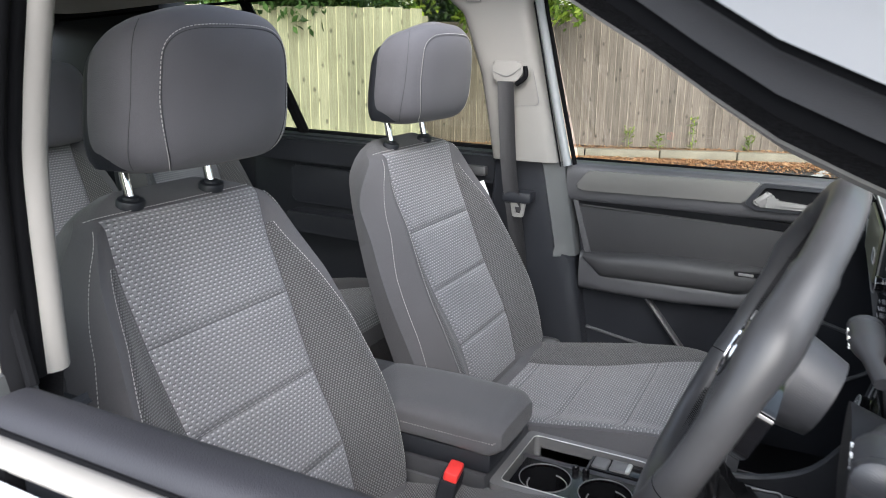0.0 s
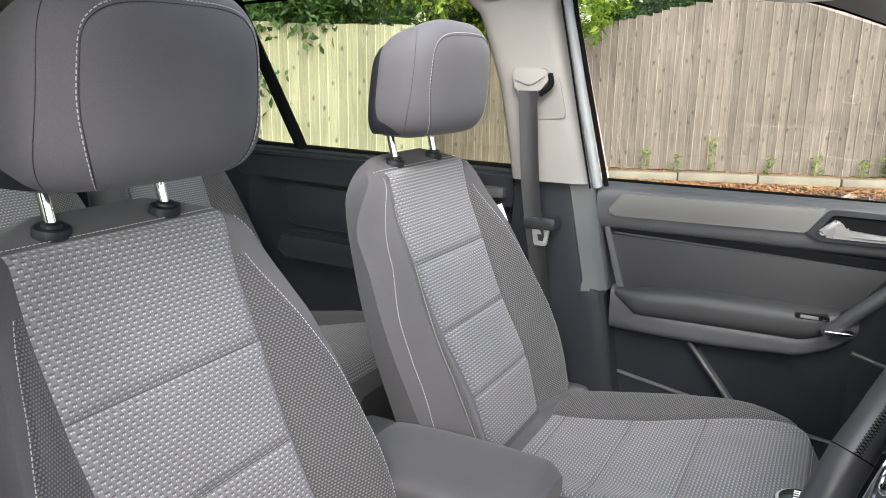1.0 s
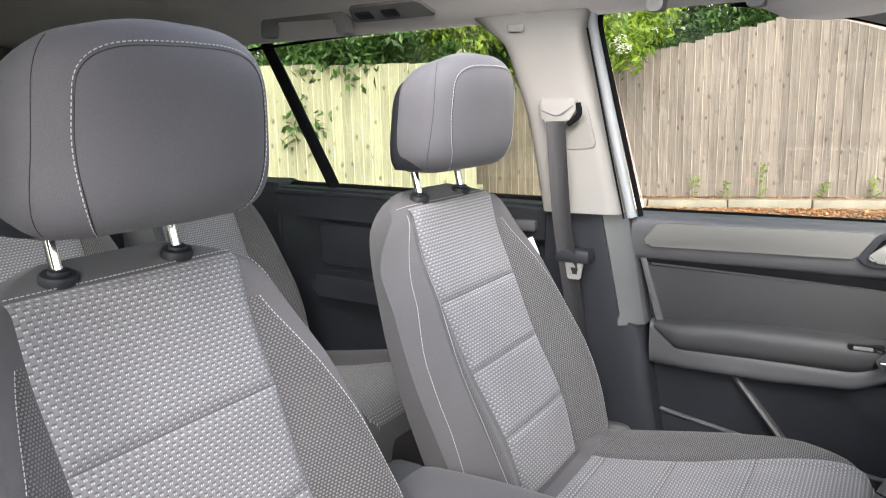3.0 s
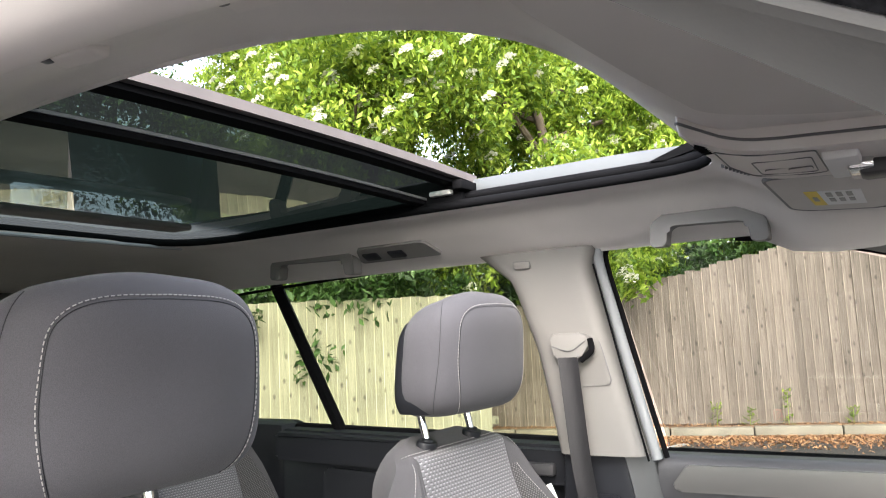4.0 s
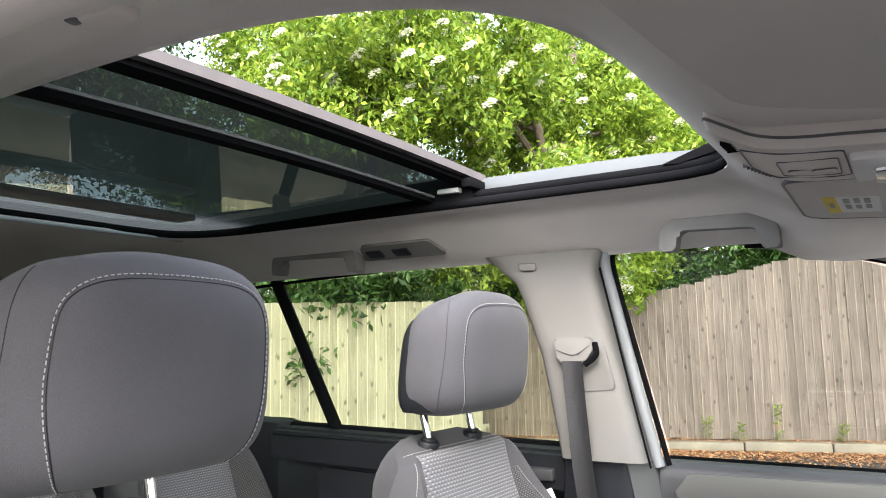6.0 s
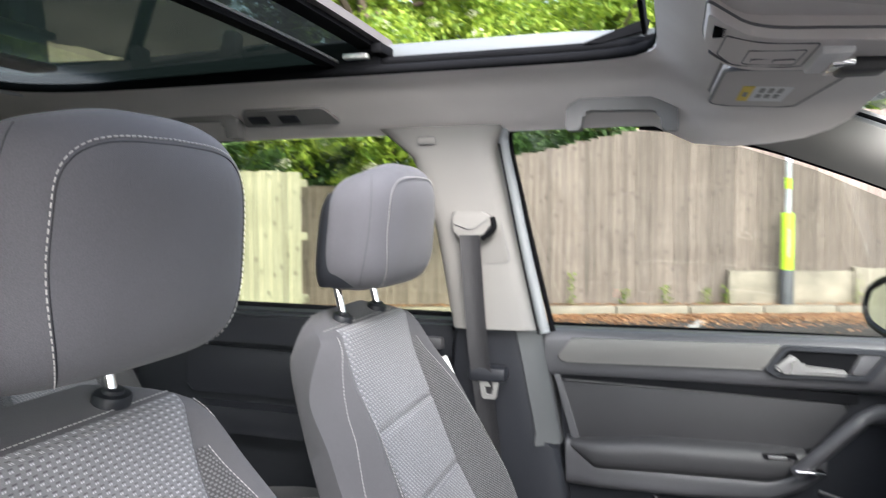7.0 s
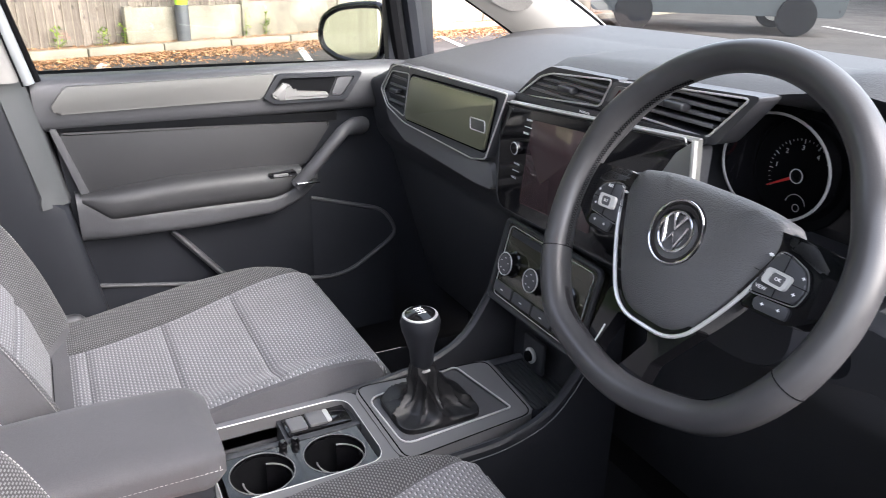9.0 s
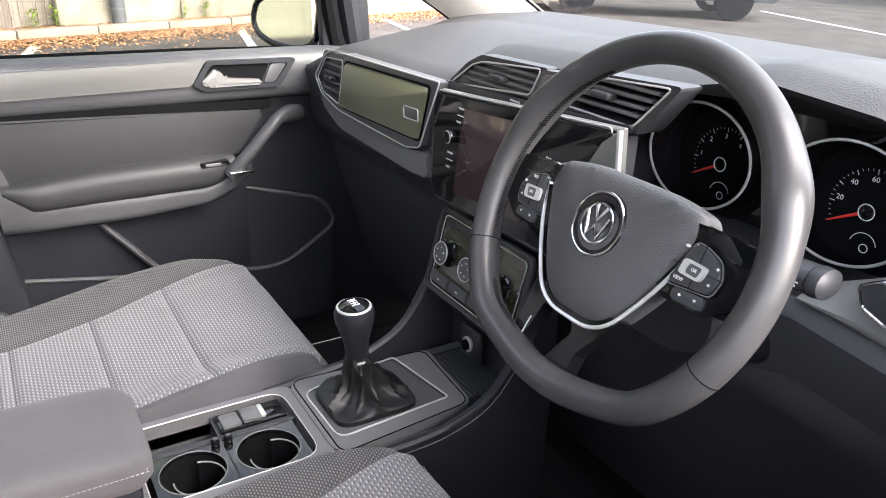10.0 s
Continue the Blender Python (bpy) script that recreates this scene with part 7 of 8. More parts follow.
def build_wing_mirror():
    t = thing("door_mirror", "white door mirror with black rim", "mirror", (1.062, 0.83, 1.06))
    off = Matrix.Translation((-1.04, -0.83, -1.06))
    o = rounded([(1.085, 1.080), (1.072, 1.122), (1.02, 1.150), (0.94, 1.162), (0.872, 1.164), (0.862, 1.13), (0.876, 1.046), (0.93, 1.024), (1.02, 1.030), (1.07, 1.050)], 0.03)
    turn = off @ pose(1.0, 0.782, 0.0, 0, 0, 24) @ Matrix.Translation((-1.0, -0.84, 0))
    part("shell", moved(prism(o, "x", 1.10, 1.01, 0.02, 3), turn), "paint", t, "white painted shell")
    part("rim", moved(tube([(1.006, p.x, p.y) for p in o], 0.0085, 10, True), turn), "gloss", t, "black rim")
    part("mirror_glass", moved(prism([Vector((0.945 + (p.x - 0.945) * 0.95, 1.09 + (p.y - 1.09) * 0.93)) for p in o], "x", 1.012, 1.004), turn), "mirror", t, "mirror glass")
    part("foot", moved(block((1.02, 0.77, 1.03), (1.09, 0.88, 1.07), 0.015), off), "plastic", t)


build_wing_mirror()


# ---- outside: fence, kerb, wall, trees ----
KERB_SLOPE = 0.30


def along(x, off):
    """A point on the line of the fence; off: metres behind the kerb's face."""
    d = Vector((1, KERB_SLOPE, 0)).normalized()
    nrm = Vector((-d.y, d.x, 0))
    return Vector((0, 8.65, 0)) + d * (x * math.sqrt(1 + KERB_SLOPE ** 2)) + nrm * off


TURN = math.degrees(math.atan(KERB_SLOPE))


def board_material():
    m, n, l, b = tree("weathered fence boards")
    tc = n.new("ShaderNodeTexCoord")
    info = n.new("ShaderNodeObjectInfo")
    mp = n.new("ShaderNodeMapping")
    mp.inputs["Scale"].default_value = (60, 60, 2.6)
    l.new(tc.outputs["Object"], mp.inputs[0])
    shift = n.new("ShaderNodeCombineXYZ")
    l.new(maths(n, l, "MULTIPLY", info.outputs["Random"], 57.0), shift.inputs[2])
    l.new(shift.outputs[0], mp.inputs["Location"])
    grain = n.new("ShaderNodeTexNoise")
    grain.inputs["Scale"].default_value, grain.inputs["Detail"].default_value = 1.0, 6
    l.new(mp.outputs[0], grain.inputs["Vector"])
    ramp = n.new("ShaderNodeValToRGB")
    e = ramp.color_ramp.elements
    e[0].position, e[0].color = 0.30, (0.100, 0.079, 0.066, 1)
    e[1].position, e[1].color = 0.72, (0.190, 0.157, 0.135, 1)
    mid = ramp.color_ramp.elements.new(0.5)
    mid.color = (0.154, 0.125, 0.105, 1)
    l.new(grain.outputs[0], ramp.inputs[0])
    # knots
    mk2 = n.new("ShaderNodeMapping")
    mk2.inputs["Scale"].default_value = (10, 3, 5.5)
    l.new(tc.outputs["Object"], mk2.inputs[0])
    l.new(shift.outputs[0], mk2.inputs["Location"])
    vor = n.new("ShaderNodeTexVoronoi")
    vor.inputs["Scale"].default_value = 1.0
    l.new(mk2.outputs[0], vor.inputs["Vector"])
    knot = n.new("ShaderNodeMapRange")
    knot.inputs[1].default_value, knot.inputs[2].default_value = 0.09, 0.20
    knot.inputs[3].default_value, knot.inputs[4].default_value = 0.4, 1.0
    l.new(vor.outputs["Distance"], knot.inputs[0])
    tone = maths(n, l, "MULTIPLY", maths(n, l, "ADD", maths(n, l, "MULTIPLY", info.outputs["Random"], 0.34), 0.84), knot.outputs[0])
    # stains a hand or two across, and each board's pale sawn edge, brightened as if lit
    stain = n.new("ShaderNodeTexNoise")
    stain.inputs["Scale"].default_value, stain.inputs["Detail"].default_value = 2.2, 4
    l.new(tc.outputs["Object"], stain.inputs["Vector"])
    geo = n.new("ShaderNodeNewGeometry")
    wide = n.new("ShaderNodeTexNoise")
    wide.inputs["Scale"].default_value, wide.inputs["Detail"].default_value = 0.9, 5
    l.new(geo.outputs["Position"], wide.inputs["Vector"])
    tone = maths(n, l, "MULTIPLY", tone, maths(n, l, "ADD", maths(n, l, "MULTIPLY", maths(n, l, "ADD", stain.outputs[0], wide.outputs[0]), 0.45), 0.55))
    sx = n.new("ShaderNodeSeparateXYZ")
    l.new(tc.outputs["Object"], sx.inputs[0])
    edge = n.new("ShaderNodeMapRange")
    edge.inputs[1].default_value, edge.inputs[2].default_value = -0.056, -0.050
    edge.inputs[3].default_value, edge.inputs[4].default_value = 1.9, 1.0
    l.new(sx.outputs[0], edge.inputs[0])
    tone = maths(n, l, "MULTIPLY", tone, edge.outputs[0])
    mult = n.new("ShaderNodeMix")
    mult.data_type, mult.blend_type = "RGBA", "MULTIPLY"
    mult.inputs[0].default_value = 1.0
    l.new(ramp.outputs[0], mult.inputs[6])
    l.new(tone, mult.inputs[7])
    l.new(mult.outputs[2], b.inputs["Base Color"])
    b.inputs["Roughness"].default_value = 0.9
    bp = n.new("ShaderNodeBump")
    bp.inputs["Strength"].default_value, bp.inputs["Distance"].default_value = 0.5, 0.004
    l.new(grain.outputs[0], bp.inputs["Height"])
    l.new(bp.outputs[0], b.inputs["Normal"])
    return m


M["board"] = board_material()


def green_board():
    m = M["board"].copy()
    m.name = "pale treated fence boards"
    for nd in m.node_tree.nodes:
        if nd.type == "VALTORGB":
            cols = ((0.205, 0.192, 0.132, 1), (0.25, 0.235, 0.165, 1), (0.295, 0.278, 0.205, 1))
            for el, c in zip(nd.color_ramp.elements, cols):
                el.color = c
    return m


M["board_pale"] = green_board()


def board_mesh(w, h, rnd):
    """One feather-edged board with a slightly rough top."""
    bm = prism([(-w / 2, 0.0), (w / 2, 0.0), (w / 2, h + rnd.uniform(-0.006, 0.006)), (-w / 2, h + rnd.uniform(-0.006, 0.006))], "y", 0.0, 0.02, 0.0)
    for v in bm.verts:
        if v.co.x > 0 and v.co.y < 0.01:
            v.co.y += 0.012
    return bm


def build_fence(name, label, origin, turn, length, top, mat, pitch=0.098, base=0.08):
    rnd = random.Random(len(label))
    t = thing(name, label, "fence", origin)
    t.rotation_euler = (0, 0, radians(turn))
    k = int(length / pitch)
    shared = {}
    for i in range(k):
        x = (i + 0.5) * pitch
        h = round((top(x) - base) / 0.03) * 0.03
        key = (h, i % 3)
        if key not in shared:
            ob = part("board", board_mesh(pitch + 0.022, h, rnd), mat, t, smooth=False)
            shared[key] = ob.data
        else:
            ob = new("board", shared[key])
            ob.parent = t
        ob.location = (x, rnd.uniform(-0.004, 0.004), base + rnd.uniform(-0.008, 0.008))
        ob.rotation_euler = (0, radians(rnd.uniform(-0.25, 0.25)), 0)
    for z in (0.35, 1.0, 1.55):
        part("rail", block((0, 0.024, z), (length, 0.07, z + 0.08), 0.004), mat, t)
    return t


FENCE0 = -7.0
start = along(FENCE0, 0.45)


def top_main(x):
    wx = FENCE0 + x / math.sqrt(1 + KERB_SLOPE ** 2)
    return table(wx, [(-7, 1.55), (-4.1, 1.62), (-3.3, 1.62), (-1.7, 1.89), (-0.1, 2.25), (1.5, 2.55), (10, 2.7)])


build_fence("fence", "tall weathered grey-brown vertical board fence", start, TURN, 25.5, top_main, "board")
# pale panel nearer to the car
ray_end = Vector((-3.1, 6.2, 0))
build_fence("pale_fence", "pale yellowish vertical board fence", ray_end + Vector((-0.81, -0.585, 0)) * 9.0, 35.8, 9.0, lambda x: 1.72, "board_pale", 0.098, 0.0)


def build_kerb():
    t = thing("kerb", "weathered concrete kerb stones along the fence", "kerb", along(-8, 0), kind="structure")
    t.rotation_euler = (0, 0, radians(TURN))
    me = None
    for i in range(29):
        if me is None:
            ob = part("kerb_stone", block((0.006, 0, -0.05), (0.908, 0.125, 0.10), 0.018), "kerb", t)
            me = ob.data
        else:
            ob = new("kerb_stone", me)
            ob.parent = t
        ob.location = (0.914 * i, random.uniform(-0.006, 0.006), random.uniform(-0.008, 0.004))


build_kerb()


def build_verge():
    a, b, c, d = along(-9, 0.12), along(19, 0.12), along(19, 3.0), along(-9, 3.0)

    def fn(u, v):
        p = a.lerp(b, u).lerp(d.lerp(c, u), v)
        return (p.x, p.y, 0.075 + 0.02 * noise.noise(Vector((p.x * 2, p.y * 2, 0))))
    plain("verge", skin(fn, 80, 8), "litter", "bark and leaf litter strip behind the kerb", "ground")


M["litter"] = mk("brown leaf litter ground", (0.23, 0.13, 0.075), 0.95, vary=0.35, scale=3, fine=0.5, bump=0.8, bump_scale=60)
build_verge()


def scatter(name, count, place, mats, label, category, size, seed):
    """Many small bent leaves lying about, in one mesh."""
    rnd = random.Random(seed)
    verts, faces = [], []
    for _ in range(count):
        p, s = place(rnd), rnd.uniform(*size)
        m = Matrix.Translation(p) @ Euler((rnd.uniform(-0.7, 0.7), rnd.uniform(-0.7, 0.7), rnd.uniform(0, 6.3))).to_matrix().to_4x4()
        k = len(verts)
        for c in ((-s, 0, 0), (0, -s * 0.42, s * 0.12), (s, 0, 0), (0, s * 0.42, s * 0.12)):
            verts.append(m @ Vector(c))
        faces += [(k, k + 1, k + 2), (k, k + 2, k + 3)]
    me = bpy.data.meshes.new(name)
    me.from_pydata(verts, [], faces)
    me.materials.append(M[mats])
    ob = new(name, me)
    return tagged(ob, label, category, "", "stuff")


def leaf_material(name, cols, trans=0.35):
    m, n, l, b = tree(name)
    geo = n.new("ShaderNodeNewGeometry")
    ramp = n.new("ShaderNodeValToRGB")
    e = ramp.color_ramp.elements
    e[0].color, e[1].color = (*cols[0], 1), (*cols[-1], 1)
    for i, c in enumerate(cols[1:-1]):
        ramp.color_ramp.elements.new((i + 1) / (len(cols) - 1)).color = (*c, 1)
    l.new(geo.outputs["Random Per Island"], ramp.inputs[0])
    l.new(ramp.outputs[0], b.inputs["Base Color"])
    b.inputs["Roughness"].default_value = 0.5
    tr = n.new("ShaderNodeBsdfTranslucent")
    l.new(ramp.outputs[0], tr.inputs[0])
    mix = n.new("ShaderNodeMixShader")
    mix.inputs[0].default_value = trans
    l.new(b.outputs[0], mix.inputs[1])
    l.new(tr.outputs[0], mix.inputs[2])
    l.new(mix.outputs[0], n["Material Output"].inputs[0])
    return m


M["dead_leaf"] = leaf_material("fallen leaves", ((0.17, 0.075, 0.035), (0.32, 0.15, 0.065), (0.45, 0.27, 0.14), (0.24, 0.105, 0.05)), 0.1)
M["leaf"] = leaf_material("fresh green leaves", ((0.07, 0.14, 0.017), (0.15, 0.25, 0.023), (0.26, 0.37, 0.035), (0.34, 0.43, 0.055), (0.115, 0.21, 0.023)), 0.45)
M["leaf_dark"] = leaf_material("dark hedge leaves", ((0.02, 0.05, 0.012), (0.045, 0.10, 0.02), (0.07, 0.14, 0.03)), 0.3)
M["blossom"] = leaf_material("cream blossom", ((0.75, 0.74, 0.62), (0.85, 0.84, 0.76)), 0.3)
M["bark"] = mk("grey-brown bark", (0.11, 0.085, 0.06), 0.95, vary=0.35, scale=6, bump=0.9, bump_scale=25)

scatter("leaf_litter", 24000, lambda r: along(r.uniform(-7, 9), -abs(r.gauss(0, 0.42)) + 0.02) + Vector((0, 0, 0.006)), "dead_leaf", "brown dead leaves and bark chips along the kerb", "leaf litter", (0.012, 0.035), 5)
scatter("verge_leaves", 2500, lambda r: along(r.uniform(-7, 9), r.uniform(0.13, 0.5)) + Vector((0, 0, 0.09)), "dead_leaf", "brown dead leaves at the foot of the fence", "leaf litter", (0.012, 0.03), 6)


def build_weed(p, h, seed):
    rnd = random.Random(seed)
    t = thing("weed", "small green weed at the foot of the fence", "weed", p, "weeds by the fence")
    bm = bmesh.new()
    for _ in range(46):
        a, z = rnd.uniform(0, 6.3), rnd.uniform(0, h)
        r = 0.10 * (1 - z / h * 0.7)
        c = Vector((rnd.uniform(-0.05, 0.05), rnd.uniform(-0.04, 0.04), z))
        tip = c + Vector((math.cos(a) * r, math.sin(a) * r, rnd.uniform(-0.01, 0.05)))
        side = (tip - c).cross(Vector((0, 0, 1))).normalized() * 0.014
        mid = c.lerp(tip, 0.5)
        vs = [bm.verts.new(q) for q in (c, mid + side, tip, mid - side)]
        bm.faces.new(vs)
    part("leaves", bm, "leaf", t, smooth=False)
    part("stem", tube([(0, 0, 0), (0.01, 0, h * 0.9)], 0.004, 5), "leaf", t)


for i, (x, h) in enumerate(((-1.35, 0.26), (-1.0, 0.2), (-0.6, 0.42), (0.05, 0.2), (0.55, 0.24), (1.05, 0.2), (1.3, 0.22), (2.9, 0.35), (3.2, 0.3), (5.3, 0.4))):
    build_weed(along(x, 0.33) + Vector((0, 0, 0.08)), h, i)


def build_wall():
    t = thing("retaining_wall", "low stained concrete retaining wall below the fence", "wall", along(1.38, 0.36), kind="structure")
    t.rotation_euler = (0, 0, radians(TURN))
    for i in range(6):
        part("gravel_board", block((1.6 * i + 0.005, 0, 0.02), (1.6 * i + 1.595, 0.07, 0.50 + 0.03 * i), 0.012), "concrete", t)
        part("concrete_post", block((1.6 * i - 0.05, -0.03, 0.0), (1.6 * i + 0.05, 0.06, 0.52 + 0.03 * i), 0.01), "concrete", t)


build_wall()


def build_post():
    t = thing("sign_post", "thin galvanised post with yellow-green sleeve", "post", along(2.0, 0.25))
    part("tube", moved(lathe([(0.038, 0), (0.038, 2.6)], 16), pose(0, 0, 0)), "galv", t, "galvanised steel tube")
    part("sleeve", moved(lathe([(0.076, 0.52), (0.078, 0.53), (0.078, 1.24), (0.074, 1.25)], 24), pose(0, 0, 0)), "hivis", t, "bright yellow-green sleeve")
    part("base_sleeve", moved(lathe([(0.085, 0), (0.085, 0.52), (0.08, 0.53)], 24), pose(0, 0, 0)), "base_grey", t, "dark grey base sleeve")
    part("band", moved(lathe([(0.042, 1.55), (0.043, 1.56), (0.043, 1.68), (0.042, 1.69)], 16), pose(0, 0, 0)), "hivis", t)
    part("print_bars", joined(*[block((-0.004, -0.081, 0.70 + 0.04 * k), (0.02, -0.0775, 0.725 + 0.04 * k)) for k in range(9)]), "galv", t, "unreadable printed bars")


build_post()


def build_lines():
    for i in range(4):
        p = along(0.95 + 2.45 * (i - 1), -0.1)
        d = Vector((0.21, 0.977, 0))
        c = p - d * 2.9
        m = pose(c.x, c.y, 0.004, 0, 0, math.degrees(math.atan2(d.y, d.x)))
        plain("parking_line", moved(block((-2.4, -0.05, 0.0), (2.4, 0.05, 0.003)), m), "line", "white painted parking bay line", "road marking")
    plain("parking_line", moved(block((-3, -0.06, 0), (3, 0.06, 0.003)), pose(13.0, 6.6, 0.004, 0, 0, 68)), "line", "white painted line on the car park", "road marking")


build_lines()


# ---- trees ----
def crown(name, mat, centres, count, leaf, seed, parent, shell=0.55):
    """Leaves in clumps round the given centres (x, y, z, radius), in one mesh."""
    rnd = random.Random(seed)
    rg = np.random.RandomState(seed)
    clumps = []
    for c in centres:
        for _ in range(int(14 * c[3])+5):
            d = Vector((rnd.gauss(0, 1), rnd.gauss(0, 1), rnd.gauss(0, 0.8))).normalized() * c[3] * rnd.uniform(shell, 1.05)
            clumps.append((c[0] + d.x, c[1] + d.y, c[2] + d.z, rnd.uniform(0.22, 0.5) * min(1.0, c[3])))
    cl = np.array(clumps)
    pick = rg.randint(0, len(cl), count)
    dirs = rg.normal(size=(count, 3))
    dirs /= np.linalg.norm(dirs, axis=1)[:, None]
    pos = cl[pick, :3] + dirs * (cl[pick, 3] * rg.uniform(0.3, 1.0, count))[:, None]
    ax = rg.normal(size=(count, 3)) + np.array([0, 0, -0.35])
    ax /= np.linalg.norm(ax, axis=1)[:, None]
    side = np.cross(ax, rg.normal(size=(count, 3)) * 0.6 + np.array([0, 0, 1.0]))
    side /= np.linalg.norm(side, axis=1)[:, None]
    up = np.cross(side, ax)
    s = leaf * rg.uniform(0.6, 1.3, count)[:, None]
    quad = np.stack([pos - ax * s, pos + side * s * 0.45 + up * s * 0.12, pos + ax * s, pos - side * s * 0.45 + up * s * 0.12], 1)
    verts = quad.reshape(-1, 3)
    base = np.arange(count) * 4
    faces = np.concatenate([np.stack([base, base + 1, base + 2], 1), np.stack([base, base + 2, base + 3], 1)])
    me = bpy.data.meshes.new(name)
    me.from_pydata(verts.tolist(), [], faces.tolist())
    me.materials.append(M[mat])
    ob = new(name, me)
    ob.parent = parent
    return ob, clumps


def build_tree(at, height, spread, seed, mat="leaf", count=16000, leaf=0.06, trunk=0.16, flowers=0, label="tall leafy green tree behind the fence"):
    rnd = random.Random(seed)
    t = thing("tree", label, "tree", at, "trees behind the fence")
    trunk_path = curve([(0, 0, 0), (rnd.uniform(-0.15, 0.15), rnd.uniform(-0.15, 0.15), height * 0.3), (rnd.uniform(-0.35, 0.35), rnd.uniform(-0.3, 0.3), height * 0.6), (rnd.uniform(-0.5, 0.5), rnd.uniform(-0.5, 0.5), height * 0.9)], 6)
    k = len(trunk_path)
    part("trunk", tube(trunk_path, [trunk * (1 - 0.8 * i / k) for i in range(k)], 10), "bark", t)
    cents = []
    for i in range(9):
        f = 0.30 + 0.6 * i / 9
        p = trunk_path[int(f * (k - 1))]
        a = rnd.uniform(0, 6.3)
        ln = spread * rnd.uniform(0.55, 1.0) * (1.1 - 0.5 * f)
        e = p + Vector((math.cos(a) * ln, math.sin(a) * ln, ln * rnd.uniform(0.15, 0.6)))
        m = p.lerp(e, 0.5) + Vector((rnd.uniform(-0.2, 0.2), rnd.uniform(-0.2, 0.2), rnd.uniform(-0.1, 0.25)))
        path = curve([p, m, e], 6)
        part("limb", tube(path, [trunk * 0.42 * (1 - 0.8 * j / len(path)) for j in range(len(path))], 7), "bark", t)
        cents.append((e.x, e.y, e.z, spread * rnd.uniform(0.32, 0.5)))
        cents.append((m.x, m.y, m.z + 0.2, spread * rnd.uniform(0.22, 0.36)))
    cents.append((trunk_path[-1].x, trunk_path[-1].y, height * 0.92, spread * 0.42))
    ob, clumps = crown("crown", mat, cents, count, leaf, seed, t)
    if flowers:
        near = sorted(clumps, key=lambda c: c[1] + 0.25 * c[2] - 0.15 * c[0])[:int(len(clumps) * 0.55)]
        fc = [(c[0] + c[3] * 0.25, c[1] - c[3] * 0.85, c[2] - c[3] * 0.1, 0.14) for c in rnd.sample(near, min(flowers, len(near)))]
        verts, faces = [], []
        for c in fc:
            for _ in range(60):
                a, r = rnd.uniform(0, 6.3), 0.085 * math.sqrt(rnd.random())
                p = Vector((c[0] + r * math.cos(a), c[1] + r * math.sin(a) * 0.7, c[2] + r * math.sin(a) * 0.6 + 0.05 * (1 - (r / 0.085) ** 2) + rnd.uniform(-0.015, 0.015)))
                q = len(verts)
                s = 0.019
                tl = Euler((rnd.uniform(-0.6, 0.6), rnd.uniform(-0.6, 0.6), rnd.uniform(0, 6))).to_matrix()
                verts += [p + tl @ Vector(w) for w in ((-s, 0, 0), (0, -s, 0), (s, 0, 0), (0, s, 0))]
                faces.append((q, q + 1, q + 2, q + 3))
        me = bpy.data.meshes.new("blossom")
        me.from_pydata(verts, [], faces)
        me.materials.append(M["blossom"])
        fo = new("blossom", me)
        fo.parent = t
        fo["label"] = "flat clusters of cream blossom"
    return t


build_tree((-5.9, 7.6, 0), 7.2, 2.9, 11, "leaf", 90000, 0.050, 0.14, 260, "leafy elder bush with cream blossom behind the fence")
build_tree((-3.6, 8.9, 0), 6.5, 2.8, 12, "leaf", 75000, 0.050, 0.14, 110, "leafy elder bush with cream blossom behind the fence")
build_tree((-1.2, 13.4, 0), 8.5, 3.4, 13, "leaf", 80000, 0.055, 0.22)
build_tree((2.4, 12.8, 0), 9.5, 3.6, 14, "leaf", 60000, 0.058, 0.25)
build_tree((-8.6, 9.2, 0), 8.2, 3.6, 15, "leaf", 80000, 0.05, 0.24)
build_tree((-9.0, 4.2, 0), 7.0, 3.0, 16, "leaf_dark", 40000, 0.05, 0.2)
build_tree((-5.0, 13.0, 0), 10.0, 3.6, 17, "leaf", 45000, 0.055, 0.24)
build_tree((6.0, 14.0, 0), 9.5, 3.4, 18, "leaf", 30000, 0.06, 0.24)


def build_ivy_trunk():
    t = thing("tree", "tall tree trunk wrapped in dark ivy", "tree", (-5.3, 10.3, 0), "trees behind the fence")
    path = curve([(0.2, 0, 0), (0.0, 0.05, 3.0), (-0.25, 0.1, 6.0), (-0.7, 0.2, 9.0)], 6)
    part("trunk", tube(path, [0.17 - 0.09 * i / len(path) for i in range(len(path))], 10), "bark", t)
    cents = [(p.x, p.y - 0.05, p.z, 0.30) for p in path[6:-4]]
    crown("ivy", "leaf_dark", cents, 9000, 0.04, 77, t, 0.5)
    for a, b, c in (((-0.2, 0.1, 5.2), (0.5, -0.1, 6.1), (1.3, -0.2, 6.5)), ((-0.3, 0.1, 6.3), (-1.0, 0, 7.0), (-1.6, -0.2, 7.3))):
        part("limb", tube(curve([a, b, c], 5), 0.05, 7), "bark", t)


build_ivy_trunk()


def build_hedge(name, pts, seed, count):
    t = thing("hedge", "dark green hedge behind the fence", "hedge", (0, 0, 0))
    crown("leaves", "leaf_dark", pts, count, 0.055, seed, t, 0.3)
    for p in pts[::3]:
        part("stem", tube([(p[0], p[1], 0), (p[0] + 0.1, p[1], p[2])], 0.05, 6), "bark", t)


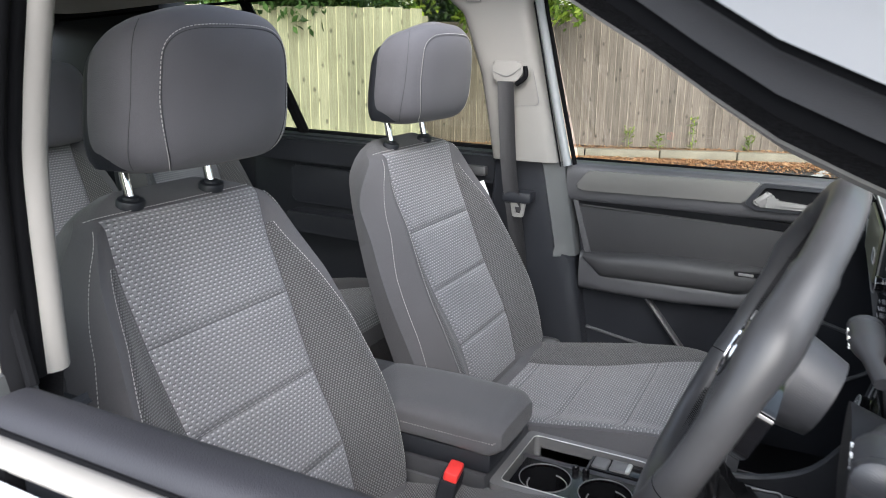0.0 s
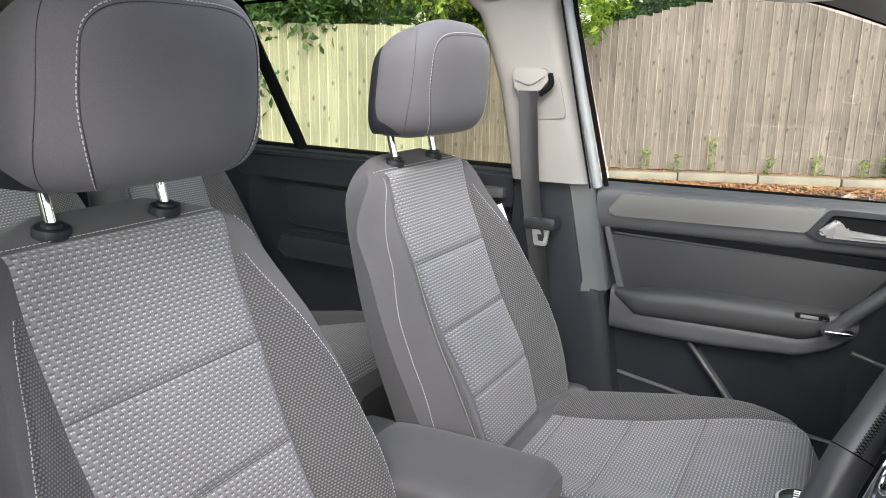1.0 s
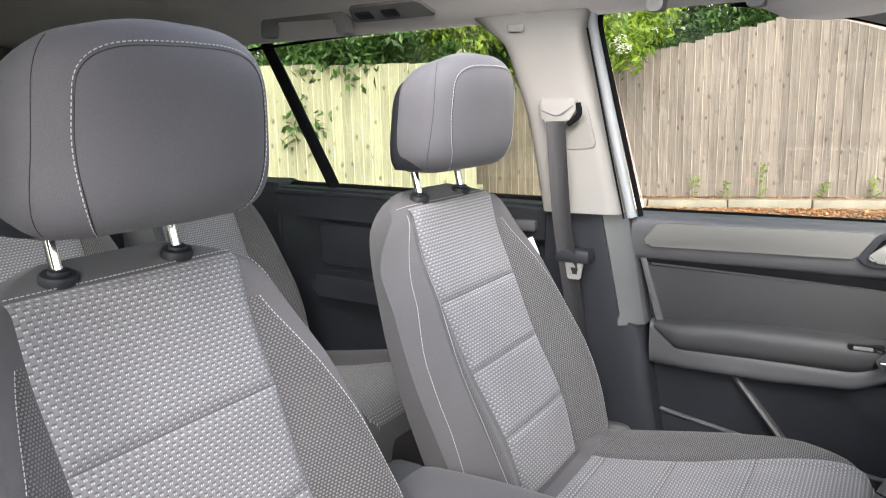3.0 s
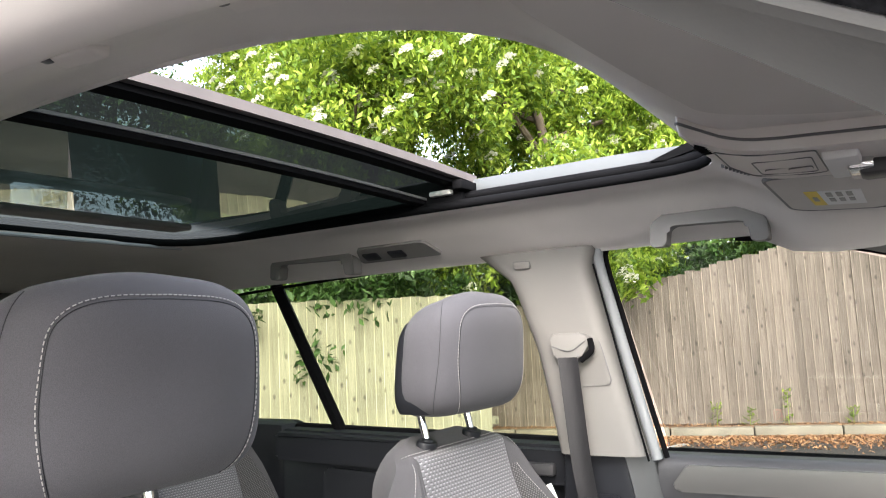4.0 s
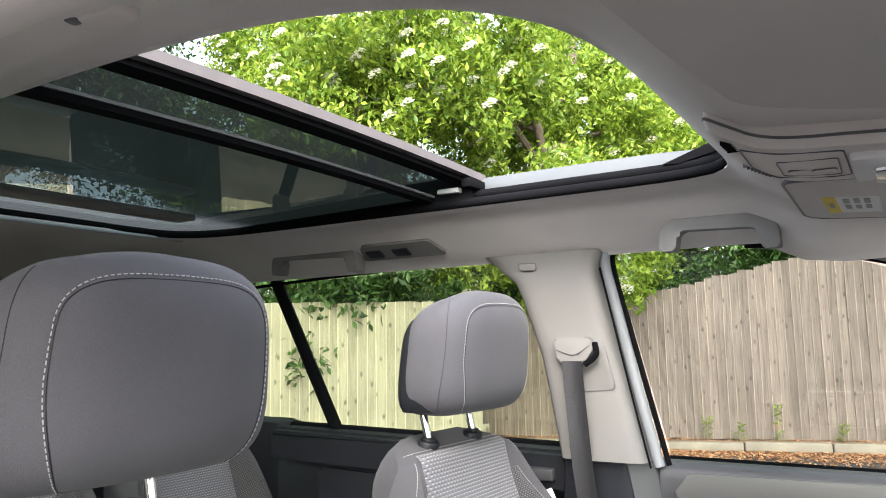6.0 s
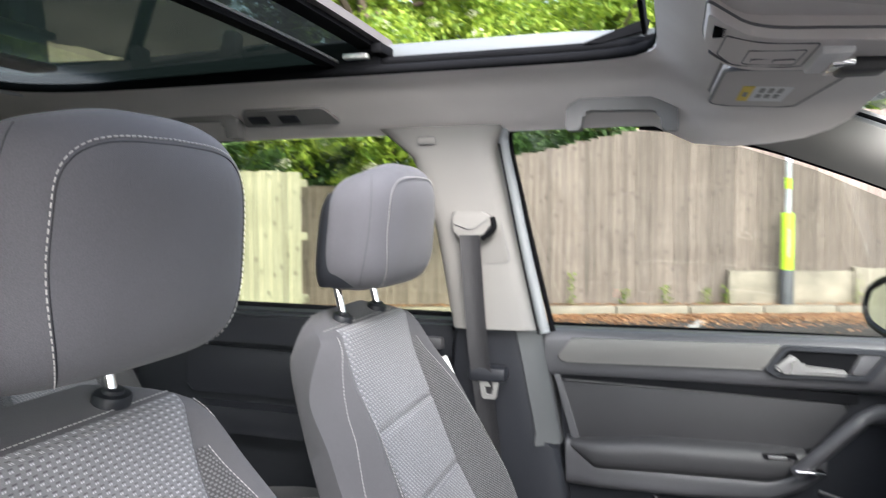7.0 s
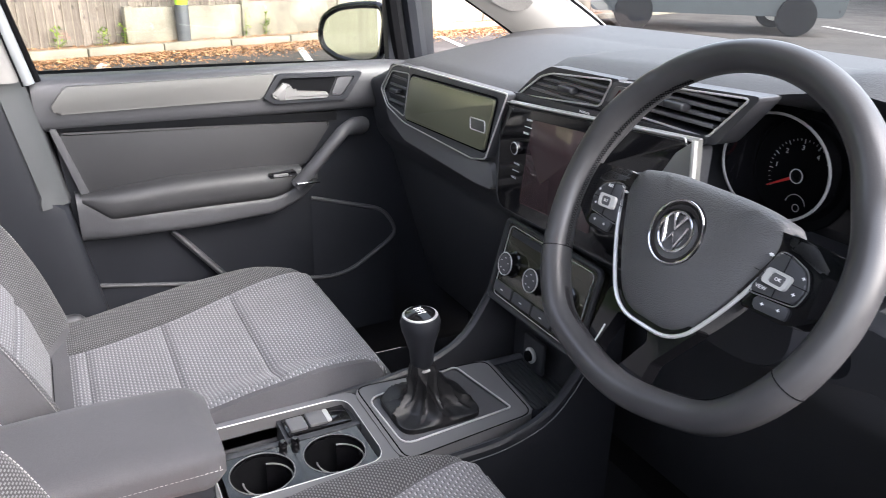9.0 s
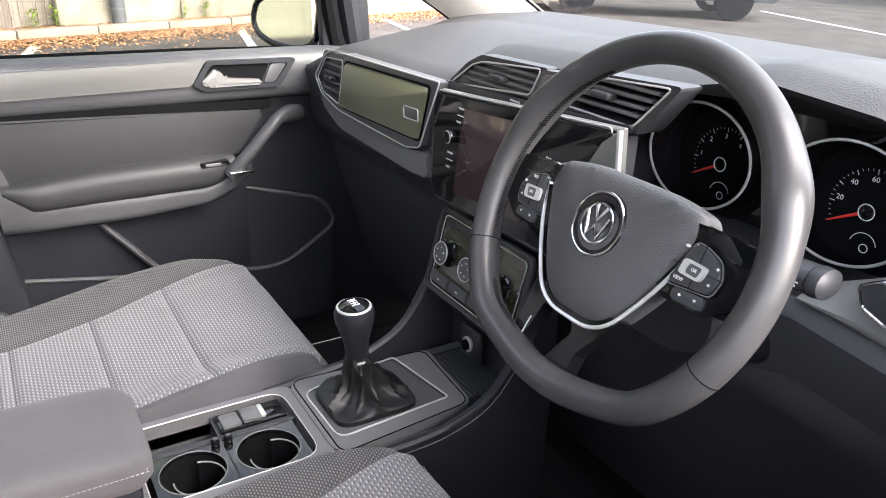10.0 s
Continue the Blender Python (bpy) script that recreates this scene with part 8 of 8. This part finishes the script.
build_hedge("hedge", [(along(-7 + 0.9 * i, 1.7 + 0.4 * (i % 2)).x, along(-7 + 0.9 * i, 1.7 + 0.4 * (i % 2)).y, 1.5 + 0.35 * (i % 3), 0.95) for i in range(12)], 21, 34000)
build_hedge("hedge", [(-9.0 + 0.62 * i, 2.6 + 0.45 * i, 1.5 + 0.3 * (i % 3), 0.85) for i in range(9)], 22, 22000)
build_hedge("hedge", [(along(-4 + 1.1 * i, 3.6).x, along(-4 + 1.1 * i, 3.6).y, 2.3 + 0.5 * (i % 3), 1.25) for i in range(14)], 23, 42000)
far = [(-40 + 6.0 * i, 34 + 5 * math.sin(i * 1.7), 4.0 + 2.0 * math.sin(i * 2.3), 4.5) for i in range(16)]
far += [(24 + 3.0 * math.sin(i * 2.1), 2 + 3.2 * i, 2.4 + 1.2 * math.sin(i * 1.3), 3.2) for i in range(9)]
ft = thing("far_trees", "distant green trees round the car park", "trees", (0, 0, 0), kind="stuff")
crown("leaves", "leaf_dark", far, 45000, 0.30, 31, ft, 0.2)


# ---- parked vehicle ahead ----
M["carpaint"] = mk("dark blue-grey car paint", (0.035, 0.042, 0.047), 0.3, 0.2, vary=0.06, coat=0.8)


def build_vehicle():
    t = thing("parked_car", "dark grey parked car ahead beyond the windscreen", "car", (11.2, 9.7, 0))
    t.rotation_euler = (0, 0, radians(322.7))
    o = rounded([(-2.1, 0.32), (2.1, 0.32), (2.15, 0.75), (2.0, 0.98), (1.1, 1.05), (0.6, 1.55), (-1.7, 1.6), (-2.1, 1.1)], 0.12)
    part("body", prism(o, "y", -0.88, 0.88, 0.10, 4), "carpaint", t, "dark grey painted body")
    for s in (-1, 1):
        part("side_window", prism(rounded([(0.95, 1.06), (0.55, 1.47), (-1.6, 1.5), (-1.75, 1.08)], 0.05), "y", s * 0.85, s * 0.885, 0.004), "gloss", t, "dark side window")
        for x in (-1.35, 1.35):
            w = part("wheel", moved(lathe([(0.2, -0.11), (0.32, -0.1), (0.335, 0.0), (0.32, 0.1), (0.2, 0.11)], 28), pose(x, s * 0.83, 0.335, 90, 0, 0)), "rubber", t, "black tyre")
            part("rim", moved(lathe([(0.20, -0.115), (0.19, -0.09), (0.05, -0.10), (0.02, -0.09)], 20), pose(x, s * 0.83, 0.335, 90 if s < 0 else -90, 0, 0)), "satin", w, "silver wheel rim")


build_vehicle()
